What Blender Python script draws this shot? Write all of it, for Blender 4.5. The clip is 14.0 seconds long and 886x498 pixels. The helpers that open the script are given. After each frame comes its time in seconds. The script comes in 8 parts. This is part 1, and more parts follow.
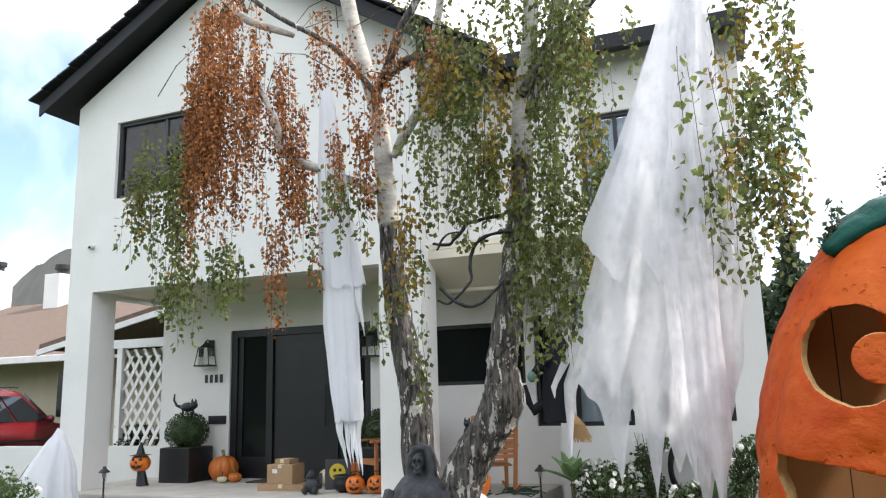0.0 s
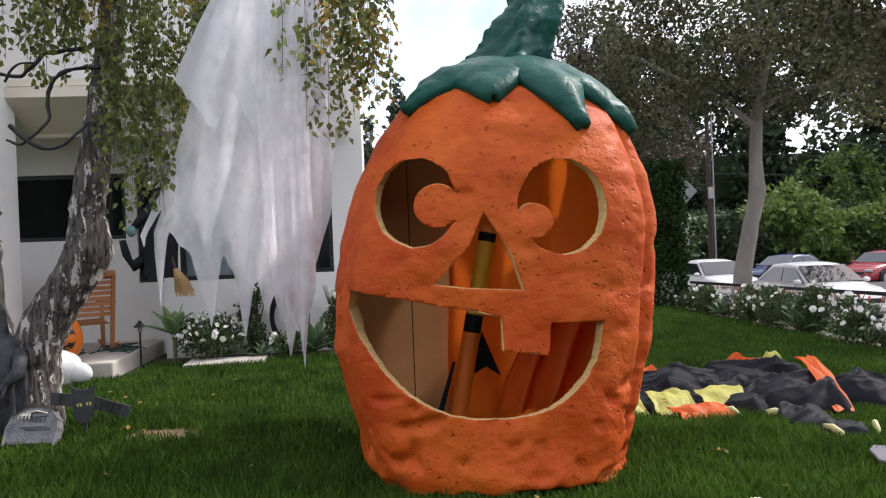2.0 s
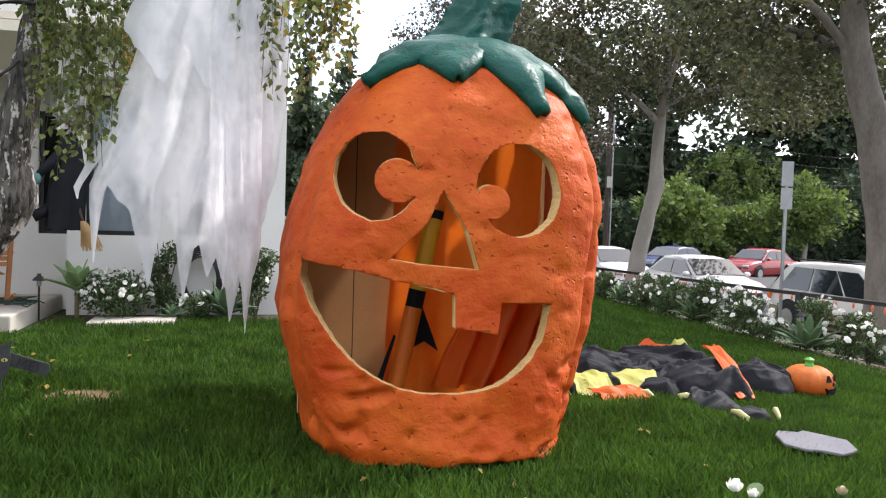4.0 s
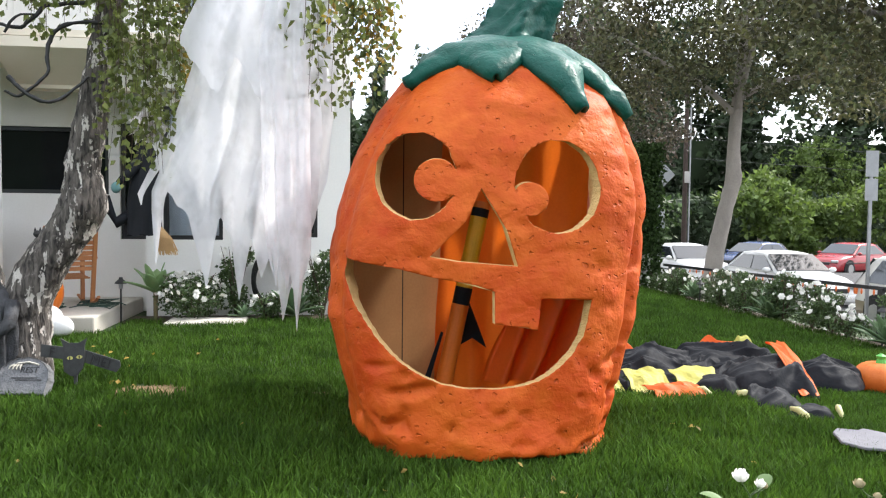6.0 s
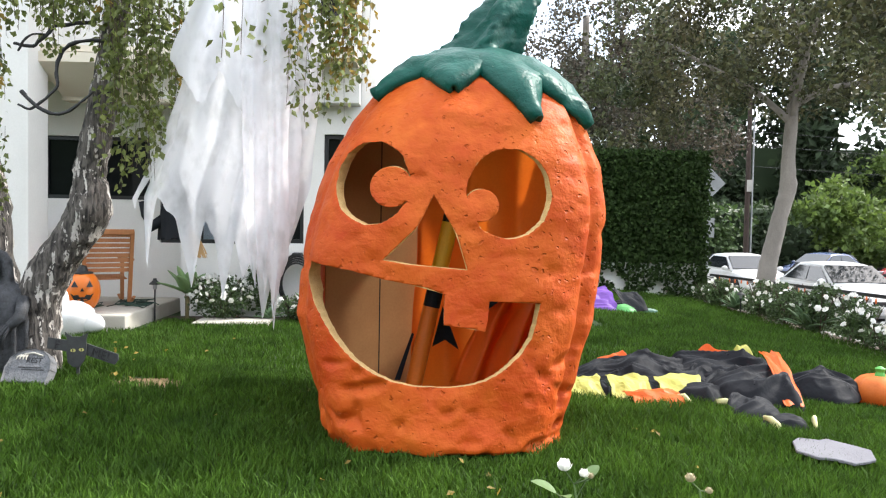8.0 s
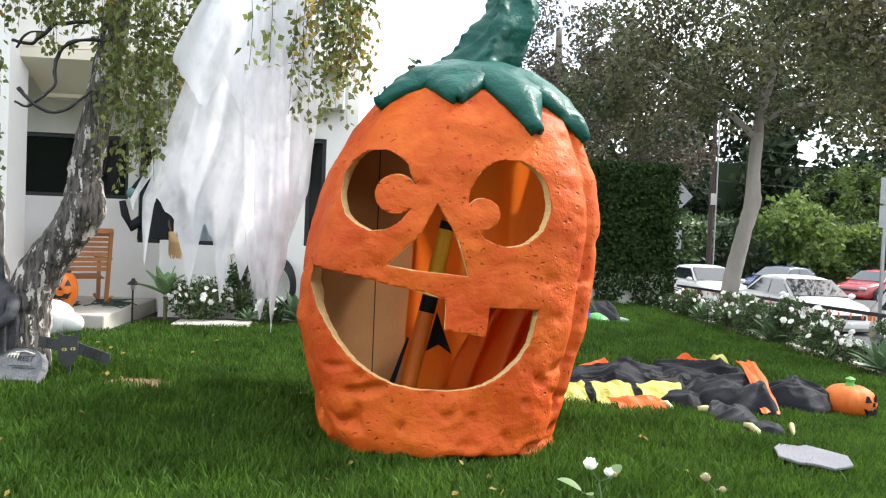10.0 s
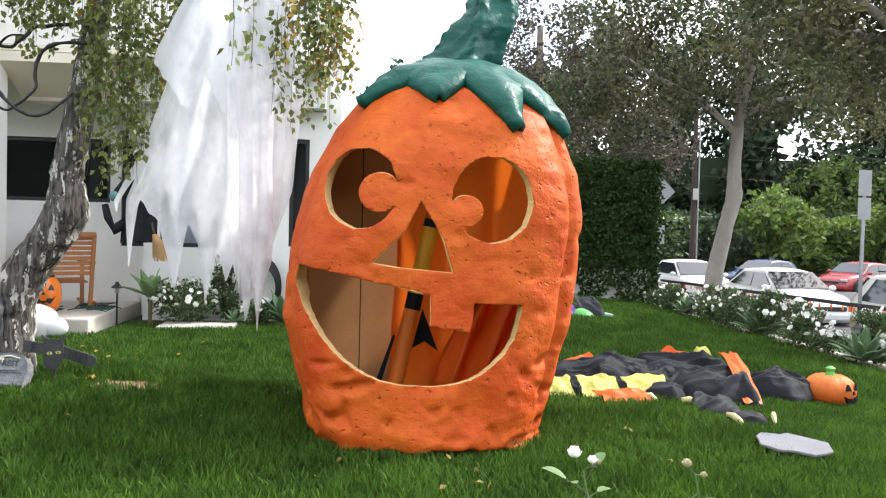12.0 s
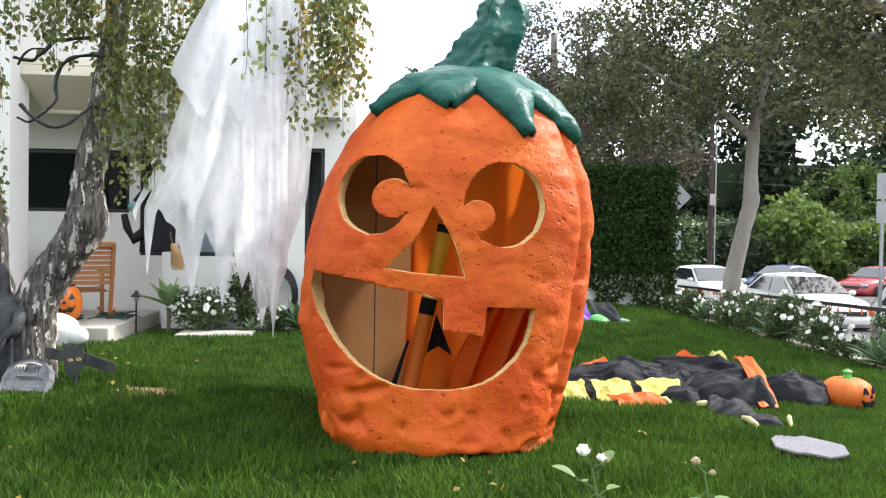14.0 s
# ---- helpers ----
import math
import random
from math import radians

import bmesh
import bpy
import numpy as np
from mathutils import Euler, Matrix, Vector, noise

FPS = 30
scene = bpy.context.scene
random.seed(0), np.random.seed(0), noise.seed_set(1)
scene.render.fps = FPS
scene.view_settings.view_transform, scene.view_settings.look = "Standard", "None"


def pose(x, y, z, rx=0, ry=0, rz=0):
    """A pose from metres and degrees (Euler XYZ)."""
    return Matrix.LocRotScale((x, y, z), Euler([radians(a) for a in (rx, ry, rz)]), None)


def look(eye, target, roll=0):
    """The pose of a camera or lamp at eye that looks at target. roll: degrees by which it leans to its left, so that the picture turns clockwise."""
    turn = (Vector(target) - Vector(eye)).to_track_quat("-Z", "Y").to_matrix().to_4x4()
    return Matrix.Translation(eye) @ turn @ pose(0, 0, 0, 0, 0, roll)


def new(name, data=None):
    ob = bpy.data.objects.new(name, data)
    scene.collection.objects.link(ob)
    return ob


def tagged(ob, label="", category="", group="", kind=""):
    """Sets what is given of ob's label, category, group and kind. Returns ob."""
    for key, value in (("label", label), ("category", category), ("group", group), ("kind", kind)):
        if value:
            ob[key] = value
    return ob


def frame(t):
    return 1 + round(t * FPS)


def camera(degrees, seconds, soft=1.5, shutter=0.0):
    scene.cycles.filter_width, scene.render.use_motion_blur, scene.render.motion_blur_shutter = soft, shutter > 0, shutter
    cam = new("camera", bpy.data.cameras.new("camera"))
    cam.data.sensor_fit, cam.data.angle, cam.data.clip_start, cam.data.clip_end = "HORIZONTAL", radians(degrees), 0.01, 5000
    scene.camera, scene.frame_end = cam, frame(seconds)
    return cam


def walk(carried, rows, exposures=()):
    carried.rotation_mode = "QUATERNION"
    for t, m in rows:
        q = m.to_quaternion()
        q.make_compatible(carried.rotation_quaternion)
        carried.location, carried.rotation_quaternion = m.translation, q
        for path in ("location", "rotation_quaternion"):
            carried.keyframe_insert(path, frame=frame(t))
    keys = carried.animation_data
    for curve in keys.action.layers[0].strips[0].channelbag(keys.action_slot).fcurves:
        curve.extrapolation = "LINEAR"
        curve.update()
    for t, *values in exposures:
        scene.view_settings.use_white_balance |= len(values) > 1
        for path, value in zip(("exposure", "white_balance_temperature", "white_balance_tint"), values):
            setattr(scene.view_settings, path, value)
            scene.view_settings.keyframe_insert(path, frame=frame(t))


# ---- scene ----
cam = camera(59.84, 14.0, soft=1.2)
PATH = [
(0.0, -0.000, 0.000, 1.455, 100.86, 1.57, 22.23),
    (0.5, 0.029, -0.058, 1.477, 104.20, 2.70, 18.69),
    (1.0, 0.095, -0.052, 1.456, 102.55, 6.04, 10.09),
    (1.5, 0.154, -0.020, 1.424, 97.07, 5.59, -0.29),
    (2.0, 0.163, -0.005, 1.363, 89.68, 2.26, -5.40),
    (2.5, 0.153, 0.002, 1.360, 86.90, -0.07, -9.57),
    (3.0, -0.009, 0.040, 1.379, 87.49, -1.99, -12.30),
    (5.5, -0.227, -0.054, 1.393, 87.52, -1.37, -13.77),
    (6.0, 0.020, -0.109, 1.381, 87.48, -0.61, -7.34),
    (6.5, 0.261, -0.349, 1.369, 88.22, -0.80, -3.13),
    (7.0, 0.515, -0.369, 1.386, 88.16, -0.36, -2.41),
    (7.5, 0.694, -0.348, 1.375, 87.97, -0.86, -1.90),
    (10.0, 0.437, -0.458, 1.379, 88.50, -2.34, -4.77),
    (10.5, 0.422, -0.472, 1.374, 88.63, -2.16, -5.34),
    (11.0, 0.424, -0.469, 1.371, 88.62, -1.94, -5.69),
    (11.5, 0.433, -0.478, 1.370, 88.52, -1.71, -5.94),
    (12.0, 0.439, -0.499, 1.366, 88.48, -1.44, -5.90),
    (12.5, 0.442, -0.527, 1.358, 88.78, -1.40, -5.49),
    (13.0, 0.451, -0.542, 1.349, 89.15, -1.26, -4.23),
    (13.5, 0.461, -0.548, 1.345, 89.17, -1.13, -4.51),
    (14.0, 0.460, -0.549, 1.346, 89.08, -0.93, -4.67),
]
walk(cam, [(t, pose(x, y, z, rx, ry, rz)) for t, x, y, z, rx, ry, rz in PATH], [(0.0, 1.0, 6500, 10), (1.0, 0.86, 6500, 12), (1.5, 0.74, 6500, 15), (2.0, 0.56, 6500, 17), (2.5, 0.60, 6500, 17), (3.0, 0.78, 6500, 16), (5.5, 1.27, 6500, 11), (6.5, 1.40, 6500, 10), (14.0, 1.45, 6500, 9)])

# ---- world and sun ----
SUN_AZ, SUN_EL = 70.0, 46.0
world = bpy.data.worlds.new("world")
scene.world = world
world.use_nodes = True
wn, wl = world.node_tree.nodes, world.node_tree.links
wn.clear()
w_out = wn.new("ShaderNodeOutputWorld")
w_bg = wn.new("ShaderNodeBackground")
w_sky = wn.new("ShaderNodeTexSky")
w_sky.sky_type, w_sky.sun_disc = "NISHITA", False
w_sky.sun_elevation, w_sky.sun_rotation = radians(SUN_EL), radians(SUN_AZ)
w_sky.dust_density, w_sky.air_density = 2.0, 1.0
w_geo = wn.new("ShaderNodeTexCoord")
w_noise = wn.new("ShaderNodeTexNoise")
w_noise.inputs["Scale"].default_value, w_noise.inputs["Detail"].default_value = 2.4, 6.0
w_noise.inputs["Distortion"].default_value = 0.4
w_ramp = wn.new("ShaderNodeMapRange")
w_ramp.inputs["From Min"].default_value, w_ramp.inputs["From Max"].default_value = 0.34, 0.56
w_mix = wn.new("ShaderNodeMix")
w_mix.data_type = "RGBA"
w_mix.inputs["B"].default_value = (11.6, 12.0, 12.7, 1)
wl.new(w_geo.outputs["Generated"], w_noise.inputs["Vector"])
wl.new(w_noise.outputs["Fac"], w_ramp.inputs["Value"])
wl.new(w_ramp.outputs["Result"], w_mix.inputs["Factor"])
w_gain = wn.new("ShaderNodeVectorMath")
w_gain.operation = "SCALE"
w_gain.inputs["Scale"].default_value = 1.7
wl.new(w_sky.outputs["Color"], w_gain.inputs[0])
wl.new(w_gain.outputs["Vector"], w_mix.inputs["A"])
wl.new(w_mix.outputs["Result"], w_bg.inputs["Color"])
wl.new(w_bg.outputs["Background"], w_out.inputs["Surface"])
w_bg.inputs["Strength"].default_value = 0.10
sun = new("sun", bpy.data.lights.new("sun", "SUN"))
sun.data.energy, sun.data.angle, sun.data.color = 2.6, radians(3.0), (1.0, 0.965, 0.91)
az, el = radians(SUN_AZ), radians(SUN_EL)
sun_dir = Vector((math.sin(az) * math.cos(el), math.cos(az) * math.cos(el), math.sin(el)))
sun.matrix_world = look(sun_dir * 50, (0, 0, 0))


# ---- materials ----
def mat(name, colour, rough=0.8, metal=0.0, colour2=None, scale=6.0, fine=60.0, vary=0.25, bump=0.0, bump_scale=80.0,
        through_light=0.0, per_piece=0.0, per_island=0.0, stretch=(1, 1, 1), spec=0.5):
    """A node material: two scales of noise between two colours, fine relief, and an optional variation by object or by island."""
    m = bpy.data.materials.new(name)
    m.use_nodes = True
    nodes, links = m.node_tree.nodes, m.node_tree.links
    bsdf = nodes["Principled BSDF"]
    colour2 = colour2 or tuple(c * (1 - vary) for c in colour)
    coord = nodes.new("ShaderNodeTexCoord")
    mapping = nodes.new("ShaderNodeMapping")
    mapping.inputs["Scale"].default_value = stretch
    links.new(coord.outputs["Object"], mapping.inputs["Vector"])
    big, small = nodes.new("ShaderNodeTexNoise"), nodes.new("ShaderNodeTexNoise")
    big.inputs["Scale"].default_value, small.inputs["Scale"].default_value = scale, fine
    big.inputs["Detail"].default_value, small.inputs["Detail"].default_value = 4, 3
    for n in (big, small):
        links.new(mapping.outputs["Vector"], n.inputs["Vector"])
    add = nodes.new("ShaderNodeMath")
    add.operation = "MULTIPLY_ADD"
    links.new(small.outputs["Fac"], add.inputs[0])
    add.inputs[1].default_value = 0.5
    links.new(big.outputs["Fac"], add.inputs[2])
    rng = nodes.new("ShaderNodeMapRange")
    rng.inputs["From Min"].default_value, rng.inputs["From Max"].default_value = 0.5, 1.0
    links.new(add.outputs[0], rng.inputs["Value"])
    mix = nodes.new("ShaderNodeMix")
    mix.data_type = "RGBA"
    mix.inputs["A"].default_value, mix.inputs["B"].default_value = (*colour, 1), (*colour2, 1)
    links.new(rng.outputs["Result"], mix.inputs["Factor"])
    last = mix.outputs["Result"]
    if per_piece or per_island:
        hsv = nodes.new("ShaderNodeHueSaturation")
        val = nodes.new("ShaderNodeMapRange")
        amount = per_piece or per_island
        val.inputs["To Min"].default_value, val.inputs["To Max"].default_value = 1 - amount, 1 + amount
        if per_piece:
            links.new(nodes.new("ShaderNodeObjectInfo").outputs["Random"], val.inputs["Value"])
        else:
            links.new(nodes.new("ShaderNodeNewGeometry").outputs["Random Per Island"], val.inputs["Value"])
        links.new(val.outputs["Result"], hsv.inputs["Value"])
        links.new(last, hsv.inputs["Color"])
        last = hsv.outputs["Color"]
    links.new(last, bsdf.inputs["Base Color"])
    bsdf.inputs["Roughness"].default_value, bsdf.inputs["Metallic"].default_value = rough, metal
    bsdf.inputs["Specular IOR Level"].default_value = spec
    if bump:
        bn, bp = nodes.new("ShaderNodeTexNoise"), nodes.new("ShaderNodeBump")
        bn.inputs["Scale"].default_value, bn.inputs["Detail"].default_value = bump_scale, 5
        links.new(mapping.outputs["Vector"], bn.inputs["Vector"])
        links.new(bn.outputs["Fac"], bp.inputs["Height"])
        bp.inputs["Strength"].default_value, bp.inputs["Distance"].default_value = bump, 0.02
        links.new(bp.outputs["Normal"], bsdf.inputs["Normal"])
    if through_light:
        tr, mx = nodes.new("ShaderNodeBsdfTranslucent"), nodes.new("ShaderNodeMixShader")
        links.new(last, tr.inputs["Color"])
        mx.inputs["Fac"].default_value = through_light
        links.new(bsdf.outputs["BSDF"], mx.inputs[1])
        links.new(tr.outputs["BSDF"], mx.inputs[2])
        links.new(mx.outputs["Shader"], nodes["Material Output"].inputs["Surface"])
    return m


STUCCO = mat("white_stucco", (0.78, 0.77, 0.74), 0.9, colour2=(0.70, 0.69, 0.66), scale=1.2, fine=40, bump=0.25, bump_scale=120)
SOFFIT = mat("cream_soffit", (0.72, 0.66, 0.54), 0.9, colour2=(0.66, 0.60, 0.49), scale=1.5, bump=0.15)
BLACK_FRAME = mat("black_aluminium", (0.018, 0.019, 0.021), 0.4, vary=0.3)
BLACK_WOOD = mat("black_painted_wood", (0.014, 0.015, 0.017), 0.35, vary=0.4, scale=3)
ROOF_TILE = mat("black_roof_tile", (0.022, 0.024, 0.03), 0.7, vary=0.45, per_piece=0.25, bump=0.3)
CONCRETE = mat("pale_concrete", (0.52, 0.49, 0.43), 0.9, colour2=(0.40, 0.37, 0.32), scale=3, bump=0.2)
GRASS_SOIL = mat("lawn_soil", (0.036, 0.070, 0.015), 0.95, colour2=(0.020, 0.040, 0.010), scale=3, fine=50, bump=0.8)
# wide mottling of the grass; its dark tone also puts shadow spots into the colour
GRASS = mat("grass_blade", (0.074, 0.146, 0.018), 0.62, colour2=(0.026, 0.062, 0.007), scale=2.2, spec=0.16, through_light=0.35, per_island=0.5)
ORANGE = mat("orange_painted_foam", (0.52, 0.104, 0.010), 0.58, colour2=(0.40, 0.042, 0.002), scale=1.9, fine=14, spec=0.2)


def pitted(m, size, share, depth, lumps, pit_shade):
    """Gives a painted foam surface hand-carved lumps and small torn pits, with shade put into the pits' colour."""
    nodes, links = m.node_tree.nodes, m.node_tree.links
    bsdf = nodes["Principled BSDF"]
    paint = bsdf.inputs["Base Color"].links[0].from_socket
    coord, torn = nodes.new("ShaderNodeTexCoord"), nodes.new("ShaderNodeMapping")
    torn.inputs["Scale"].default_value = (1, 1, 1.1)
    links.new(coord.outputs["Object"], torn.inputs["Vector"])
    heights = []
    for scale, detail, lo, hi in ((6.0, 4, 0.2, 0.8), (56.0, 2, 0.3, 0.7)):
        nz, rng = nodes.new("ShaderNodeTexNoise"), nodes.new("ShaderNodeMapRange")
        nz.inputs["Scale"].default_value, nz.inputs["Detail"].default_value, nz.inputs["Distortion"].default_value = scale, detail, 0.25
        rng.inputs["From Min"].default_value, rng.inputs["From Max"].default_value = lo, hi
        links.new(torn.outputs["Vector"], nz.inputs["Vector"])
        links.new(nz.outputs["Fac"], rng.inputs["Value"])
        heights.append(rng.outputs["Result"])
    area, spread, sparse = nodes.new("ShaderNodeTexNoise"), nodes.new("ShaderNodeMapRange"), nodes.new("ShaderNodeMath")
    area.inputs["Scale"].default_value, area.inputs["Detail"].default_value = 3.4, 3
    spread.inputs["From Min"].default_value, spread.inputs["From Max"].default_value = 0.44, 0.60
    sparse.operation = "MAXIMUM"
    links.new(coord.outputs["Object"], area.inputs["Vector"])
    links.new(area.outputs["Fac"], spread.inputs["Value"])
    cells, rim, ragged, wobble = nodes.new("ShaderNodeTexVoronoi"), nodes.new("ShaderNodeMapRange"), nodes.new("ShaderNodeTexNoise"), nodes.new("ShaderNodeMixRGB")
    cells.inputs["Scale"].default_value, ragged.inputs["Scale"].default_value = size, size * 0.9
    wobble.blend_type = "ADD"
    wobble.inputs["Fac"].default_value = 0.06
    rim.inputs["From Min"].default_value, rim.inputs["From Max"].default_value = share, share + 0.16
    links.new(torn.outputs["Vector"], ragged.inputs["Vector"])
    links.new(torn.outputs["Vector"], wobble.inputs["Color1"])
    links.new(ragged.outputs["Color"], wobble.inputs["Color2"])
    links.new(wobble.outputs["Color"], cells.inputs["Vector"])
    uneven, tone = nodes.new("ShaderNodeMath"), nodes.new("ShaderNodeSeparateColor")
    uneven.operation = "MULTIPLY_ADD"
    uneven.inputs[1].default_value = 0.34
    links.new(cells.outputs["Color"], tone.inputs["Color"])
    links.new(tone.outputs["Red"], uneven.inputs[0])
    links.new(cells.outputs["Distance"], uneven.inputs[2])
    links.new(uneven.outputs[0], rim.inputs["Value"])
    links.new(spread.outputs["Result"], sparse.inputs[0])
    links.new(rim.outputs["Result"], sparse.inputs[1])
    total = sparse.outputs[0]
    for h, k in ((heights[0], lumps), (heights[1], 0.10)):
        add = nodes.new("ShaderNodeMath")
        add.operation = "MULTIPLY_ADD"
        add.inputs[1].default_value = k
        links.new(h, add.inputs[0])
        links.new(total, add.inputs[2])
        total = add.outputs[0]
    relief = nodes.new("ShaderNodeBump")
    relief.inputs["Strength"].default_value, relief.inputs["Distance"].default_value = 0.9, depth
    links.new(total, relief.inputs["Height"])
    links.new(relief.outputs["Normal"], bsdf.inputs["Normal"])
    # shade inside the pits, multiplied into the paint colour
    shade_mix = nodes.new("ShaderNodeMix")
    shade_mix.data_type = "RGBA"
    shade_mix.blend_type = "MULTIPLY"
    shade_amount = nodes.new("ShaderNodeMapRange")
    shade_amount.inputs["To Min"].default_value, shade_amount.inputs["To Max"].default_value = pit_shade, 0.0
    links.new(sparse.outputs[0], shade_amount.inputs["Value"])
    links.new(shade_amount.outputs["Result"], shade_mix.inputs["Factor"])
    links.new(paint, shade_mix.inputs["A"])
    shade_mix.inputs["B"].default_value = (0.55, 0.42, 0.38, 1)
    links.new(shade_mix.outputs["Result"], bsdf.inputs["Base Color"])


pitted(ORANGE, 22.0, 0.20, 0.013, 1.3, 0.10)
FOAM = mat("cream_cut_foam", (0.72, 0.50, 0.22), 0.95, colour2=(0.60, 0.38, 0.14), scale=20, bump=0.5)
STEM_GREEN = mat("teal_green_painted_foam", (0.007, 0.088, 0.066), 0.46, colour2=(0.003, 0.052, 0.040), scale=6, spec=0.22)
pitted(STEM_GREEN, 34.0, 0.12, 0.009, 2.0, 0.2)


def birch_bark(name, white_from, scale):
    """Dark furrowed bark with smooth white papery patches; the relief follows the furrows."""
    m = mat(name, (0.60, 0.57, 0.53), 0.9, colour2=(0.36, 0.33, 0.30), scale=7, fine=40)
    nodes, links = m.node_tree.nodes, m.node_tree.links
    bsdf = nodes["Principled BSDF"]
    pale = bsdf.inputs["Base Color"].links[0].from_socket
    coord = nodes.new("ShaderNodeTexCoord")

    def layer(stretch, size, detail, twist):
        mapping, nz = nodes.new("ShaderNodeMapping"), nodes.new("ShaderNodeTexNoise")
        mapping.inputs["Scale"].default_value = (1, 1, stretch)
        nz.inputs["Scale"].default_value, nz.inputs["Detail"].default_value, nz.inputs["Distortion"].default_value = size, detail, twist
        links.new(coord.outputs["Object"], mapping.inputs["Vector"])
        links.new(mapping.outputs["Vector"], nz.inputs["Vector"])
        return nz.outputs["Fac"]

    def ramp(value, lo, hi):
        r = nodes.new("ShaderNodeMapRange")
        r.inputs["From Min"].default_value, r.inputs["From Max"].default_value = lo, hi
        links.new(value, r.inputs["Value"])
        return r.outputs["Result"]

    furrow, patch, ragged = layer(0.22, scale * 2.6, 6, 0.6), layer(0.28, scale * 1.15, 4, 0.6), layer(0.6, scale * 5, 4, 0.0)
    mixed = nodes.new("ShaderNodeMath")
    mixed.operation = "MULTIPLY_ADD"
    links.new(ragged, mixed.inputs[0])
    mixed.inputs[1].default_value = 0.28
    links.new(patch, mixed.inputs[2])
    rough_bark, mix = nodes.new("ShaderNodeMix"), nodes.new("ShaderNodeMix")
    rough_bark.data_type = mix.data_type = "RGBA"
    rough_bark.inputs["A"].default_value, rough_bark.inputs["B"].default_value = (0.015, 0.013, 0.012, 1), (0.135, 0.120, 0.106, 1)
    links.new(ramp(furrow, 0.36, 0.64), rough_bark.inputs["Factor"])
    links.new(rough_bark.outputs["Result"], mix.inputs["A"])
    links.new(pale, mix.inputs["B"])
    links.new(ramp(mixed.outputs[0], white_from, white_from + 0.035), mix.inputs["Factor"])
    links.new(mix.outputs["Result"], bsdf.inputs["Base Color"])
    relief = nodes.new("ShaderNodeBump")
    relief.inputs["Strength"].default_value, relief.inputs["Distance"].default_value = 1.0, 0.035
    links.new(furrow, relief.inputs["Height"])
    links.new(relief.outputs["Normal"], bsdf.inputs["Normal"])
    return m


WHITE_BARK = mat("white_birch_bark", (0.66, 0.63, 0.58), 0.9, colour2=(0.30, 0.27, 0.24), scale=4, fine=25, bump=0.4, stretch=(1, 1, 3))
LEAF = mat("birch_leaf_green", (0.185, 0.21, 0.055), 0.5, colour2=(0.10, 0.135, 0.033), through_light=0.45, per_island=0.45)
LEAF_Y = mat("birch_leaf_yellow", (0.34, 0.22, 0.03), 0.6, colour2=(0.22, 0.17, 0.03), through_light=0.4, per_island=0.4)
LEAF_DEAD = mat("birch_leaf_dead", (0.46, 0.19, 0.058), 0.8, colour2=(0.26, 0.095, 0.035), through_light=0.3, per_island=0.55)
TWIG = mat("dark_twig", (0.085, 0.055, 0.04), 0.9, vary=0.4)


BARK = birch_bark("furrowed_birch_bark", 0.705, 12.0)

# ---- mesh helpers ----
def add_box(bm, lo, hi, m=None, bevel=0.0):
    c = [(a + b) / 2 for a, b in zip(lo, hi)]
    s = [abs(b - a) for a, b in zip(lo, hi)]
    mt = Matrix.Translation(c) @ Matrix.Diagonal((*s, 1))
    got = bmesh.ops.create_cube(bm, size=1.0, matrix=(m @ mt) if m else mt)
    if bevel:
        edges = {e for v in got["verts"] for e in v.link_edges}
        bmesh.ops.bevel(bm, geom=list(edges), offset=bevel, segments=2, affect="EDGES", profile=0.5)
    return bm


def box(lo, hi, bevel=0.0):
    return add_box(bmesh.new(), lo, hi, bevel=bevel)


def add_tube(bm, pts, radii, sides=8, cap=True):
    """A tube through points with a radius at each."""
    pts = [Vector(p) for p in pts]
    if not hasattr(radii, "__len__"):
        radii = [radii] * len(pts)
    rings, side = [], None
    for i, p in enumerate(pts):
        d = (pts[min(i + 1, len(pts) - 1)] - pts[max(i - 1, 0)]).normalized()
        ref = side if side is not None else (Vector((1, 0, 0)) if abs(d.x) < 0.9 else Vector((0, 1, 0)))
        side = (ref - d * ref.dot(d)).normalized()
        up = d.cross(side)
        rings.append([bm.verts.new(p + radii[i] * (math.cos(a) * side + math.sin(a) * up)) for a in (2 * math.pi * k / sides for k in range(sides))])
    for a, b in zip(rings, rings[1:]):
        for k in range(sides):
            bm.faces.new((a[k], a[(k + 1) % sides], b[(k + 1) % sides], b[k]))
    if cap:
        bm.faces.new(rings[0][::-1])
        bm.faces.new(rings[-1])
    return bm


def tube(pts, radii, sides=8):
    return add_tube(bmesh.new(), pts, radii, sides)


def add_ball(bm, centre, size, sub=2, m=None):
    mt = Matrix.Translation(centre) @ Matrix.Diagonal((*size, 1))
    bmesh.ops.create_icosphere(bm, subdivisions=sub, radius=1.0, matrix=(m @ mt) if m else mt)
    return bm


def ball(centre, size, sub=2):
    return add_ball(bmesh.new(), centre, size, sub)


def lathe(profile, sides=24, centre=(0, 0, 0), lump=0.0):
    """A turned shape from (radius, height) pairs."""
    bm = bmesh.new()
    rings = [[bm.verts.new((centre[0] + r * math.cos(2 * math.pi * k / sides), centre[1] + r * math.sin(2 * math.pi * k / sides), centre[2] + z))
              for k in range(sides)] for r, z in profile]
    for a, b in zip(rings, rings[1:]):
        for k in range(sides):
            bm.faces.new((a[k], a[(k + 1) % sides], b[(k + 1) % sides], b[k]))
    bm.faces.new(rings[0][::-1])
    bm.faces.new(rings[-1])
    if lump:
        roughen(bm, lump, 8)
    return bm


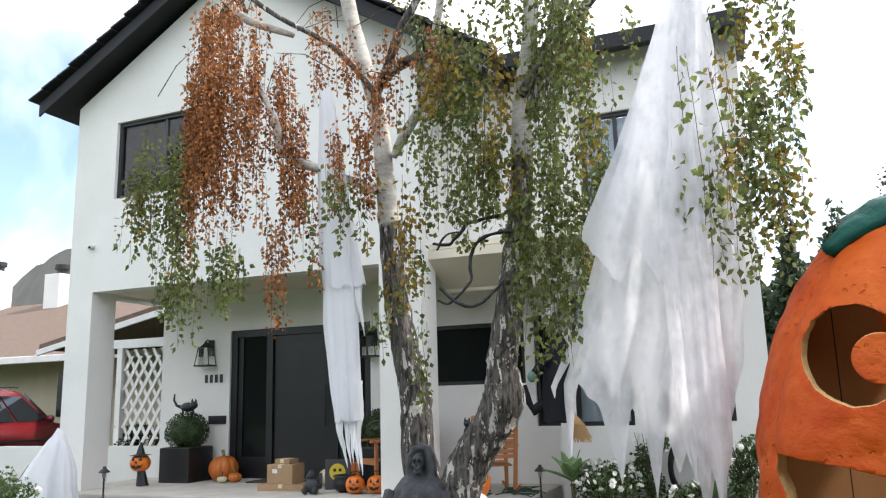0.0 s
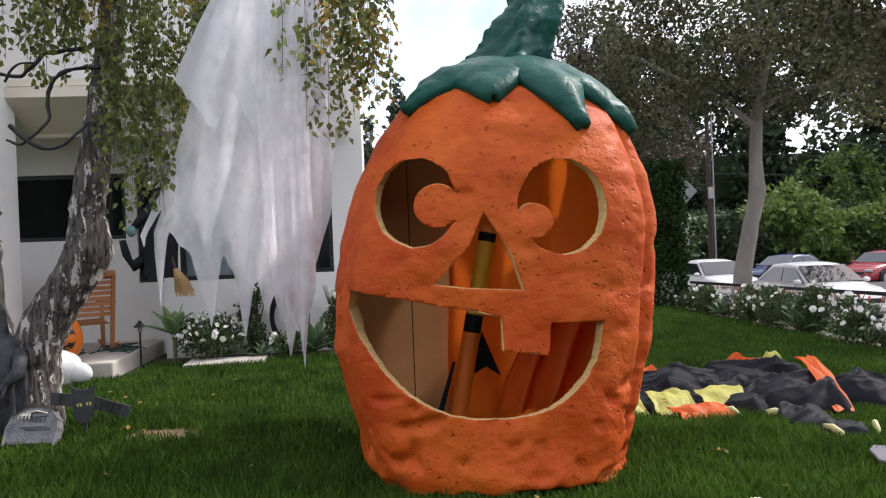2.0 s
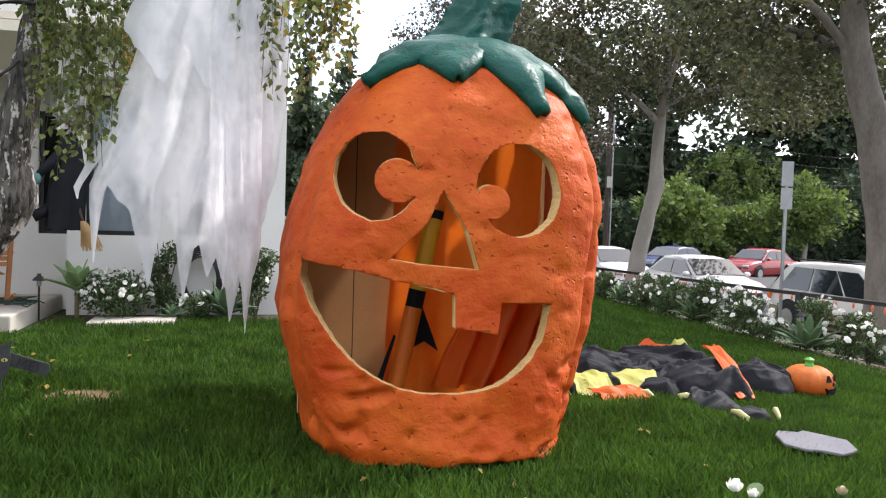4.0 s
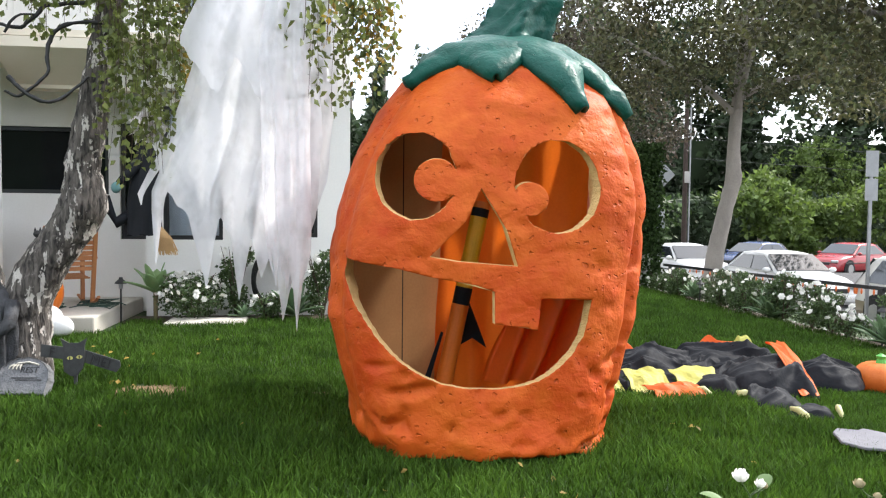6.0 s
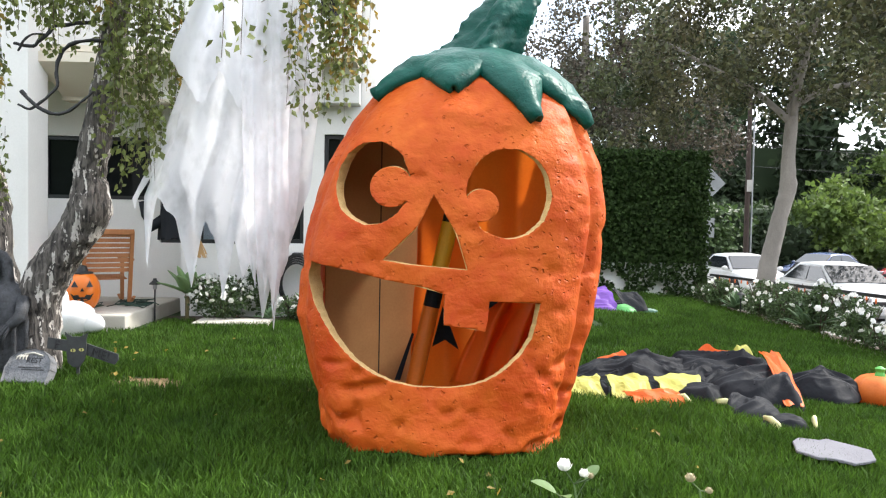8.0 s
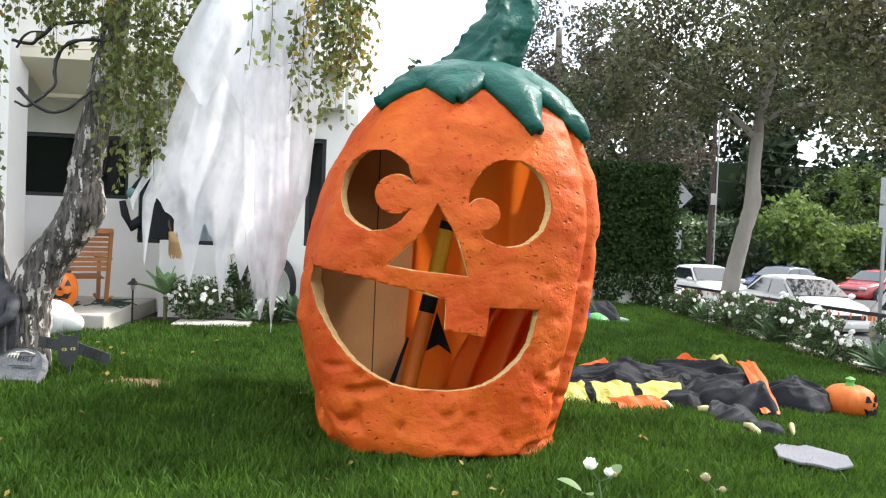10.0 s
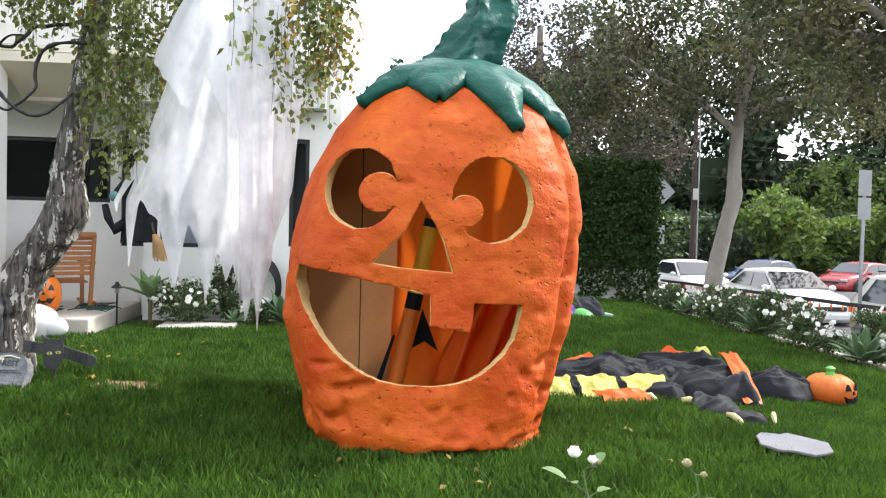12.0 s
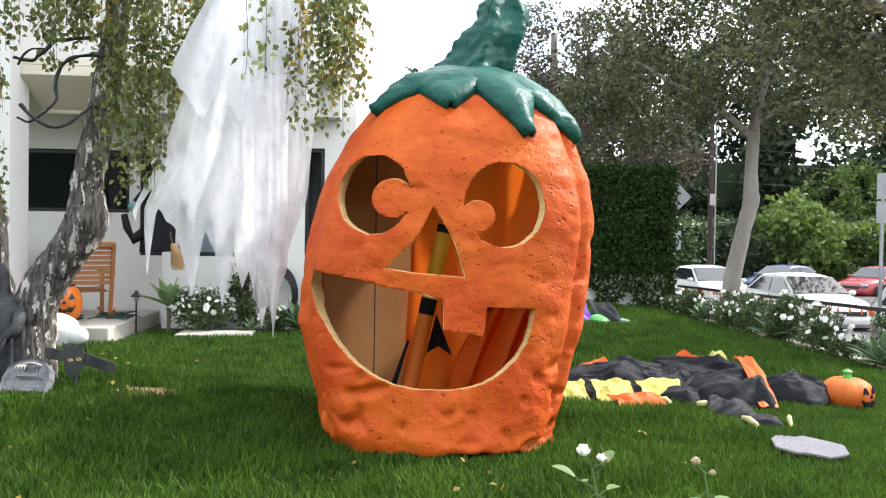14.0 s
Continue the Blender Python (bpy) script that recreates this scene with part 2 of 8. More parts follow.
def roughen(bm, amount, freq, seed=0.0):
    for v in bm.verts:
        p = v.co * freq + Vector((seed, seed * 1.7, -seed))
        v.co += amount * Vector((noise.noise(p), noise.noise(p + Vector((31, 0, 0))), noise.noise(p + Vector((0, 47, 0)))))
    return bm


def slab(outline, z0, z1, m=None):
    """A prism over an outline of (x, y) points; m places it."""
    bm = bmesh.new()
    lo = [bm.verts.new((x, y, z0)) for x, y in outline]
    hi = [bm.verts.new((x, y, z1)) for x, y in outline]
    bm.faces.new(lo[::-1])
    bm.faces.new(hi)
    n = len(lo)
    for k in range(n):
        bm.faces.new((lo[k], lo[(k + 1) % n], hi[(k + 1) % n], hi[k]))
    bmesh.ops.recalc_face_normals(bm, faces=bm.faces)
    if m is not None:
        bm.transform(m)
    return bm


def part(name, bm, material, parent=None, label="", smooth=False):
    """Links a bmesh as one mesh object, under a thing or a part where one is given."""
    me = bpy.data.meshes.new(name)
    bm.normal_update()
    bm.to_mesh(me)
    bm.free()
    return link(name, me, material, parent, label, smooth)


def link(name, me, material, parent=None, label="", smooth=False):
    if material is not None and not me.materials:
        me.materials.append(material)
    if smooth:
        me.shade_smooth()
    ob = new(name, me)
    if parent is not None:
        ob.parent = parent
    if label:
        ob["label"] = label
    return ob


def thing(name, x, y, z, label, category, rz=0, group="", kind=""):
    ob = new(name)
    ob.matrix_world = pose(x, y, z, 0, 0, rz)
    ob.empty_display_size = 0.1
    return tagged(ob, label, category, group, kind)


def structure(name, bm, material, label, category, smooth=False):
    return tagged(part(name, bm, material, None, "", smooth), label, category, "", "structure")


def pydata(name, verts, faces, material, parent=None, label="", smooth=False):
    me = bpy.data.meshes.new(name)
    me.from_pydata(verts, [], faces)
    me.update()
    return link(name, me, material, parent, label, smooth)


rnd = random.Random(5)


def leaf_shape(verts, faces, p, d, n, length, width):
    """A small folded leaf: four corners and a raised midrib."""
    s = d.cross(n).normalized() * width / 2
    i = len(verts)
    mid = p + d * length * 0.42
    verts += [p, mid + s + n * width * 0.18, p + d * length, mid - s + n * width * 0.18, mid]
    faces += [(i, i + 4, i + 1), (i + 1, i + 4, i + 2), (i, i + 3, i + 4), (i + 3, i + 2, i + 4)]


def rand_dir():
    while True:
        v = Vector((rnd.uniform(-1, 1), rnd.uniform(-1, 1), rnd.uniform(-1, 1)))
        if 0.05 < v.length < 1:
            return v.normalized()


def smoothstep(a, b, x):
    t = max(0.0, min(1.0, (x - a) / (b - a)))
    return t * t * (3 - 2 * t)


def ground_z(x, y):
    """The height of the ground: a lawn that rolls over and falls to the side street."""
    z = -0.30 * (max(0.0, min(x, 6.8) - 2.9) / 3.9) ** 1.35 - 0.50 * smoothstep(6.9, 9.6, x)
    z += 0.17 * math.exp(-((x + 2.1) ** 2 + (y - 5.6) ** 2) / 2.6)
    z -= 0.35 * smoothstep(24.0, 40.0, y)
    return z + 0.012 * noise.noise(Vector((x * 0.7, y * 0.7, 0)))

# ---- ground ----
def ground_sheet():
    xs = sorted({round(v, 2) for v in [*np.arange(-14, 12.01, 0.4), -400, -150, -60, -30, -20, 15, 20, 30, 60, 150, 400]})
    ys = sorted({round(v, 2) for v in [*np.arange(-6, 20.01, 0.4), -400, -150, -60, -20, 25, 30, 40, 60, 150, 400]})
    verts = [(x, y, ground_z(x, y)) for y in ys for x in xs]
    w = len(xs)
    faces = [(j * w + i, j * w + i + 1, (j + 1) * w + i + 1, (j + 1) * w + i) for j in range(len(ys) - 1) for i in range(w - 1)]
    return pydata("ground", verts, faces, GRASS_SOIL, smooth=True)


tagged(ground_sheet(), "mown green lawn with bare earth patches", "lawn", "", "structure")

# ---- house ----
YF, YD, YR = 9.18, 11.05, 10.4
XL, XM, XC, XE = -10.25, -4.02, -2.55, -0.1


def wall(name, x0, x1, y0, y1, z0, z1, holes, label, material=STUCCO):
    """A wall along x with rectangular openings (x0, x1, z0, z1), built of boxes round them."""
    bm = bmesh.new()
    xs = sorted({x0, x1, *[v for h in holes for v in h[:2]]})
    for a, b in zip(xs, xs[1:]):
        cuts = sorted([(h[2], h[3]) for h in holes if h[0] <= a + 1e-6 and h[1] >= b - 1e-6])
        z = z0
        for c, d in cuts:
            if c > z:
                add_box(bm, (a, y0, z), (b, y1, c))
            z = d
        if z < z1:
            add_box(bm, (a, y0, z), (b, y1, z1))
    bmesh.ops.remove_doubles(bm, verts=bm.verts, dist=1e-4)
    return structure(name, bm, material, label, "wall")


UPWIN = (-9.40, -7.30, 4.73, 6.02)
wall("wall_front_upper", XL, XM, YF, YF + 0.25, 3.24, 6.4, [UPWIN], "white stucco upper wall over the porch")
UPW = [(-2.0, -1.05, 3.9, 5.2), (-0.78, -0.38, 4.1, 5.4)]
wall("wall_upper_right", XM, XE, YF + 0.9, YF + 1.15, 2.95, 6.2, UPW, "white stucco upper wall set back")
DOOR = (-8.47, -5.75, 0.2, 2.68)
KWIN = (-4.73, -3.2, 1.62, 2.53)
NWIN = (-3.05, -2.62, 1.0, 2.6)
wall("wall_porch", -9.95, XC, YD, YD + 0.2, 0.0, 3.3, [DOOR, KWIN, NWIN], "white stucco porch wall with door and window")
WINGW = [(-2.34, -1.57, 1.02, 2.77), (-1.25, -0.87, 1.04, 2.62), (-0.60, -0.33, 1.06, 2.56)]
wall("wall_right_wing", XC, XE, YR, YR + 0.2, -0.1, 2.95, WINGW, "white stucco ground floor wall of the wing")
structure("pillar_left", box((XL, YF, 0.0), (-9.74, YF + 0.5, 3.24)), STUCCO, "square white stucco porch pillar", "pillar")
structure("pillar_right", box((-4.64, YF, 0.0), (XM, YF + 0.5, 3.24)), STUCCO, "square white stucco porch pillar", "pillar")
structure("wall_return_upper", box((XM - 0.25, YF + 0.25, 3.24), (XM, YF + 0.9, 6.3)), STUCCO, "white stucco return wall", "wall")
bm = box((XL, YF + 0.25, 3.3), (XM, YD + 0.2, 3.4))
add_box(bm, (XM, YF + 1.15, 3.3), (XC, YD + 0.2, 3.4))
structure("porch_ceiling", bm, SOFFIT, "cream porch ceiling", "ceiling")
structure("porch_floor", box((XL, 8.9, -0.05), (-2.75, YD, 0.2), 0.02), CONCRETE, "pale stone porch slab with a step", "porch")
structure("wall_side_left", box((XL, YF + 0.25, 3.24), (XL + 0.25, 18, 6.4)), STUCCO, "white stucco side wall", "wall")
structure("wall_back", box((XL, 18, 0), (XE, 18.2, 6.4)), STUCCO, "white stucco back wall", "wall")
structure("wall_side_right", box((XE, YR, -0.2), (XE + 0.2, 18, 6.2)), STUCCO, "white stucco side wall", "wall")


structure("wall_wing_return", box((XC, YR + 0.2, 0.0), (XC + 0.18, YD, 2.95)), STUCCO, "white stucco return wall", "wall")
bm = slab([(YF + 0.9, 2.95), (YF + 0.95, 3.05), (YF + 0.9, 3.3), (YF + 0.9, 3.4), (YF + 0.25, 3.4), (YF + 0.25, 3.28), (YF + 0.55, 3.12)], XM, XM + 1.2, Matrix(((0, 0, 1, 0), (1, 0, 0, 0), (0, 1, 0, 0), (0, 0, 0, 1))))
structure("corbel", bm, SOFFIT, "cream plaster corbel under the upper wall", "trim")
structure("lintel", box((XM + 0.001, YF + 0.9, 2.90), (XC, YF + 1.15, 2.948)), SOFFIT, "cream underside of the upper wall", "trim")
structure("room_partition", box((-9.9, 13.6, 0.2), (XE - 0.01, 13.7, 6.2)), SOFFIT, "plain inner wall behind the windows", "wall")
structure("room_floor", box((XL + 0.3, YF + 0.3, 3.42), (XE - 0.01, 17.9, 3.5)), SOFFIT, "plain upper floor", "floor")
structure("room_base", box((XL + 0.3, YD + 0.21, 0.1), (XE - 0.01, 17.9, 0.19)), SOFFIT, "plain ground floor inside", "floor")

ROOF_BLACK = mat("black_painted_eave", (0.010, 0.011, 0.015), 0.7, vary=0.4, scale=2)


def roof_slab(name, pts, thick):
    bm = bmesh.new()
    top = [bm.verts.new(p) for p in pts]
    bot = [bm.verts.new((p[0], p[1], p[2] - thick)) for p in pts]
    bm.faces.new(top)
    bm.faces.new(bot[::-1])
    n = len(pts)
    for k in range(n):
        bm.faces.new((top[k], bot[k], bot[(k + 1) % n], top[(k + 1) % n]))
    bmesh.ops.recalc_face_normals(bm, faces=bm.faces)
    return structure(name, bm, ROOF_BLACK, "black tiled roof slope with dark fascia", "roof")


RIDGE_X, RIDGE_Z, EAVE_Z = -7.1, 8.50, 6.46
roof_slab("roof_left", [(-10.72, 8.8, EAVE_Z), (RIDGE_X, 8.8, RIDGE_Z), (RIDGE_X, 18.3, RIDGE_Z), (-10.72, 18.3, EAVE_Z)], 0.14)
roof_slab("roof_right", [(RIDGE_X, 8.8, RIDGE_Z), (-2.95, 8.8, 5.85), (-2.95, 18.3, 5.85), (RIDGE_X, 18.3, RIDGE_Z)], 0.14)
roof_slab("roof_wing", [(-3.3, 9.6, 6.1), (XE + 0.35, 9.6, 6.1), (XE + 0.35, 14, 7.4), (-3.3, 14, 7.4)], 0.2)
bm = bmesh.new()
gable = [bm.verts.new(p) for p in ((XL, YF, 6.4), (XM, YF, 6.4), (RIDGE_X, YF, RIDGE_Z - 0.2))]
gable2 = [bm.verts.new((v.co.x, YF + 0.25, v.co.z)) for v in gable]
bm.faces.new(gable)
bm.faces.new(gable2[::-1])
for k in range(3):
    bm.faces.new((gable[k], gable[(k + 1) % 3], gable2[(k + 1) % 3], gable2[k]))
structure("wall_gable", bm, STUCCO, "white stucco gable", "wall")

# ---- giant pumpkin ----
PROFILE = [(0.0, 0.87, 0.76, 1.15), (0.1, 0.87, 0.79, 1.15), (0.3, 0.87, 0.85, 1.13), (0.74, 0.885, 0.965, 1.095), (1.1, 0.925, 0.985, 1.05), (1.36, 0.965, 0.985, 1.03),
           (1.7, 1.00, 0.925, 0.97), (2.0, 1.035, 0.81, 0.86), (2.2, 1.055, 0.68, 0.73), (2.35, 1.06, 0.49, 0.55), (2.44, 1.07, 0.28, 0.34), (2.48, 1.07, 0.02, 0.02)]
PROFILE_Z = [p[0] for p in PROFILE]


def skin(a, z, inset=0.0):
    """A point on the pumpkin's smooth skin at an angle and height, from its base."""
    cx, hw, hd = (np.interp(z, PROFILE_Z, [p[k] for p in PROFILE]) for k in (1, 2, 3))
    hw, hd = max(hw - inset, 0.012), max(hd - inset, 0.012)
    e = 3.6 - 1.2 * smoothstep(1.3, 2.3, z)
    c, s = math.cos(a), math.sin(a)
    r = (abs(c) ** e + abs(s) ** e) ** (-1 / e)
    lobe = 1 - 0.05 * (1 - abs(math.sin(4.5 * (a + 0.42)))) ** 3 * smoothstep(-0.80, -0.45, s)
    for at, deep, wide in ((-0.76, 0.062, 0.05), (-0.50, 0.036, 0.05), (-0.27, 0.055, 0.06)):
        lobe -= deep * math.exp(-((a - 2 * math.pi - at) / wide) ** 2) * (0.35 + 0.65 * smoothstep(0.1, 0.5, z)) * (1 - smoothstep(2.0, 2.3, z))
    return Vector((cx - 0.95 + hw * r * c * lobe, hd * r * s * lobe, z))


def pumpkin_shell():
    """Outer and inner skin of the hollow pumpkin, closed below."""
    bm = bmesh.new()
    levels = [*np.linspace(0, 2.2, 120), *np.linspace(2.23, 2.478, 16)]
    n = 300

    def ring(z, inset):
        out = []
        for k in range(n):
            p = skin(2 * math.pi * k / n, z, inset)
            if not inset:
                low = smoothstep(0.75, 0.1, z)
                pit = max(0.0, noise.noise(p * 9 + Vector((3, 1, 7))) - 0.28)
                d = 0.022 * noise.noise(p * 2.2) + 0.010 * noise.noise(p * 6) - 0.09 * pit * (0.35 + 0.9 * low) + 0.022 * low * noise.noise(p * 3.5 + Vector((9, 0, 0)))
                d += 0.05 * smoothstep(0.24, 0.0, z) * (0.35 + 1.3 * noise.noise(p * 5))
                gouge = max(0.0, noise.noise(Vector((p.x * 4, p.y * 4, p.z * 11)) + Vector((0, 5, 2))) - 0.30)
                d -= 0.10 * gouge * (0.25 + low) + 0.012 * max(0.0, noise.noise(p * 24) - 0.25)
                p = Vector((p.x * (1 + d), p.y * (1 + d), z + (0.05 * noise.noise(p * 4) if z < 0.01 else 0)))
            out.append(bm.verts.new(p))
        return out

    outer = [ring(z, 0.0) for z in levels]
    inner = [ring(max(z * 0.962, 0.001), 0.088) for z in levels]
    for rings, flip in ((outer, False), (inner, True)):
        for a, b in zip(rings, rings[1:]):
            for k in range(n):
                f = (a[k], a[(k + 1) % n], b[(k + 1) % n], b[k])
                bm.faces.new(f[::-1] if flip else f)
        bm.faces.new(rings[-1][::-1] if flip else rings[-1])
    for k in range(n):
        bm.faces.new((outer[0][(k + 1) % n], outer[0][k], inner[0][k], inner[0][(k + 1) % n]))
    return bm


def circle(cx, cz, rx, rz, a0=0, a1=360, n=40):
    return [(cx + rx * math.cos(radians(a0 + (a1 - a0) * k / n)), cz + rz * math.sin(radians(a0 + (a1 - a0) * k / n))) for k in range(n + (a1 - a0 != 360))]


def jag(pts, amount):
    return [(x + amount * noise.noise(Vector((x * 25, z * 25, 1))), z + amount * noise.noise(Vector((x * 25, z * 25, 9)))) for x, z in pts]


def rounded(pts, steps=5):
    """More points along a smooth curve through the given ones."""
    out = []
    for i in range(len(pts) - 1):
        p0, p1, p2, p3 = (Vector(pts[max(0, min(len(pts) - 1, k))]) for k in (i - 1, i, i + 1, i + 2))
        for k in range(steps):
            t = k / steps
            out.append(tuple(0.5 * (2 * p1 + (p2 - p0) * t + (2 * p0 - 5 * p1 + 4 * p2 - p3) * t * t + (3 * p1 - p0 - 3 * p2 + p3) * t ** 3)))
    return out + [pts[-1]]


PX, PY, PZ = 0.95, 5.12, 0.04
FACE = {
    "eye_left": jag(circle(0.418, 1.60, 0.222, 0.248), 0.014),
    "eye_right": jag(circle(1.222, 1.548, 0.250, 0.266), 0.010),
    "nose": [(0.78, 1.53), (0.49, 1.15), (0.98, 1.10)],
    "mouth": jag(rounded([(0.03, 1.13), (0.04, 1.0), (0.10, 0.86), (0.24, 0.66), (0.40, 0.53), (0.58, 0.455), (0.78, 0.43), (0.97, 0.44), (1.12, 0.485), (1.26, 0.585),
                  (1.36, 0.71), (1.41, 0.91)]) + [(1.11, 0.925), (1.085, 0.75), (0.845, 0.785), (0.85, 0.96), (0.5, 1.035)], 0.006),
}
KEEP = {"pupil_left": circle(0.53, 1.575, 0.125, 0.12), "pupil_right": circle(1.06, 1.475, 0.10, 0.095)}


def cutter(pts, y0, y1):
    """A cutting block whose sides follow the skin's normals, so that the rim is cut square to the skin."""
    bm = bmesh.new()
    near, far = [], []
    for x, z in pts:
        cx, hw, hd = (np.interp(z - PZ, PROFILE_Z, [p[k] for p in PROFILE]) for k in (1, 2, 3))
        u = min(0.97, abs(x - cx) / hw)
        front = PY - hd * (1 - u ** 3.4) ** (1 / 3.4)
        kx, kz = 0.32 * (x - 0.95), -0.18 * (z - 1.1)
        for y, row in ((y0, near), (y1, far)):
            d = y - front
            row.append(bm.verts.new((x - kx * d - PX, y - PY, z - kz * d - PZ)))
    n = len(pts)
    bm.faces.new(near)
    bm.faces.new(far[::-1])
    for k in range(n):
        bm.faces.new((near[k], far[k], far[(k + 1) % n], near[(k + 1) % n]))
    bmesh.ops.recalc_face_normals(bm, faces=bm.faces)
    return bm


def boolean(ob, other, operation):
    md = ob.modifiers.new("cut", "BOOLEAN")
    md.operation, md.object, md.solver, md.material_mode = operation, other, "MANIFOLD", "TRANSFER"
    me = bpy.data.meshes.new_from_object(ob.evaluated_get(bpy.context.evaluated_depsgraph_get()))
    ob.modifiers.clear()
    ob.data = me
    bpy.data.objects.remove(other)


pumpkin = thing("giant_pumpkin", PX, PY, PZ, "giant orange painted foam jack-o-lantern standing on the lawn", "pumpkin")
shell = part("shell", pumpkin_shell(), ORANGE, pumpkin, smooth=True)
def two_tone(cut):
    """Gives a cutting block the shell's two materials, with cut foam on all its faces."""
    cut.data.materials.clear()
    cut.data.materials.append(ORANGE)
    cut.data.materials.append(FOAM)
    for poly in cut.data.polygons:
        poly.material_index = 1


shell.data.materials.append(FOAM)
for key, pts in FACE.items():
    cut = part("cutter", cutter(pts, 3.5, 4.9), FOAM, pumpkin)
    if key.startswith("eye"):
        boolean(cut, part("keep", cutter(KEEP["pupil" + key[3:]], 3.4, 5.0), FOAM, pumpkin), "DIFFERENCE")
    two_tone(cut)
    boolean(shell, cut, "DIFFERENCE")


back = part("cutter", box((-0.88, 0.14, 0.06), (0.88, 1.6, 2.25), 0.1), FOAM, pumpkin)
two_tone(back)
boolean(shell, back, "DIFFERENCE")


def sepal(a_deg, z_tip, width, bend=0.0, blunt=2.2):
    """A thick painted leaf lying on the shoulder of the pumpkin."""
    bm = bmesh.new()
    rows = []
    for i in range(15):
        t = i / 14
        z = 2.47 - (2.47 - z_tip) * t ** 1.5
        w = width * (0.55 + 0.62 * math.sin(math.pi * min(1, t * 0.9 + 0.1)) ** 0.8) * (1 - 0.98 * t ** blunt)
        a = radians(a_deg + bend * t * t)
        mid = skin(a, z)
        r = max(0.12, math.hypot(mid.x - 0.12, mid.y))
        row = []
        for k in range(9):
            u = k / 4 - 1
            p = skin(a + u * w / r, z)
            out = Vector((p.x - 0.1, p.y, 0.55 * r)).normalized()
            lift = 0.045 * (1 - abs(u) ** 3.0) - 0.02 * math.exp(-(u / 0.16) ** 2) * (1 - t) + 0.012 * math.cos(u * 9) * (1 - t) + 0.03 * noise.noise(p * 7) + 0.012 * noise.noise(p * 19)
            row.append(bm.verts.new(p + out * (lift - 0.012 * abs(u))))
        rows.append(row)
    for p, q in zip(rows, rows[1:]):
        for k in range(8):
            bm.faces.new((p[k], p[k + 1], q[k + 1], q[k]))
    return bm


stem = part("stem", bmesh.new(), STEM_GREEN, pumpkin, "teal green painted foam stem")
bm = bmesh.new()
line = [(0.12, 0.0, 2.36), (0.15, -0.02, 2.50), (0.24, -0.03, 2.62), (0.325, -0.03, 2.74), (0.385, -0.02, 2.86), (0.41, 0.0, 2.97), (0.42, 0.0, 3.06), (0.425, 0.0, 3.12)]
rad = [0.38, 0.27, 0.225, 0.205, 0.185, 0.175, 0.14, 0.03]
rings = []
for i in range(60):
    t = i / 59 * (len(line) - 1)
    j = min(int(t), len(line) - 2)
    c = Vector(line[j]).lerp(Vector(line[j + 1]), t - j)
    r = rad[j] + (rad[j + 1] - rad[j]) * (t - j)
    ring = []
    for k in range(48):
        a = 2 * math.pi * k / 48
        rr = r * (1 + 0.17 * (1 - 2 * abs(math.sin(2.5 * a + 3.4 * t / 7)) ** 0.7) + 0.06 * math.sin(4 * a + 4.5 * t / 7) * (0.4 + 0.6 * abs(math.sin(2 * a + t))) + 0.05 * math.sin(9 * a - t) + 0.12 * noise.noise(Vector((math.cos(a) * 1.6, math.sin(a) * 1.6, t * 0.8))) + 0.06 * noise.noise(Vector((math.cos(a) * 4, math.sin(a) * 4, t * 2.2))) + 0.04 * noise.noise(Vector((math.cos(a) * 9, math.sin(a) * 9, t * 6))))
        ring.append(bm.verts.new(c + rr * Vector((math.cos(a), math.sin(a), -0.30 * math.cos(a) * min(1, t / 5)))))
    rings.append(ring)
for p, q in zip(rings, rings[1:]):
    for k in range(48):
        bm.faces.new((p[k], p[(k + 1) % 48], q[(k + 1) % 48], q[k]))
bm.faces.new(rings[-1])
bm.to_mesh(stem.data)
bm.free()
stem.data.shade_smooth()
for a_deg, z_tip, width, bend, blunt in ((227, 2.12, 0.36, -12, 1.8), (249, 2.14, 0.27, 9, 4.5), (287, 1.95, 0.26, 7, 2.0), (312, 1.96, 0.28, 12, 3.0), (25, 2.05, 0.16, 0, 2.2), (80, 2.1, 0.16, 0, 2.2), (140, 2.1, 0.17, 0, 2.2)):
    leaf = part("sepal", sepal(a_deg, z_tip, width, bend, blunt), STEM_GREEN, pumpkin, "teal green painted leaf", smooth=True)
    md = leaf.modifiers.new("thickness", "SOLIDIFY")
    md.thickness, md.offset = 0.035, -1

# what is stored inside the pumpkin: a folded fabric figure and a striped tube
CARD = mat("brown_board", (0.46, 0.23, 0.082), 0.85, colour2=(0.36, 0.17, 0.058), scale=3, bump=0.03)
NYLON_O = mat("orange_nylon", (0.86, 0.19, 0.018), 0.5, colour2=(0.76, 0.145, 0.014), scale=4, through_light=0.45, bump=0.1)
NYLON_K = mat("black_nylon", (0.011, 0.0122, 0.015), 0.62, colour2=(0.014, 0.0155, 0.019), scale=5, bump=0.5, bump_scale=13, spec=0.12)
NYLON_Y = mat("yellow_nylon", (0.58, 0.57, 0.13), 0.55, colour2=(0.48, 0.46, 0.09), scale=6, through_light=0.25, bump=0.15, bump_scale=20)
YELLOW = mat("yellow_tube", (0.82, 0.42, 0.012), 0.5, vary=0.15)
TUBE_ORANGE = mat("orange_tube", (0.80, 0.19, 0.016), 0.5, vary=0.15)
board = tagged(new("lining_board"), "brown board lining with an open seam inside the pumpkin", "board")
board.matrix_world = pose(0.42, 5.2, 0.1, 0, 0, 32)
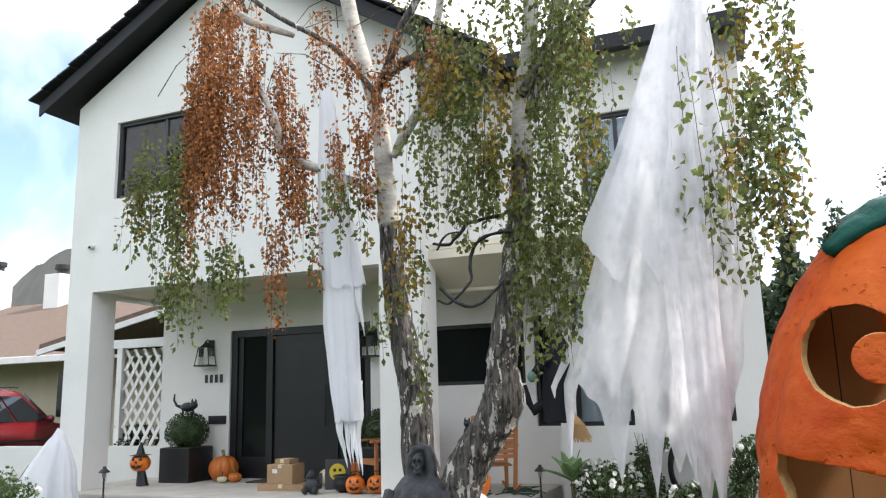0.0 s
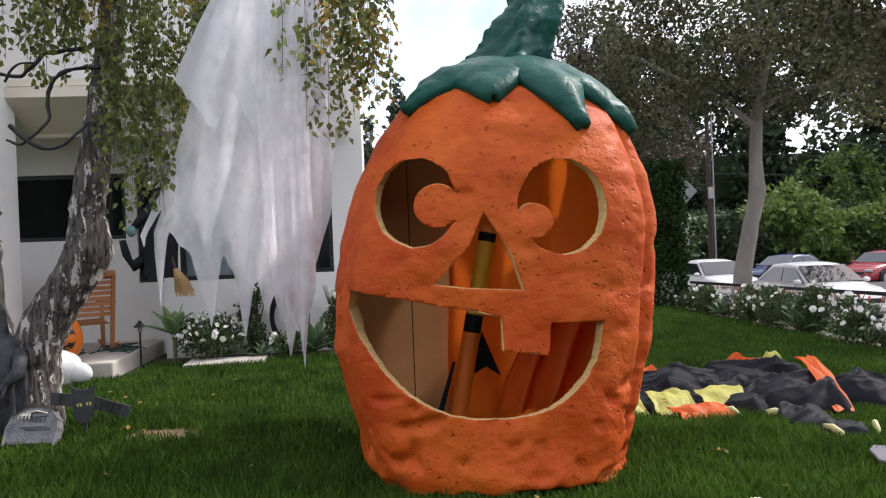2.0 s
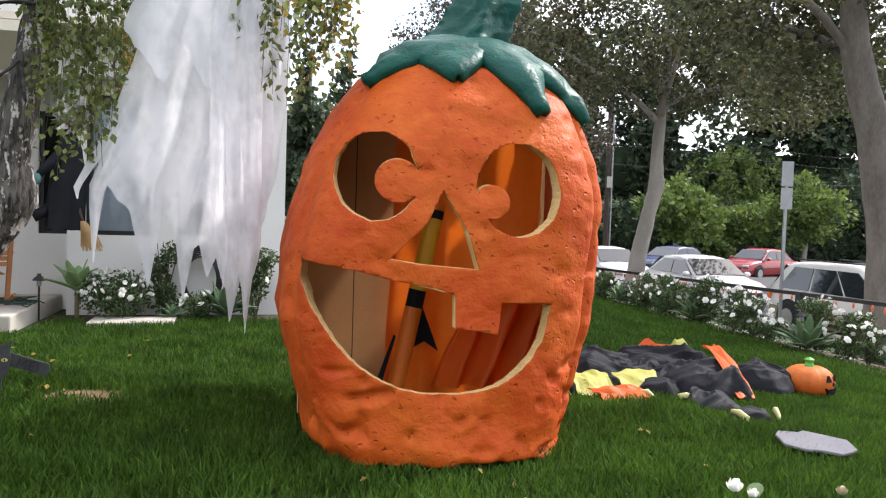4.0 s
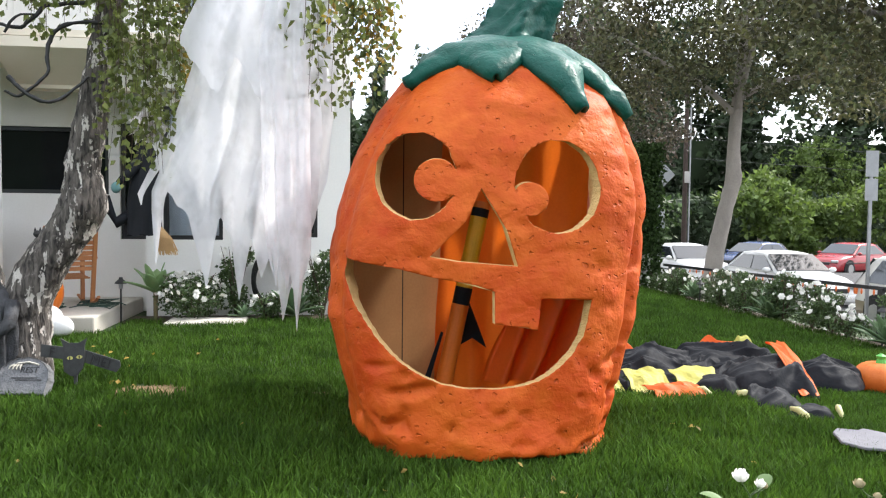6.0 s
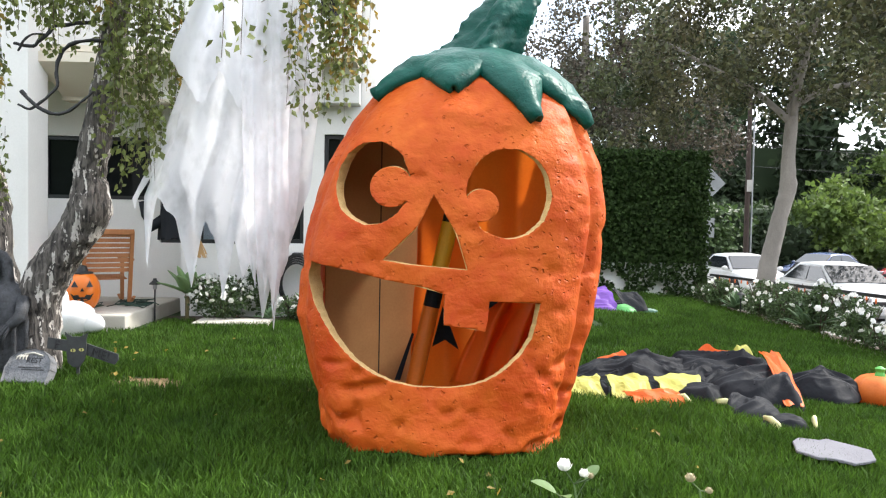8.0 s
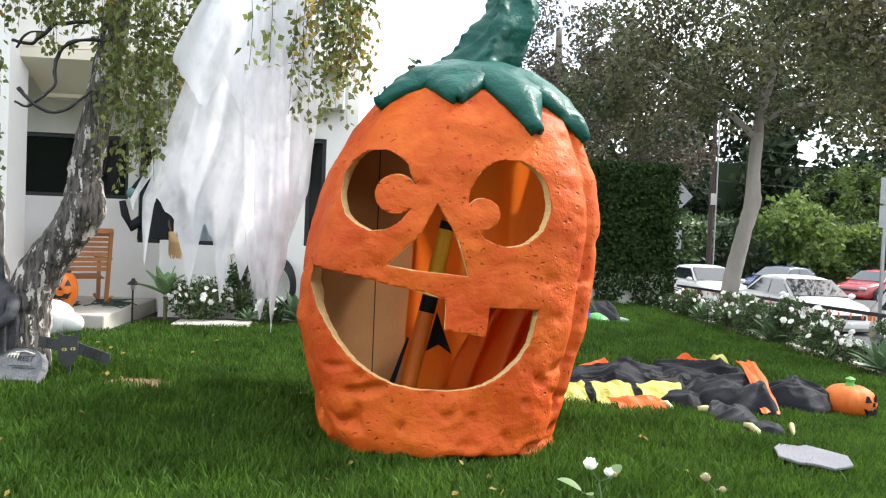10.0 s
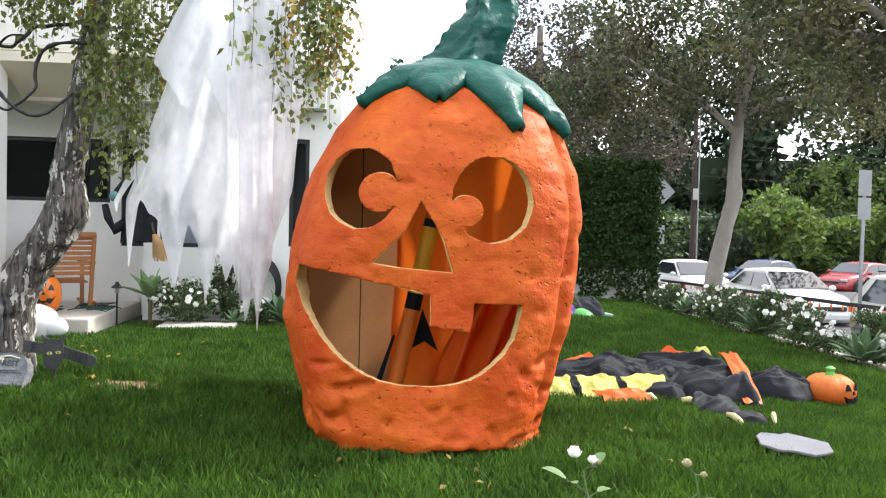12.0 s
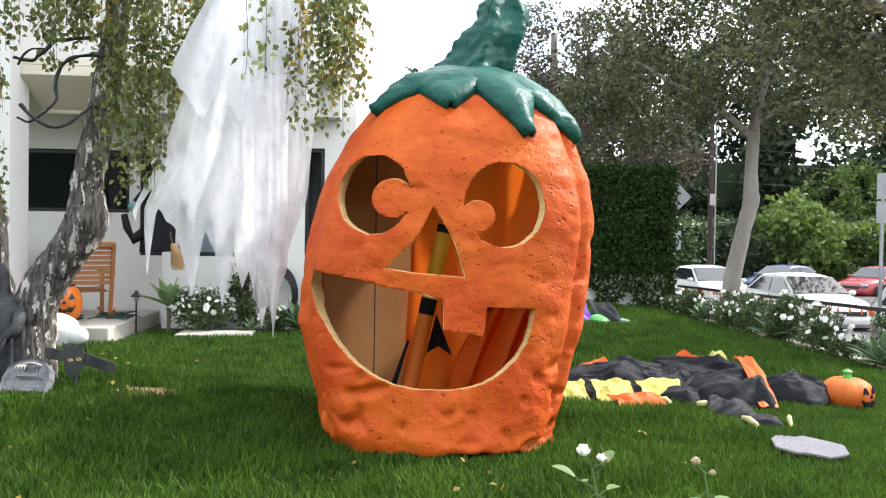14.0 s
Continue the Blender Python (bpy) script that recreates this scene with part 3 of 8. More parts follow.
for edge in ([(-0.42, 0.0), (0.005, 0.0), (0.005, 2.1), (-0.15, 1.92), (-0.35, 1.42), (-0.42, 1.2)], [(-0.02, 0.0), (0.6, 0.0), (0.6, 2.15), (-0.02, 2.1)]):
    back = 0.014 if edge[0][0] > -0.1 else 0.0
    part("panel", slab(edge, back, back + 0.012, Matrix(((1, 0, 0, 0), (0, 0, 1, 0), (0, 1, 0, 0), (0, 0, 0, 1)))), CARD, board)
# the boards overlap; a black strip stands in for the seam's shade
part("seam", box((0.006, 0.006, 0.0), (0.018, 0.0135, 2.05)), NYLON_K, board, "black strip for the shade of an open seam")
figure = thing("folded_inflatable", 1.05, 5.2, 0.05, "folded orange nylon figure with black face patches stored upright", "inflatable")


def folds(x0, x1, y, z0, z1, depth, waves, lean=0.0):
    bm = bmesh.new()
    rows = []
    for j in range(25):
        t = j / 24
        rows.append([bm.verts.new((x0 + (x1 - x0) * i / 40 + lean * t + 0.02 * noise.noise(Vector((i * 0.3, t * 3, y))),
                                   y + depth * math.sin(waves * math.pi * i / 40 + 1.5 * t + noise.noise(Vector((i * 0.15, t * 2, 3)))), z0 + (z1 - z0) * t)) for i in range(41)])
    for p, q in zip(rows, rows[1:]):
        for i in range(40):
            bm.faces.new((p[i], p[i + 1], q[i + 1], q[i]))
    return bm


def thick(ob, t=0.004):
    md = ob.modifiers.new("thickness", "SOLIDIFY")
    md.thickness = t
    return ob


part("cloth", folds(-0.40, 0.66, 0.0, 0.0, 2.15, 0.05, 6, 0.06), NYLON_O, figure, smooth=True)
part("side_fold", folds(-0.12, 0.48, -0.22, 0.2, 1.0, 0.06, 6, 0.35), NYLON_O, figure, smooth=True)
part("mouth_patch", slab([(-0.24, 0.44), (-0.15, 0.49), (-0.05, 0.42), (-0.17, 0.73)], -0.12, -0.11, Matrix(((1, 0, 0, 0), (0, 0, 1, 0), (0, 1, 0, 0), (0, 0, 0, 1)))), NYLON_K, figure, "black nylon face patch")
part("eye_patch", slab([(0.06, 0.78), (0.2, 0.92), (0.26, 0.82), (0.12, 0.72)], -0.30, -0.29, Matrix(((1, 0, 0, 0), (0, 0, 1, 0), (0, 1, 0, 0), (0, 0, 0, 1)))), NYLON_K, figure, "black nylon face patch")
part("strap", slab([(-0.50, 0.23), (-0.46, 0.23), (-0.37, 0.55), (-0.385, 0.56)], -0.27, -0.26, Matrix(((1, 0, 0, 0), (0, 0, 1, 0), (0, 1, 0, 0), (0, 0, 0, 1)))), NYLON_K, figure, "black nylon strap")
tube_prop = thing("striped_tube", 0.64, 4.92, 0.05, "orange tube with yellow and black bands leaning inside the pumpkin", "tube")
t0, t1 = Vector((0.0, 0, 0.0)), Vector((0.30, 0.06, 1.42))
for a, b, m, lab in ((0.0, 0.52, TUBE_ORANGE, "orange tube section"), (0.52, 0.60, NYLON_K, "black band"), (0.60, 0.68, YELLOW, "yellow band"), (0.68, 0.70, NYLON_K, "black band"),
                     (0.70, 0.93, YELLOW, "yellow tube section"), (0.93, 0.97, NYLON_K, "black band"), (0.97, 1.0, TUBE_ORANGE, "orange tip")):
    part("band", tube([t0.lerp(t1, a), t0.lerp(t1, b)], 0.058, 20), m, tube_prop, lab, smooth=False)

# ---- birch tree ----
def strand(verts, faces, twigs, top, length, leaf, gap, sway=0.05, start=0.0):
    """A hanging twig with leaves down its length."""
    p, d = Vector(top), Vector((rnd.uniform(-sway, sway), rnd.uniform(-sway, sway), -1)).normalized()
    line, run = [p.copy()], 0.0
    while run < length:
        step = gap * rnd.uniform(0.7, 1.3)
        d = (d + Vector((rnd.uniform(-sway, sway), rnd.uniform(-sway, sway), -0.15))).normalized()
        p = p + d * step
        run += step
        line.append(p.copy())
        if run > start:
            for _ in range(rnd.choice((1, 1, 2))):
                out = (rand_dir() + Vector((0, 0, -0.5))).normalized()
                side = Vector((out.x, out.y, 0)) * rnd.uniform(0.2, 1.0) * leaf
                leaf_shape(verts, faces, p + side, (out + Vector((0, 0, -0.6))).normalized(), rand_dir(), leaf * rnd.uniform(0.65, 1.25), leaf * rnd.uniform(0.55, 0.9))
    twigs.append(line[::3] + [line[-1]])


def curtain(name, boxes, material, parent, leaf=0.068, gap=0.052, label="", sway=0.05):
    """Hanging strands in uneven bundles, in boxes (x0, x1, y0, y1, top z0, z1, length0, length1, count)."""
    verts, faces, twigs = [], [], []
    for x0, x1, y0, y1, z0, z1, l0, l1, count in boxes:
        left = count
        while left > 0:
            at, ln = Vector((rnd.uniform(x0, x1), rnd.uniform(y0, y1), rnd.uniform(z0, z1))), rnd.uniform(l0, l1)
            for _ in range(min(left, rnd.choice((2, 3, 5, 6)))):
                left -= 1
                off = Vector((rnd.gauss(0, 0.055), rnd.gauss(0, 0.06), rnd.gauss(0, 0.10)))
                strand(verts, faces, twigs, at + off, ln * rnd.uniform(0.55, 1.12), leaf, gap, sway)
    ob = pydata(name, verts, faces, material, parent, label)
    tagged(ob, kind="stuff")
    bm = bmesh.new()
    for line in twigs:
        add_tube(bm, line, 0.002, 3, cap=False)
    tagged(part("twig", bm, TWIG, parent, "thin hanging twigs"), kind="stuff")
    return ob


def roughened_limb(name, pts, radii, material, parent, lump=0.02, sides=14, steps=5):
    """A limb through points with smooth bends and uneven bark."""
    pts = [Vector(p) for p in pts]
    fine, fr = [], []
    for i in range(len(pts) - 1):
        p0, p1, p2, p3 = pts[max(i - 1, 0)], pts[i], pts[i + 1], pts[min(i + 2, len(pts) - 1)]
        for k in range(steps):
            t = k / steps
            fine.append(0.5 * ((2 * p1) + (p2 - p0) * t + (2 * p0 - 5 * p1 + 4 * p2 - p3) * t * t + (3 * p1 - p0 - 3 * p2 + p3) * t ** 3))
            fr.append(radii[i] * (1 - t) + radii[i + 1] * t)
    fine.append(pts[-1])
    fr.append(radii[-1])
    bm = tube(fine, fr, sides)
    roughen(bm, lump, 9)
    roughen(bm, lump * 0.5, 26, 4.0)
    return part(name, bm, material, parent, smooth=True)


birch = thing("birch_tree", -2.75, 6.95, 0.05, "weeping birch with two pale trunks and part-dead hanging leaves", "tree")
B = Vector((-2.75, 6.95, 0.05))


def bp(*pts):
    return [Vector(p) - B for p in pts]


roughened_limb("trunk", bp((-2.92, 7.0, -0.4), (-3.02, 6.95, 0.4), (-3.09, 6.9, 0.95), (-3.11, 6.9, 1.47), (-3.22, 6.9, 2.0), (-3.3, 6.9, 2.48), (-3.35, 6.9, 3.18)),
               [0.26, 0.19, 0.16, 0.15, 0.135, 0.125, 0.11], BARK, birch, 0.022, 22, 8)
roughened_limb("trunk", bp((-2.74, 6.85, -0.4), (-2.72, 6.9, 0.25), (-2.68, 6.9, 0.6), (-2.52, 6.9, 0.92), (-2.36, 6.9, 1.16), (-2.22, 6.9, 1.42), (-2.22, 6.9, 1.72), (-2.17, 6.9, 2.0), (-2.11, 6.9, 2.35), (-2.02, 6.9, 2.87), (-1.95, 6.9, 3.4), (-1.92, 6.9, 3.9)),
               [0.28, 0.22, 0.205, 0.19, 0.18, 0.20, 0.14, 0.135, 0.13, 0.12, 0.105, 0.095], BARK, birch, 0.022, 22, 8)
roughened_limb("limb", bp((-3.35, 6.9, 3.15), (-3.40, 6.9, 3.7), (-3.47, 6.9, 4.4), (-3.66, 6.9, 5.09), (-3.83, 6.9, 5.8), (-3.95, 6.9, 7.0)), [0.115, 0.10, 0.09, 0.085, 0.08, 0.05], WHITE_BARK, birch, 0.008)
roughened_limb("limb", bp((-1.93, 6.9, 3.7), (-1.92, 6.9, 3.95), (-1.90, 6.9, 4.3), (-1.79, 6.9, 4.95), (-1.76, 6.9, 5.6), (-1.72, 6.9, 6.8)), [0.11, 0.10, 0.09, 0.08, 0.07, 0.05], WHITE_BARK, birch, 0.008)
roughened_limb("limb", bp((-1.85, 6.9, 4.1), (-1.62, 6.95, 4.7), (-1.5, 7.0, 5.3), (-1.3, 7.0, 6.6)), [0.08, 0.085, 0.08, 0.05], BARK, birch, 0.01)
roughened_limb("limb", bp((-3.45, 6.88, 4.1), (-3.46, 6.85, 4.62), (-3.2, 6.8, 4.83), (-2.87, 6.8, 4.87), (-2.44, 6.8, 4.74), (-2.1, 6.8, 4.5)), [0.05, 0.06, 0.055, 0.055, 0.05, 0.03], BARK, birch, 0.01)
roughened_limb("limb", bp((-3.4, 6.85, 4.7), (-3.15, 6.8, 5.24), (-2.92, 6.8, 5.6), (-2.6, 6.8, 6.4)), [0.05, 0.045, 0.04, 0.03], BARK, birch, 0.006)
roughened_limb("limb", bp((-3.4, 6.85, 4.5), (-3.87, 6.7, 5.13), (-4.53, 6.6, 5.6), (-5.15, 6.5, 6.1), (-5.9, 6.4, 6.5)), [0.035, 0.03, 0.027, 0.024, 0.015], BARK, birch, 0.005)
roughened_limb("limb", bp((-4.4, 6.7, 5.4), (-5.0, 6.6, 5.7), (-5.25, 6.6, 6.1), (-5.5, 6.6, 6.9)), [0.03, 0.05, 0.045, 0.04], WHITE_BARK, birch, 0.005)
roughened_limb("limb", bp((-1.9, 6.85, 4.3), (-1.3, 6.7, 4.9), (-0.8, 6.65, 5.3), (-0.27, 6.65, 5.42)), [0.06, 0.05, 0.035, 0.015], BARK, birch, 0.008)

roughened_limb("limb", bp((-3.3, 6.9, 3.9), (-3.15, 6.85, 4.1), (-2.95, 6.8, 4.35), (-2.8, 6.8, 4.9), (-2.65, 6.75, 5.6), (-2.6, 6.75, 6.4)), [0.04, 0.055, 0.05, 0.045, 0.04, 0.03], WHITE_BARK, birch, 0.006)
roughened_limb("limb", bp((-3.35, 6.85, 3.5), (-3.9, 6.7, 3.75), (-4.4, 6.6, 4.0), (-4.5, 6.5, 4.4), (-4.7, 6.5, 4.8)), [0.05, 0.045, 0.05, 0.04, 0.02], WHITE_BARK, birch, 0.006)
bm = bmesh.new()
for _ in range(55):
    p = Vector((rnd.uniform(-5.8, 0.2), rnd.uniform(6.1, 7.1), rnd.uniform(4.4, 6.2)))
    q = p + Vector((rnd.uniform(-0.7, 0.7), rnd.uniform(-0.3, 0.3), rnd.uniform(-0.1, 0.5)))
    add_tube(bm, [p - B, (p + q) / 2 - B + Vector((0, 0, 0.08)), q - B], [0.006, 0.005, 0.002], 5)
tagged(part("twig", bm, TWIG, birch, "fine bare twigs"), kind="stuff")
HANGING = {
    "green hanging birch leaves": (LEAF, [(-6.2, -5.55, 6.2, 6.8, 3.6, 4.6, 0.6, 1.3, 62), (-6.0, -4.7, 6.2, 6.8, 2.7, 3.3, 0.3, 0.9, 46), (-3.0, -2.1, 6.3, 7.1, 3.6, 5.1, 0.35, 1.0, 150), (-1.92, -1.2, 6.2, 7.1, 3.2, 5.8, 0.5, 1.6, 110),
                                          (-1.25, -0.8, 6.75, 7.1, 3.0, 5.6, 0.5, 1.5, 30), (-1.85, -1.5, 6.3, 6.6, 2.3, 2.9, 0.6, 1.2, 13), (-0.05, 0.4, 5.6, 6.2, 3.3, 5.4, 0.4, 1.3, 62), (0.4, 0.62, 5.8, 6.1, 3.7, 4.2, 0.1, 0.5, 6), (-3.5, -2.85, 6.4, 6.8, 1.9, 3.6, 0.15, 0.5, 24), (-2.95, -1.9, 6.2, 6.6, 3.7, 4.1, 0.3, 0.7, 16), (-1.85, -1.35, 6.2, 6.7, 2.8, 3.5, 0.7, 1.3, 30), (-3.9, -3.3, 5.9, 6.4, 3.2, 4.2, 0.3, 0.9, 14), (-0.45, 0.35, 5.7, 6.3, 3.0, 3.9, 0.5, 1.1, 26), (-3.0, 0.2, 6.3, 7.1, 5.7, 7.0, 0.4, 1.2, 64)]),
    "yellowing birch leaves": (LEAF_Y, [(-2.9, -2.1, 6.2, 7.0, 3.9, 5.2, 0.3, 0.9, 22), (-2.1, -1.2, 6.2, 7.0, 3.2, 5.2, 0.3, 1.1, 40), (0.0, 0.4, 5.6, 6.2, 3.0, 4.6, 0.3, 0.8, 24), (-3.4, -2.8, 6.4, 6.8, 2.9, 3.7, 0.3, 0.8, 18), (-6.4, -5.7, 6.2, 6.7, 3.4, 4.2, 0.3, 0.8, 8), (-3.2, 0.2, 6.3, 7.0, 5.6, 6.6, 0.3, 0.9, 22)]),
    "dead brown birch leaves": (LEAF_DEAD, [(-5.7, -4.8, 6.2, 6.8, 4.6, 6.3, 1.0, 2.3, 84), (-4.8, -3.95, 6.2, 6.8, 3.7, 5.6, 0.7, 1.8, 64), (-4.45, -4.2, 6.2, 6.4, 2.9, 3.2, 0.8, 1.2, 6), (-3.9, -3.1, 6.3, 6.8, 3.8, 5.2, 0.3, 0.9, 46), (-2.9, -2.3, 6.4, 6.9, 4.5, 5.1, 0.15, 0.5, 16)]),
}
for label, (material, boxes) in HANGING.items():
    dead = material is LEAF_DEAD
    curtain("crown", boxes, material, birch, 0.050 if dead else 0.066, 0.024 if dead else 0.048, label, 0.022 if dead else 0.05)
curtain("crown", [(-0.30, -0.12, 3.35, 3.5, 2.8, 3.1, 0.4, 0.85, 3)], LEAF, birch, 0.052, 0.05, "low hanging green birch leaves")
for ob in list(birch.children):
    if ob.name.startswith("crown") or ob.name.startswith("twig") and ob["label"] == "thin hanging twigs":
        ob.location = -B

NEAR = 0.812
birch.matrix_world = Matrix.Translation((B.x * NEAR, B.y * NEAR, 1.455 + (B.z - 1.455) * NEAR)) @ Matrix.Scale(NEAR, 4)


# ---- ghosts of torn gauze ----
def gauze_material():
    m = mat("torn_gauze", (0.88, 0.88, 0.91), 0.95, vary=0.03, through_light=0.6)
    nodes, links = m.node_tree.nodes, m.node_tree.links
    out = nodes["Material Output"]
    cloth = out.inputs["Surface"].links[0].from_socket
    clear, mx, nz, rng = nodes.new("ShaderNodeBsdfTransparent"), nodes.new("ShaderNodeMixShader"), nodes.new("ShaderNodeTexNoise"), nodes.new("ShaderNodeMapRange")
    nz.inputs["Scale"].default_value, nz.inputs["Detail"].default_value = 5.0, 4
    rng.inputs["From Min"].default_value, rng.inputs["From Max"].default_value = 0.45, 0.72
    rng.inputs["To Min"].default_value, rng.inputs["To Max"].default_value = 0.24, 0.50
    along = nodes.new("ShaderNodeMapping")
    along.inputs["Scale"].default_value = (1.6, 1, 1.0)
    links.new(nodes.new("ShaderNodeTexCoord").outputs["Object"], along.inputs["Vector"])
    links.new(along.outputs["Vector"], nz.inputs["Vector"])
    links.new(nz.outputs["Fac"], rng.inputs["Value"])
    links.new(rng.outputs["Result"], mx.inputs["Fac"])
    links.new(cloth, mx.inputs[1])
    links.new(clear.outputs["BSDF"], mx.inputs[2])
    links.new(mx.outputs["Shader"], out.inputs["Surface"])
    return m


TORN = gauze_material()


def sheet(rows_of_points):
    bm = bmesh.new()
    rows = [[bm.verts.new(p) for p in r] for r in rows_of_points]
    for p, q in zip(rows, rows[1:]):
        for k in range(len(p) - 1):
            bm.faces.new((p[k], p[k + 1], q[k + 1], q[k]))
    return bm


def hood(line, widths, depth, fold, seed, a0=0, a1=360, n=72):
    """A hanging sleeve of cloth round a centre line, with folds that deepen downwards."""
    rows = []
    m = 44
    for i in range(m + 1):
        t = i / m * (len(line) - 1)
        j = min(int(t), len(line) - 2)
        c = Vector(line[j]).lerp(Vector(line[j + 1]), t - j)
        w = widths[j] + (widths[j + 1] - widths[j]) * (t - j)
        row = []
        for k in range(n + 1):
            a = radians(a0 + (a1 - a0) * k / n)
            f = 1 + fold * (i / m) ** 0.7 * (math.sin(a * 7 + seed) * 0.5 + math.sin(a * 13 + 2 * seed + i * 0.05) * 0.35 + noise.noise(Vector((math.cos(a) * 2, math.sin(a) * 2, i * 0.08 + seed))))
            row.append(c + Vector((w * f * math.cos(a), w * depth * f * math.sin(a), 0.04 * noise.noise(Vector((a * 3, seed, i * 0.1))))))
        rows.append(row)
    return sheet(rows)


def streamer(top, tip, width, seed, curl=0.06):
    """A torn strip of gauze that narrows to a frayed point."""
    top, tip = Vector(top), Vector(tip)
    rows = []
    for i in range(23):
        t = i / 22
        c = top.lerp(tip, t) + Vector((curl * noise.noise(Vector((seed, t * 2.5, 0))), curl * noise.noise(Vector((seed, t * 2.5, 7))), 0))
        w = width * (1 - t ** 1.6) * (1 + 0.25 * noise.noise(Vector((seed, t * 9, 3)))) + 0.004
        rows.append([c + Vector((w * (k / 6 - 0.5), 0.12 * w * math.cos(k * 1.4 + seed), 0.05 * w * math.sin(k * 2 + seed))) for k in range(7)])
    return sheet(rows)


def cloth_panel(left, right, hem, y, fold, seed, n=72, m=40):
    """A hanging sheet between two side lines (x, z), with a torn hem of (share across, z), rippled by folds."""
    lz, lx = [p[1] for p in left][::-1], [p[0] for p in left][::-1]
    rz, rx = [p[1] for p in right][::-1], [p[0] for p in right][::-1]
    top = left[0][1]
    rows = []
    for j in range(m + 1):
        row = []
        for i in range(n + 1):
            u, v = i / n, j / m
            end = np.interp(u, [h[0] for h in hem], [h[1] for h in hem]) + 0.05 * noise.noise(Vector((u * 23, seed, 1)))
            z = top + (end - top) * v
            x = np.interp(z, lz, lx) * (1 - u) + np.interp(z, rz, rx) * u
            w1 = math.sin(u * 8.5 + seed + 1.1 * v + 1.6 * noise.noise(Vector((u * 2, v * 1.6, seed))))
            w2 = math.sin(u * 19 + 2 * seed + 2.0 * noise.noise(Vector((u * 3, v * 2.2, seed + 5))))
            deep = 0.12 * noise.noise(Vector((u * 1.8, v * 2.4, seed + 9))) * v + fold * (0.25 + 0.75 * v) * (1.6 * w1 + 0.6 * w2 + 0.35 * noise.noise(Vector((u * 14, v * 9, seed))))
            row.append(Vector((x + 0.02 * noise.noise(Vector((u * 5, v * 6, seed))) + 0.55, y - 5.3 + deep - 0.10 * math.sin(math.pi * u), z - 0.65)))
        rows.append(row)
    return sheet(rows)


ghost = thing("hanging_ghost", -0.55, 5.3, 0.65, "torn white gauze ghost with long ragged strips hanging from the birch", "ghost", group="hanging ghosts")
part("hood", hood([(0.34, 0.0, 3.75), (0.33, 0.0, 3.55), (0.22, 0.0, 3.0), (0.08, 0.0, 2.4), (0.0, 0.0, 1.95)], [0.02, 0.07, 0.15, 0.25, 0.30], 0.45, 0.16, 1.3), TORN, ghost, smooth=True)
part("front_sheet", cloth_panel([(-0.30, 4.30), (-0.62, 3.4), (-0.80, 2.9), (-0.98, 2.3), (-1.12, 1.9), (-1.32, 1.5), (-1.32, 0.6)], [(-0.12, 4.30), (-0.12, 3.4), (-0.14, 2.6), (-0.12, 1.9), (-0.16, 1.4), (-0.24, 0.6)],
                                [(0, 1.50), (0.03, 1.42), (0.08, 1.68), (0.13, 1.0), (0.18, 1.52), (0.30, 1.35), (0.42, 0.90), (0.47, 1.36), (0.52, 1.26), (0.60, 0.80), (0.65, 1.22), (0.73, 0.95), (0.78, 1.16),
                                 (0.87, 0.66), (0.91, 1.0), (0.95, 1.05), (1, 1.35)], 5.10, 0.030, 1.0, 120, 48), TORN, ghost, smooth=True)
part("front_fold", cloth_panel([(-0.26, 4.30), (-0.46, 3.2), (-0.52, 2.4), (-0.50, 1.4), (-0.44, 0.6)], [(-0.13, 4.30), (-0.20, 3.2), (-0.20, 2.2), (-0.19, 1.2), (-0.24, 0.6)],
                               [(0, 1.15), (0.2, 0.92), (0.32, 1.12), (0.5, 0.84), (0.60, 1.0), (0.8, 0.61), (0.9, 0.95), (1, 1.1)], 4.98, 0.032, 2.6, 72, 44), TORN, ghost, smooth=True)
part("shoulder_cape", cloth_panel([(-0.34, 4.1), (-0.74, 3.1), (-0.98, 2.6), (-1.04, 2.45), (-0.98, 1.9)], [(-0.13, 4.1), (-0.10, 3.0), (-0.06, 2.6), (-0.10, 1.9)],
                                  [(0, 2.48), (0.10, 2.34), (0.25, 2.12), (0.38, 2.38), (0.55, 2.05), (0.72, 2.34), (0.86, 2.12), (1, 2.36)], 5.02, 0.022, 6.3, 96, 36), TORN, ghost, smooth=True)
part("back_sheet", cloth_panel([(-0.32, 4.2), (-0.76, 3.05), (-0.98, 2.5), (-0.92, 2.2), (-1.02, 1.7), (-1.05, 0.8)], [(-0.12, 4.2), (-0.04, 3.0), (-0.02, 2.5), (-0.08, 1.7), (-0.2, 0.8)],
                               [(0, 1.7), (0.12, 1.40), (0.2, 1.65), (0.35, 1.2), (0.5, 1.45), (0.62, 1.05), (0.75, 1.40), (0.9, 1.15), (1, 1.6)], 5.28, 0.035, 4.2, 96, 44), TORN, ghost, smooth=True)
part("rag", streamer((0.44, -0.05, 2.3), (0.42, -0.02, 1.3), 0.14, 91, 0.06), TORN, ghost, smooth=True)

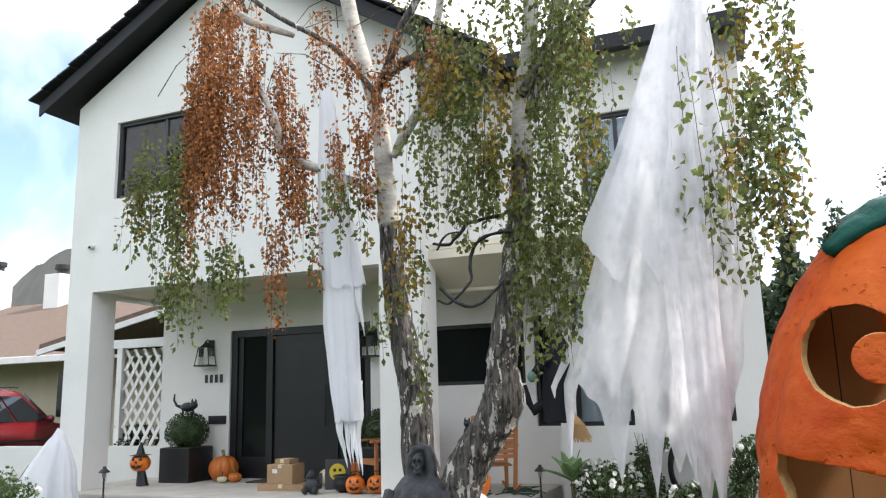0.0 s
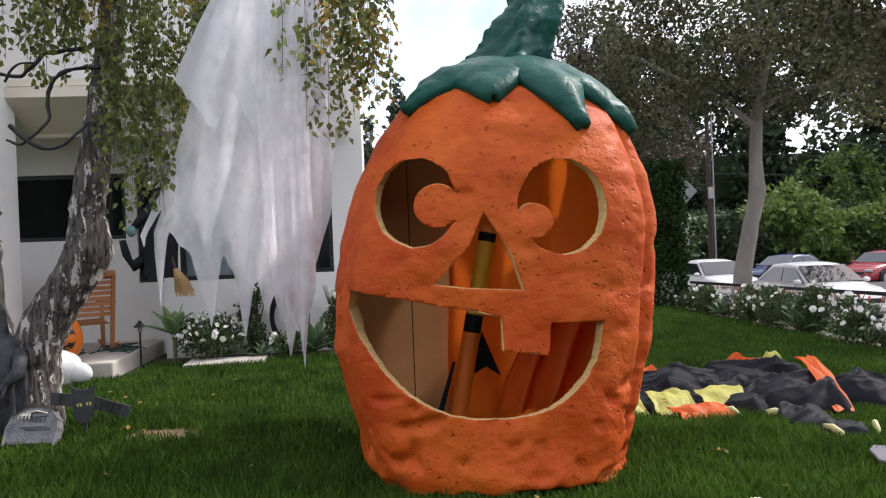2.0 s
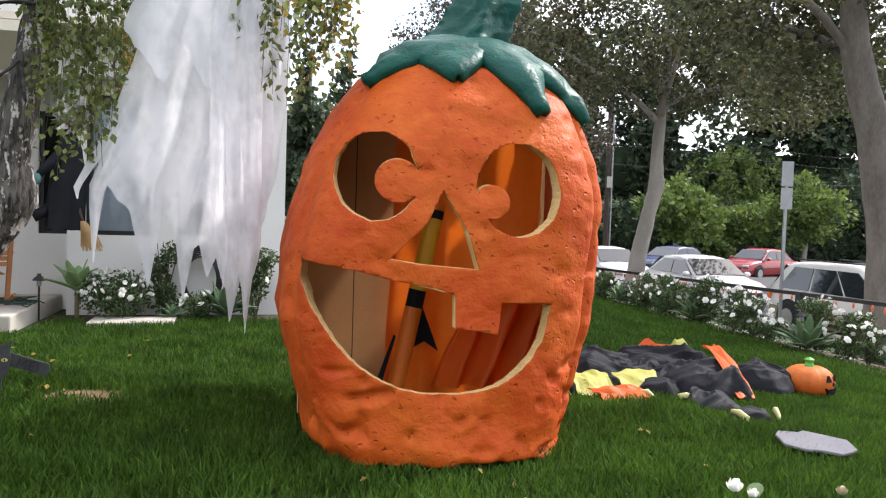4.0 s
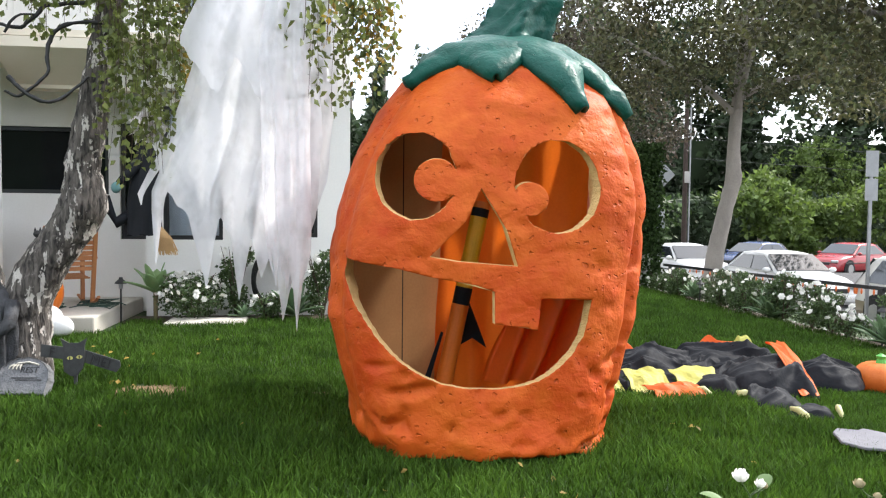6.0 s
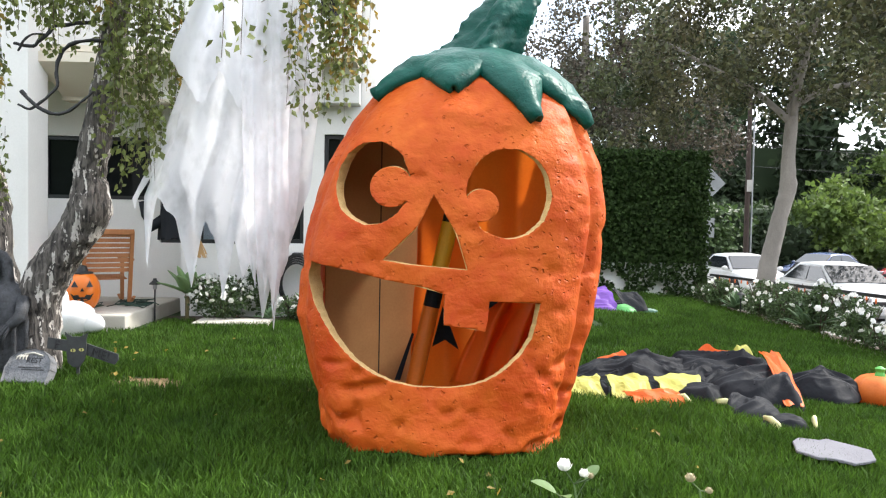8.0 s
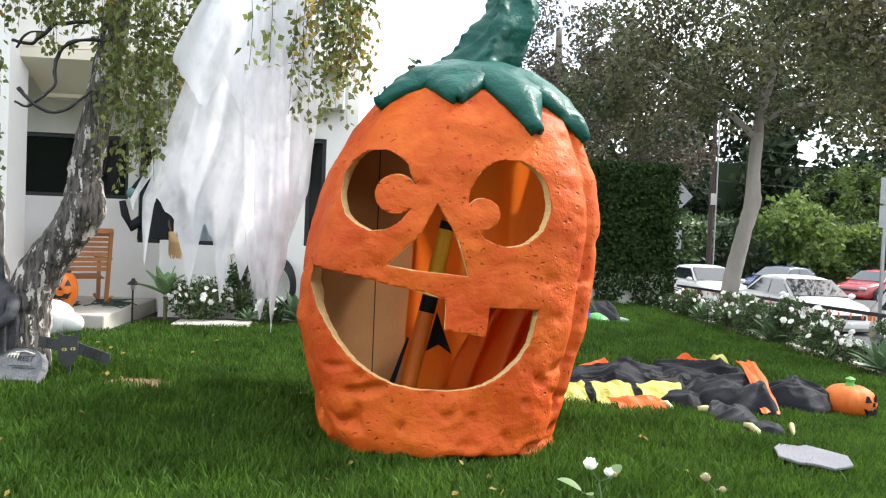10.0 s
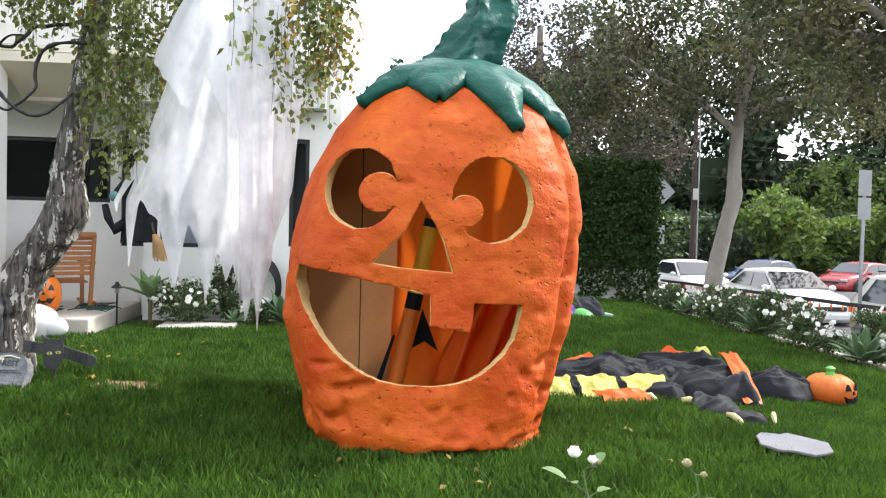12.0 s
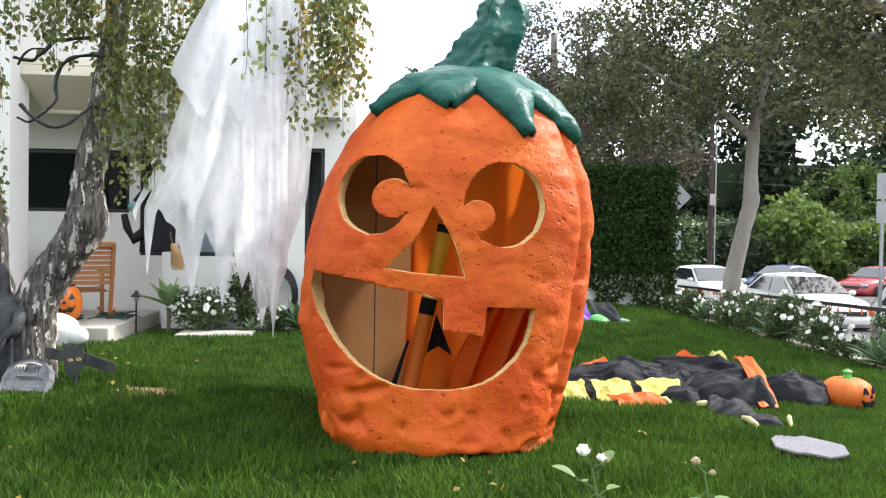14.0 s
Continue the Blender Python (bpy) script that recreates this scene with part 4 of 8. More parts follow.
SHEET = mat("white_sheet", (0.88, 0.88, 0.91), 0.95, vary=0.03, through_light=0.4)
slim = thing("hanging_ghost", -3.62, 6.25, 0.75, "narrow white gauze ghost hanging limp before the porch", "ghost", group="hanging ghosts")
part("hood", hood([(-0.16, 0, 3.68), (-0.15, 0, 3.5), (-0.10, 0, 2.8), (-0.02, 0, 2.1), (0.04, 0, 1.7)], [0.03, 0.09, 0.15, 0.20, 0.21], 0.5, 0.2, 2.2), SHEET, slim, smooth=True)
part("skirt", hood([(-0.02, 0, 2.0), (0.0, 0, 1.4), (0.06, 0, 0.8), (0.08, 0, 0.5)], [0.18, 0.17, 0.15, 0.12], 0.5, 0.3, 5.2), SHEET, slim, smooth=True)
for i in range(5):
    part("streamer", streamer((0.0 + 0.05 * i - 0.05, 0.02 * i, 0.85), (0.06 + 0.04 * i, 0, 0.02 + 0.12 * rnd.random()), 0.11, 30 + i), SHEET, slim, smooth=True)
part("rag", streamer((0.15, 0, 2.0), (0.26, 0, 1.25), 0.12, 44), SHEET, slim, smooth=True)

slim.matrix_world = Matrix.Translation((-3.02, 5.3, 0.86)) @ Matrix.Diagonal((0.80, 0.70, 0.86, 1))
low_ghost = thing("cloth_ghost", -9.32, 8.3, 0.0, "white cloth ghost slumped against the porch pillar", "ghost")
part("cloth", hood([(0.05, 0, 1.15), (0.0, 0, 0.9), (-0.1, 0, 0.5), (-0.12, 0, 0.0)], [0.03, 0.22, 0.42, 0.5], 0.6, 0.25, 3.3), SHEET, low_ghost, smooth=True)

# ---- street side: paving, fence, bed, hedge ----
ASPHALT = mat("asphalt", (0.055, 0.055, 0.056), 0.9, vary=0.3, scale=2, bump=0.3)
PAVING = mat("pavement_concrete", (0.42, 0.40, 0.37), 0.9, vary=0.25, scale=1.5, bump=0.2)
EARTH = mat("dark_earth", (0.075, 0.05, 0.032), 0.95, vary=0.45, scale=8, bump=0.8, bump_scale=30)
MULCH = mat("pale_bark_mulch", (0.20, 0.155, 0.115), 0.95, colour2=(0.06, 0.045, 0.032), scale=14, fine=70, bump=0.9, bump_scale=40)
IVY = mat("ivy_leaf", (0.036, 0.064, 0.017), 0.75, spec=0.15, colour2=(0.020, 0.038, 0.010), through_light=0.25, per_island=0.5)
DARK_LEAF = mat("dark_street_tree_leaf", (0.048, 0.075, 0.026), 0.5, colour2=(0.095, 0.078, 0.036), scale=0.55, through_light=0.4, per_island=0.6)
BRONZE_LEAF = mat("bronze_tree_leaf", (0.085, 0.062, 0.046), 0.5, colour2=(0.05, 0.052, 0.03), scale=0.6, through_light=0.35, per_island=0.55)
FAR_LEAF = mat("far_dark_leaf", (0.040, 0.065, 0.026), 0.7, colour2=(0.025, 0.042, 0.018), scale=0.4, through_light=0.2, per_island=0.5)
LIME_LEAF = mat("lime_leaf", (0.14, 0.20, 0.035), 0.6, colour2=(0.07, 0.115, 0.03), scale=0.8, through_light=0.4, per_island=0.4)
# darker copy of the grey bark: the crown's shade is put into its colour
SHADED_BARK = mat("shaded_brown_bark", (0.17, 0.15, 0.13), 0.9, colour2=(0.085, 0.072, 0.062), scale=4, fine=30, bump=0.7, bump_scale=30, stretch=(1, 1, 0.35))
GREY_BARK = mat("smooth_grey_bark", (0.30, 0.27, 0.24), 0.9, colour2=(0.17, 0.15, 0.13), scale=3, bump=0.4, stretch=(1, 1, 0.4))
PETAL = mat("white_petal", (0.85, 0.84, 0.80), 0.7, vary=0.08, through_light=0.3)
ROSE_LEAF = mat("rose_leaf", (0.07, 0.12, 0.035), 0.5, vary=0.4, through_light=0.3, per_island=0.45)
AGAVE = mat("agave_leaf", (0.12, 0.195, 0.09), 0.6, colour2=(0.065, 0.12, 0.055), scale=4, vary=0.3)
DARK_METAL = mat("dark_metal", (0.014, 0.014, 0.015), 0.55, metal=0.0, vary=0.3)
GALV = mat("galvanised_steel", (0.36, 0.37, 0.38), 0.5, metal=0.7, vary=0.2)


def leaf_cloud(name, blobs, count, size, material, parent=None, shell=0.55, label="", clump=0.0):
    """Leaves scattered in ellipsoids (x, y, z, rx, ry, rz), thicker to the outside, with uneven gaps."""
    verts, faces = [], []
    total = sum(b[3] * b[4] * b[5] for b in blobs)
    for x, y, z, rx, ry, rz in blobs:
        want = int(count * rx * ry * rz / total)
        made = tries = 0
        while made < want and tries < want * 6:
            tries += 1
            d = rand_dir()
            r = shell + (1 - shell) * rnd.random() ** 0.6
            p = Vector((x + d.x * rx * r, y + d.y * ry * r, z + d.z * rz * r))
            if clump and noise.noise(p * clump) < -0.02:
                continue
            made += 1
            s = size * rnd.uniform(0.6, 1.3)
            leaf_shape(verts, faces, p, rand_dir(), rand_dir(), s, s * rnd.uniform(0.5, 0.8))
    return pydata(name, verts, faces, material, parent, label)


def strip(name, x0, x1, y0, y1, dz, material, label, category):
    nx, ny = max(2, int((x1 - x0) / 0.5)), max(2, int((y1 - y0) / 0.8))
    verts = [(x0 + (x1 - x0) * i / nx, y0 + (y1 - y0) * j / ny, ground_z(x0 + (x1 - x0) * i / nx, y0 + (y1 - y0) * j / ny) + dz) for j in range(ny + 1) for i in range(nx + 1)]
    faces = [(j * (nx + 1) + i, j * (nx + 1) + i + 1, (j + 1) * (nx + 1) + i + 1, (j + 1) * (nx + 1) + i) for j in range(ny) for i in range(nx)]
    return tagged(pydata(name, verts, faces, material, smooth=True), label, category, "", "structure")


strip("road", 10.95, 60.0, -30.0, 70.0, 0.012, ASPHALT, "grey asphalt street", "road")
strip("pavement", 7.8, 9.4, -20.0, 40.0, 0.012, PAVING, "pale concrete pavement beyond the fence", "pavement")
structure("kerb", box((10.78, -20, -1.0), (10.94, 40, -0.70), 0.02), PAVING, "concrete kerb", "kerb")
strip("flower_bed", 6.80, 7.75, -2.0, 17.3, 0.02, MULCH, "dark earth flower bed along the fence", "bed")
strip("house_bed", -2.7, 1.2, 9.75, 10.4, 0.015, EARTH, "dark earth bed along the house", "bed")

fence = thing("fence", 7.7, 5.0, -0.3, "low black metal rail fence hung with small orange lights", "fence")


def rail_top(y):
    """Height of the top rail over the fence's foot, which falls away from the house front."""
    return 0.86 - 0.020 * (y + 2)


def rail(drop, y0, y1, half, tall):
    bm = bmesh.new()
    ends = [[bm.verts.new((sx * half, y, rail_top(y) - drop - dz)) for sx, dz in ((-1, 0), (1, 0), (1, tall), (-1, tall))] for y in (y0, y1)]
    bm.faces.new(ends[0])
    bm.faces.new(ends[1][::-1])
    for k in range(4):
        bm.faces.new((ends[0][k], ends[1][k], ends[1][(k + 1) % 4], ends[0][(k + 1) % 4]))
    bmesh.ops.recalc_face_normals(bm, faces=bm.faces)
    return bm


part("rail", rail(0.0, -2, 12.6, 0.03, 0.055), DARK_METAL, fence)
part("lower_rail", rail(0.40, -2, 4.9, 0.025, 0.05), DARK_METAL, fence)
post = box((-0.05, -0.05, -0.3), (0.05, 0.05, 0.70))
me_post = bpy.data.meshes.new("post")
post.to_mesh(me_post)
post.free()
bulb_mesh = bpy.data.meshes.new("orange_light")
bm = lathe([(0.004, 0.0), (0.012, -0.015), (0.018, -0.045), (0.012, -0.075), (0.004, -0.09)], 8)
bm.to_mesh(bulb_mesh)
bm.free()
ORANGE_GLASS = mat("orange_light_cover", (0.75, 0.16, 0.03), 0.4, vary=0.1)
for y in (-1.6, 0.6, 2.8, 5.0, 8.6, 12.2):
    link("post", me_post, DARK_METAL, fence).location = (0, y, rail_top(y) - 0.72)
for k in range(46):
    y = -1.5 + 0.30 * k + rnd.uniform(-0.05, 0.05)
    link("orange_light", bulb_mesh, ORANGE_GLASS, fence, "small orange light").location = (-0.035, y, rail_top(y) - 0.045 - 0.02 * rnd.random())

# hedge on a low white wall
hedge = thing("ivy_hedge", 5.3, 17.8, -0.45, "tall clipped ivy hedge with pale wall showing at its foot", "hedge")
part("wall", box((-2.6, 0.0, 0.0), (2.15, 0.5, 0.95), 0.03), STUCCO, hedge, "white wall behind the ivy")
part("core", box((-2.6, -0.02, 0.951), (2.16, 0.6, 3.4), 0.05), IVY, hedge, "dark leafy core")
verts, faces = [], []
for _ in range(17000):
    side = rnd.random()
    if side < 0.72:
        x, z = rnd.uniform(-2.65, 2.3), rnd.uniform(0.0, 3.62)
        if z < 0.85 and noise.noise(Vector((x * 2.2, z * 2.2, 0))) > 0.06 + 0.35 * z:
            continue
        p, n = Vector((x, -0.08 - 0.22 * rnd.random() + 0.12 * noise.noise(Vector((x * 1.5, z * 1.5, 4))), z)), Vector((0, -1, 0))
    elif side < 0.86:
        p, n = Vector((2.18 + 0.2 * rnd.random(), rnd.uniform(-0.2, 0.8), rnd.uniform(0.1, 3.62))), Vector((1, 0, 0))
    else:
        p, n = Vector((rnd.uniform(-2.65, 2.3), rnd.uniform(-0.2, 0.8), 3.45 + 0.2 * rnd.random())), Vector((0, 0, 1))
    d = (rand_dir() + Vector((0, 0, -0.6))).normalized()
    leaf_shape(verts, faces, p, d, (n + rand_dir() * 0.7).normalized(), rnd.uniform(0.06, 0.13), rnd.uniform(0.05, 0.10))
tagged(pydata("foliage", verts, faces, IVY, hedge, "dense small ivy leaves"), kind="stuff")


# ---- trees of the street ----
def street_tree(x, y, z, trunk, limbs, blobs, count, size, label, material=DARK_LEAF, bark=GREY_BARK, clump=0.9):
    t = thing("street_tree", x, y, z, label, "tree", group="street trees")
    roughened_limb("trunk", [p[:3] for p in trunk], [p[3] for p in trunk], bark, t, 0.03, 14)
    for limb in limbs:
        roughened_limb("limb", [p[:3] for p in limb], [p[3] for p in limb], bark, t, 0.02, 8)
    tagged(leaf_cloud("crown", blobs, count, size, material, t, 0.15, "dark green and brownish leaves", clump), kind="stuff")
    return t


street_tree(9.95, 19.7, -0.75, [(0, 0, -0.1, 0.33), (0.02, 0, 0.6, 0.245), (0.2, 0, 1.6, 0.22), (0.42, 0, 2.6, 0.20), (0.57, 0, 3.2, 0.225), (0.55, 0, 3.8, 0.175), (0.62, 0, 5.2, 0.155), (0.75, 0, 7.0, 0.11), (0.9, 0.2, 9.0, 0.07)],
            [[(0.6, 0, 4.9, 0.10), (-0.4, 0, 5.7, 0.075), (-1.6, 0, 6.3, 0.06), (-3.2, 0.2, 7.2, 0.03)], [(0.6, 0, 5.3, 0.10), (1.5, 0, 5.8, 0.08), (2.9, 0, 6.1, 0.05), (4.6, 0.3, 6.6, 0.03)],
             [(0.6, 0, 5.0, 0.09), (0.4, -1.2, 6.6, 0.06), (0.2, -2.6, 8.0, 0.035)], [(0.65, 0, 5.9, 0.08), (1.2, 0.4, 7.4, 0.06), (2.2, 0.6, 9.0, 0.03)]],
            [(-2.4, 0, 6.6, 2.6, 2.4, 2.2), (0.9, 0.3, 8.2, 3.4, 3.2, 3.2), (3.8, 0, 6.8, 2.8, 2.4, 1.9), (-3.8, 0.5, 5.1, 1.6, 1.5, 1.3), (2.0, -1.0, 5.9, 1.6, 1.4, 0.8), (-1.2, 0.6, 10.4, 2.6, 2.4, 2.0)],
            36000, 0.134, "street tree with smooth grey trunk and dark leaves")
street_tree(9.75, 10.6, -0.70, [(0.05, 0, -0.1, 0.36), (0.0, 0, 0.7, 0.29), (-0.05, 0, 2.0, 0.27), (-0.35, 0, 3.6, 0.27), (-0.9, -0.1, 5.0, 0.22), (-1.3, -0.4, 7.0, 0.12)],
            [[(-0.3, 0, 3.5, 0.16), (0.5, 0.1, 4.5, 0.13), (1.3, 0.2, 6.2, 0.08)], [(-0.6, 0, 4.6, 0.09), (-1.8, -0.2, 5.5, 0.06), (-3.3, -0.3, 6.2, 0.03)], [(-0.5, 0, 4.6, 0.12), (-0.5, 1.6, 5.6, 0.08), (-0.6, 3.4, 6.2, 0.04)]],
            [(-1.6, 0.4, 5.9, 2.7, 2.4, 1.35), (0.6, 1.6, 5.6, 2.6, 2.2, 1.5), (-2.6, 1.8, 6.3, 2.0, 2.0, 1.3), (-0.4, 0, 7.4, 3.2, 3.0, 1.8), (1.2, 3.4, 5.2, 2.2, 2.0, 1.3)],
            19500, 0.124, "large street tree with a leaning trunk coloured as in shade and spreading dark crown", DARK_LEAF, SHADED_BARK)
street_tree(6.2, 26.0, -0.5, [(0, 0, 0, 0.3), (0.1, 0, 3.0, 0.25), (0.2, 0, 6.0, 0.18), (0.2, 0, 9.0, 0.1)], [],
            [(0.2, 0, 7.5, 2.6, 2.4, 2.6), (2.4, 0, 6.2, 2.4, 2.4, 2.4), (-0.6, 0, 5.0, 2.0, 2.0, 1.8), (3.8, 0, 4.6, 2.2, 2.0, 1.8), (1.6, 0, 8.8, 1.6, 1.6, 1.2)], 16000, 0.145, "dark tree with bronze leaves behind the hedge", BRONZE_LEAF)
for x, y, h, w in ((-1.2, 42, 10.0, 1.6), (2.2, 44, 11.0, 2.0), (0.4, 52, 10.5, 2.0), (4.6, 46, 11.5, 2.4)):
    t = thing("far_conifer", x, y, -0.8, "distant dark conifer behind the houses", "tree", group="far conifers")
    roughened_limb("trunk", [(0, 0, 0), (0, 0, h * 0.5), (0.1, 0, h)], [0.3, 0.2, 0.05], GREY_BARK, t, 0.02, 8)
    tagged(leaf_cloud("crown", [(0, 0, h * (0.35 + 0.15 * k), w * (1 - 0.19 * k), w * (1 - 0.19 * k), h * 0.14) for k in range(5)], 2600, 0.5, FAR_LEAF, t, 0.1, clump=0.8), kind="stuff")

# far woods and bushes across the street
woods = leaf_cloud("far_woods", [(6 + 7.5 * k + rnd.uniform(-2, 2), 58 + rnd.uniform(-4, 4), (7.9 if k > 1 else 5.6) + rnd.uniform(-0.5, 1.2) + 0.3 * k, 6.0, 4.0, (8.2 if k > 1 else 6.0) + rnd.uniform(-1.5, 2.0)) for k in range(9)], 52000, 0.66, FAR_LEAF, None, 0.5, clump=0.25)
tagged(woods, "dark far woods across the street", "woods", "", "stuff")
structure("woods_shade", box((12, 61, -1.2), (90, 62, 7.8)), FAR_LEAF, "dark depth of the far woods", "backdrop")
hedge2 = thing("clipped_hedge", 34, 47, -1.0, "long dark clipped hedge across the street", "hedge")
part("core", box((-24, 0, 0), (24, 1.4, 3.6), 0.3), FAR_LEAF, hedge2)
tagged(leaf_cloud("foliage", [(-22 + 4 * k, 0.3, 1.9, 2.9, 1.4, 2.1) for k in range(12)], 15000, 0.42, FAR_LEAF, hedge2, 0.75), kind="stuff")
for x, y, r, h, m in ((24, 42, 2.9, 5.4, LIME_LEAF), (33, 42, 3.6, 6.0, LIME_LEAF), (17.5, 46, 3.4, 4.8, ROSE_LEAF), (29, 44, 2.6, 4.2, LIME_LEAF), (41, 44, 4.6, 8.5, FAR_LEAF), (34, 52, 4.2, 8.4, LIME_LEAF), (22, 50, 3.4, 5.0, ROSE_LEAF)):
    t = thing("street_bush", x, y, -1.1, "rounded green bush across the street", "bush", group="bushes across the street")
    roughened_limb("trunk", [(0, 0, 0), (0.1, 0, h * 0.3), (0, 0, h * 0.6)], [0.2, 0.15, 0.06], GREY_BARK, t, 0.01, 8)
    tagged(leaf_cloud("crown", [(rnd.uniform(-0.5, 0.5) * r, rnd.uniform(-0.4, 0.2) * r, h * rnd.uniform(0.3, 0.75), r * 0.62, r * 0.6, h * 0.27) for _ in range(6)], 3400, 0.36, m, t, 0.4, clump=0.7), kind="stuff")

# utility pole, wires, signs
pole = thing("utility_pole", 14.9, 32.2, -1.0, "dark wooden utility pole with a white plate", "pole")
part("shaft", tube([(0, 0, 0), (0, 0, 9.0)], [0.12, 0.085], 12), mat("creosote_wood", (0.05, 0.032, 0.025), 0.9, vary=0.4, bump=0.3), pole)
part("plate", box((-0.12, -0.19, 3.9), (0.12, -0.17, 4.4), 0.01), PAVING, pole, "pale metal plate")
part("conduit", tube([(0.2, 0, 0), (0.2, 0, 8)], 0.04, 8), GALV, pole, "grey conduit pipe")
wire = thing("overhead_wires", 14.9, 32.2, 4.0, "thin overhead wires strung along the street", "wires")
for dz in (0.0, 0.9, 1.5):
    part("cable", tube([(0, 0, dz), (14, 3, dz - 0.35), (30, 6, dz + 0.2)], 0.009, 5), DARK_METAL, wire)
sign = thing("street_sign", 10.5, 14.15, -0.78, "grey steel sign post seen from behind", "sign")
part("post", box((-0.032, -0.02, 0), (0.032, 0.02, 3.5)), GALV, sign)
part("plate", box((-0.14, -0.03, 3.02), (0.14, -0.022, 3.54), 0.003), GALV, sign, "pale metal sign plate")
part("plate", box((-0.14, -0.03, 2.54), (0.14, -0.022, 2.98), 0.003), GALV, sign, "pale metal sign plate")
sign2 = thing("warning_sign", 8.25, 19.3, -0.8, "diamond road sign seen from behind, half hidden by the hedge", "sign")
part("post", box((-0.03, 0.0, 0), (0.03, 0.03, 3.9)), GALV, sign2)
bm = box((-0.30, -0.01, -0.30), (0.30, -0.004, 0.30), 0.003)
bm.transform(pose(0, 0, 3.3, 0, 45, 0))
part("plate", bm, GALV, sign2, "diamond metal plate")
part("plate", box((-0.16, -0.02, 1.9), (0.16, -0.01, 2.4), 0.003), GALV, sign2, "small pale plate")

# unseen box added so that the windows reflect dark greenery, not bright sky
structure("woods_behind", box((-40, -24, -1.0), (40, -23, 7.0)), FAR_LEAF, "unseen dark box standing for woods behind the viewer, for the windows to reflect", "backdrop")

# ---- cars ----
GLASS_DARK = mat("car_glass", (0.02, 0.024, 0.028), 0.05, vary=0.2, spec=0.8)
TYRE = mat("tyre_rubber", (0.018, 0.018, 0.018), 0.85, vary=0.3)
RIM = mat("alloy_rim", (0.45, 0.45, 0.46), 0.3, metal=0.9, vary=0.15)


def car(x, y, z, rz, paint, label, wagon=False, length=4.5, lower=None):
    c = thing("parked_car", x, y, z, label, "car", rz, group="parked cars")
    h = 1.56 if wagon else 1.43
    half = length / 2
    top = [(-half + (0.12 if wagon else 0.62), 0.90), (-half + (0.50 if wagon else 1.25), h - 0.05), (-0.25, h), (0.30, h - 0.04), (half - 1.15, 0.90)]

    def width(px):
        return 0.86 * (1 - 0.17 * (abs(px) / half) ** 5)

    def deck(px):
        """Height of the bonnet, waist or boot along the car."""
        rear = 0.86 if not wagon else 0.92
        return float(np.interp(px, [-half, -half + 0.10, -half + 0.5, half - 1.3, half - 0.5, half - 0.1, half], [0.62, rear, 0.93, 0.93, 0.84, 0.70, 0.52]))

    def loft(rows):
        bm = bmesh.new()
        rings = [[bm.verts.new(p) for p in r] for r in rows]
        n = len(rings[0])
        for a, b in zip(rings, rings[1:]):
            for k in range(n):
                bm.faces.new((a[k], a[(k + 1) % n], b[(k + 1) % n], b[k]))
        bm.faces.new(rings[0][::-1])
        bm.faces.new(rings[-1])
        bmesh.ops.recalc_face_normals(bm, faces=bm.faces)
        return bm

    def section(px, pairs):
        return [(px, yy, zz) for yy, zz in pairs] + [(px, -yy, zz) for yy, zz in pairs[::-1] if yy > 1e-6]

    stations = [-half, -half + 0.04, -half + 0.12, *np.linspace(-half + 0.3, half - 0.3, 13), half - 0.14, half - 0.05, half]
    rows = []
    for px in stations:
        w, d = width(px), deck(px)
        low = 0.34 if abs(px) > half - 0.05 else 0.22
        rows.append(section(px, [(w * 0.92, low), (w * 0.99, low + 0.10), (w, min(0.58, d - 0.05)), (w * 0.97, d - 0.09), (w * 0.90, d - 0.015), (w * 0.5, d + 0.012), (0.0, d + 0.016)]))
    body = part("body", loft(rows), paint, c, smooth=True)
    if lower is not None:
        rows = []
        for px in stations[1:-1]:
            w = width(px) + 0.012
            rows.append(section(px, [(w * 0.92, 0.215), (w * 0.99, 0.33), (w, 0.54), (w - 0.05, 0.545)]))
        part("cladding", loft(rows), lower, body, "gold-brown lower cladding", smooth=False)
    rows = []
    for px in np.linspace(top[0][0], top[-1][0], 22):
        r = float(np.interp(px, [p[0] for p in top], [p[1] for p in top]))
        yr = 0.80 - 0.20 * (r - 0.9) / (h - 0.9)
        rows.append(section(px, [(0.80, 0.84), (0.80, 0.90), (yr + 0.02, max(0.9, r - 0.06)), (yr - 0.06, r), (yr * 0.5, r + 0.022), (0.0, r + 0.028)]))
    part("cabin", loft(rows), paint, c, smooth=True)
    for s in (-1, 1):
        part("mirror", ball((half - 1.42, s * 0.93, 0.98), (0.07, 0.11, 0.075)), paint, c, smooth=True)
        part("sill_trim", box((-half + 0.5, s * 0.858 - 0.012, 0.56), (half - 0.5, s * 0.858 + 0.012, 0.60), 0.006), DARK_METAL, c, "dark side moulding")
        for wx in (-half + 0.85, half - 0.85):
            # solid black disc in place of the arch's shaded hollow
            part("wheel_arch", tube([(wx, s * 0.70, 0.345), (wx, s * (width(wx) + 0.006), 0.345)], 0.385, 24), TYRE, body, "black disc for the shaded hollow of a wheel arch")
    part("grille", box((half - 0.10, -0.42, 0.50), (half + 0.012, 0.42, 0.62), 0.02), DARK_METAL, c, "dark grille")
    part("bumper", box((half - 0.14, -0.72, 0.28), (half + 0.05, 0.72, 0.46), 0.05), paint, c, "painted bumper")
    inner = [(px * 0.93 + 0.01, 0.94 + (pz - 0.9) * 0.80) for px, pz in top]
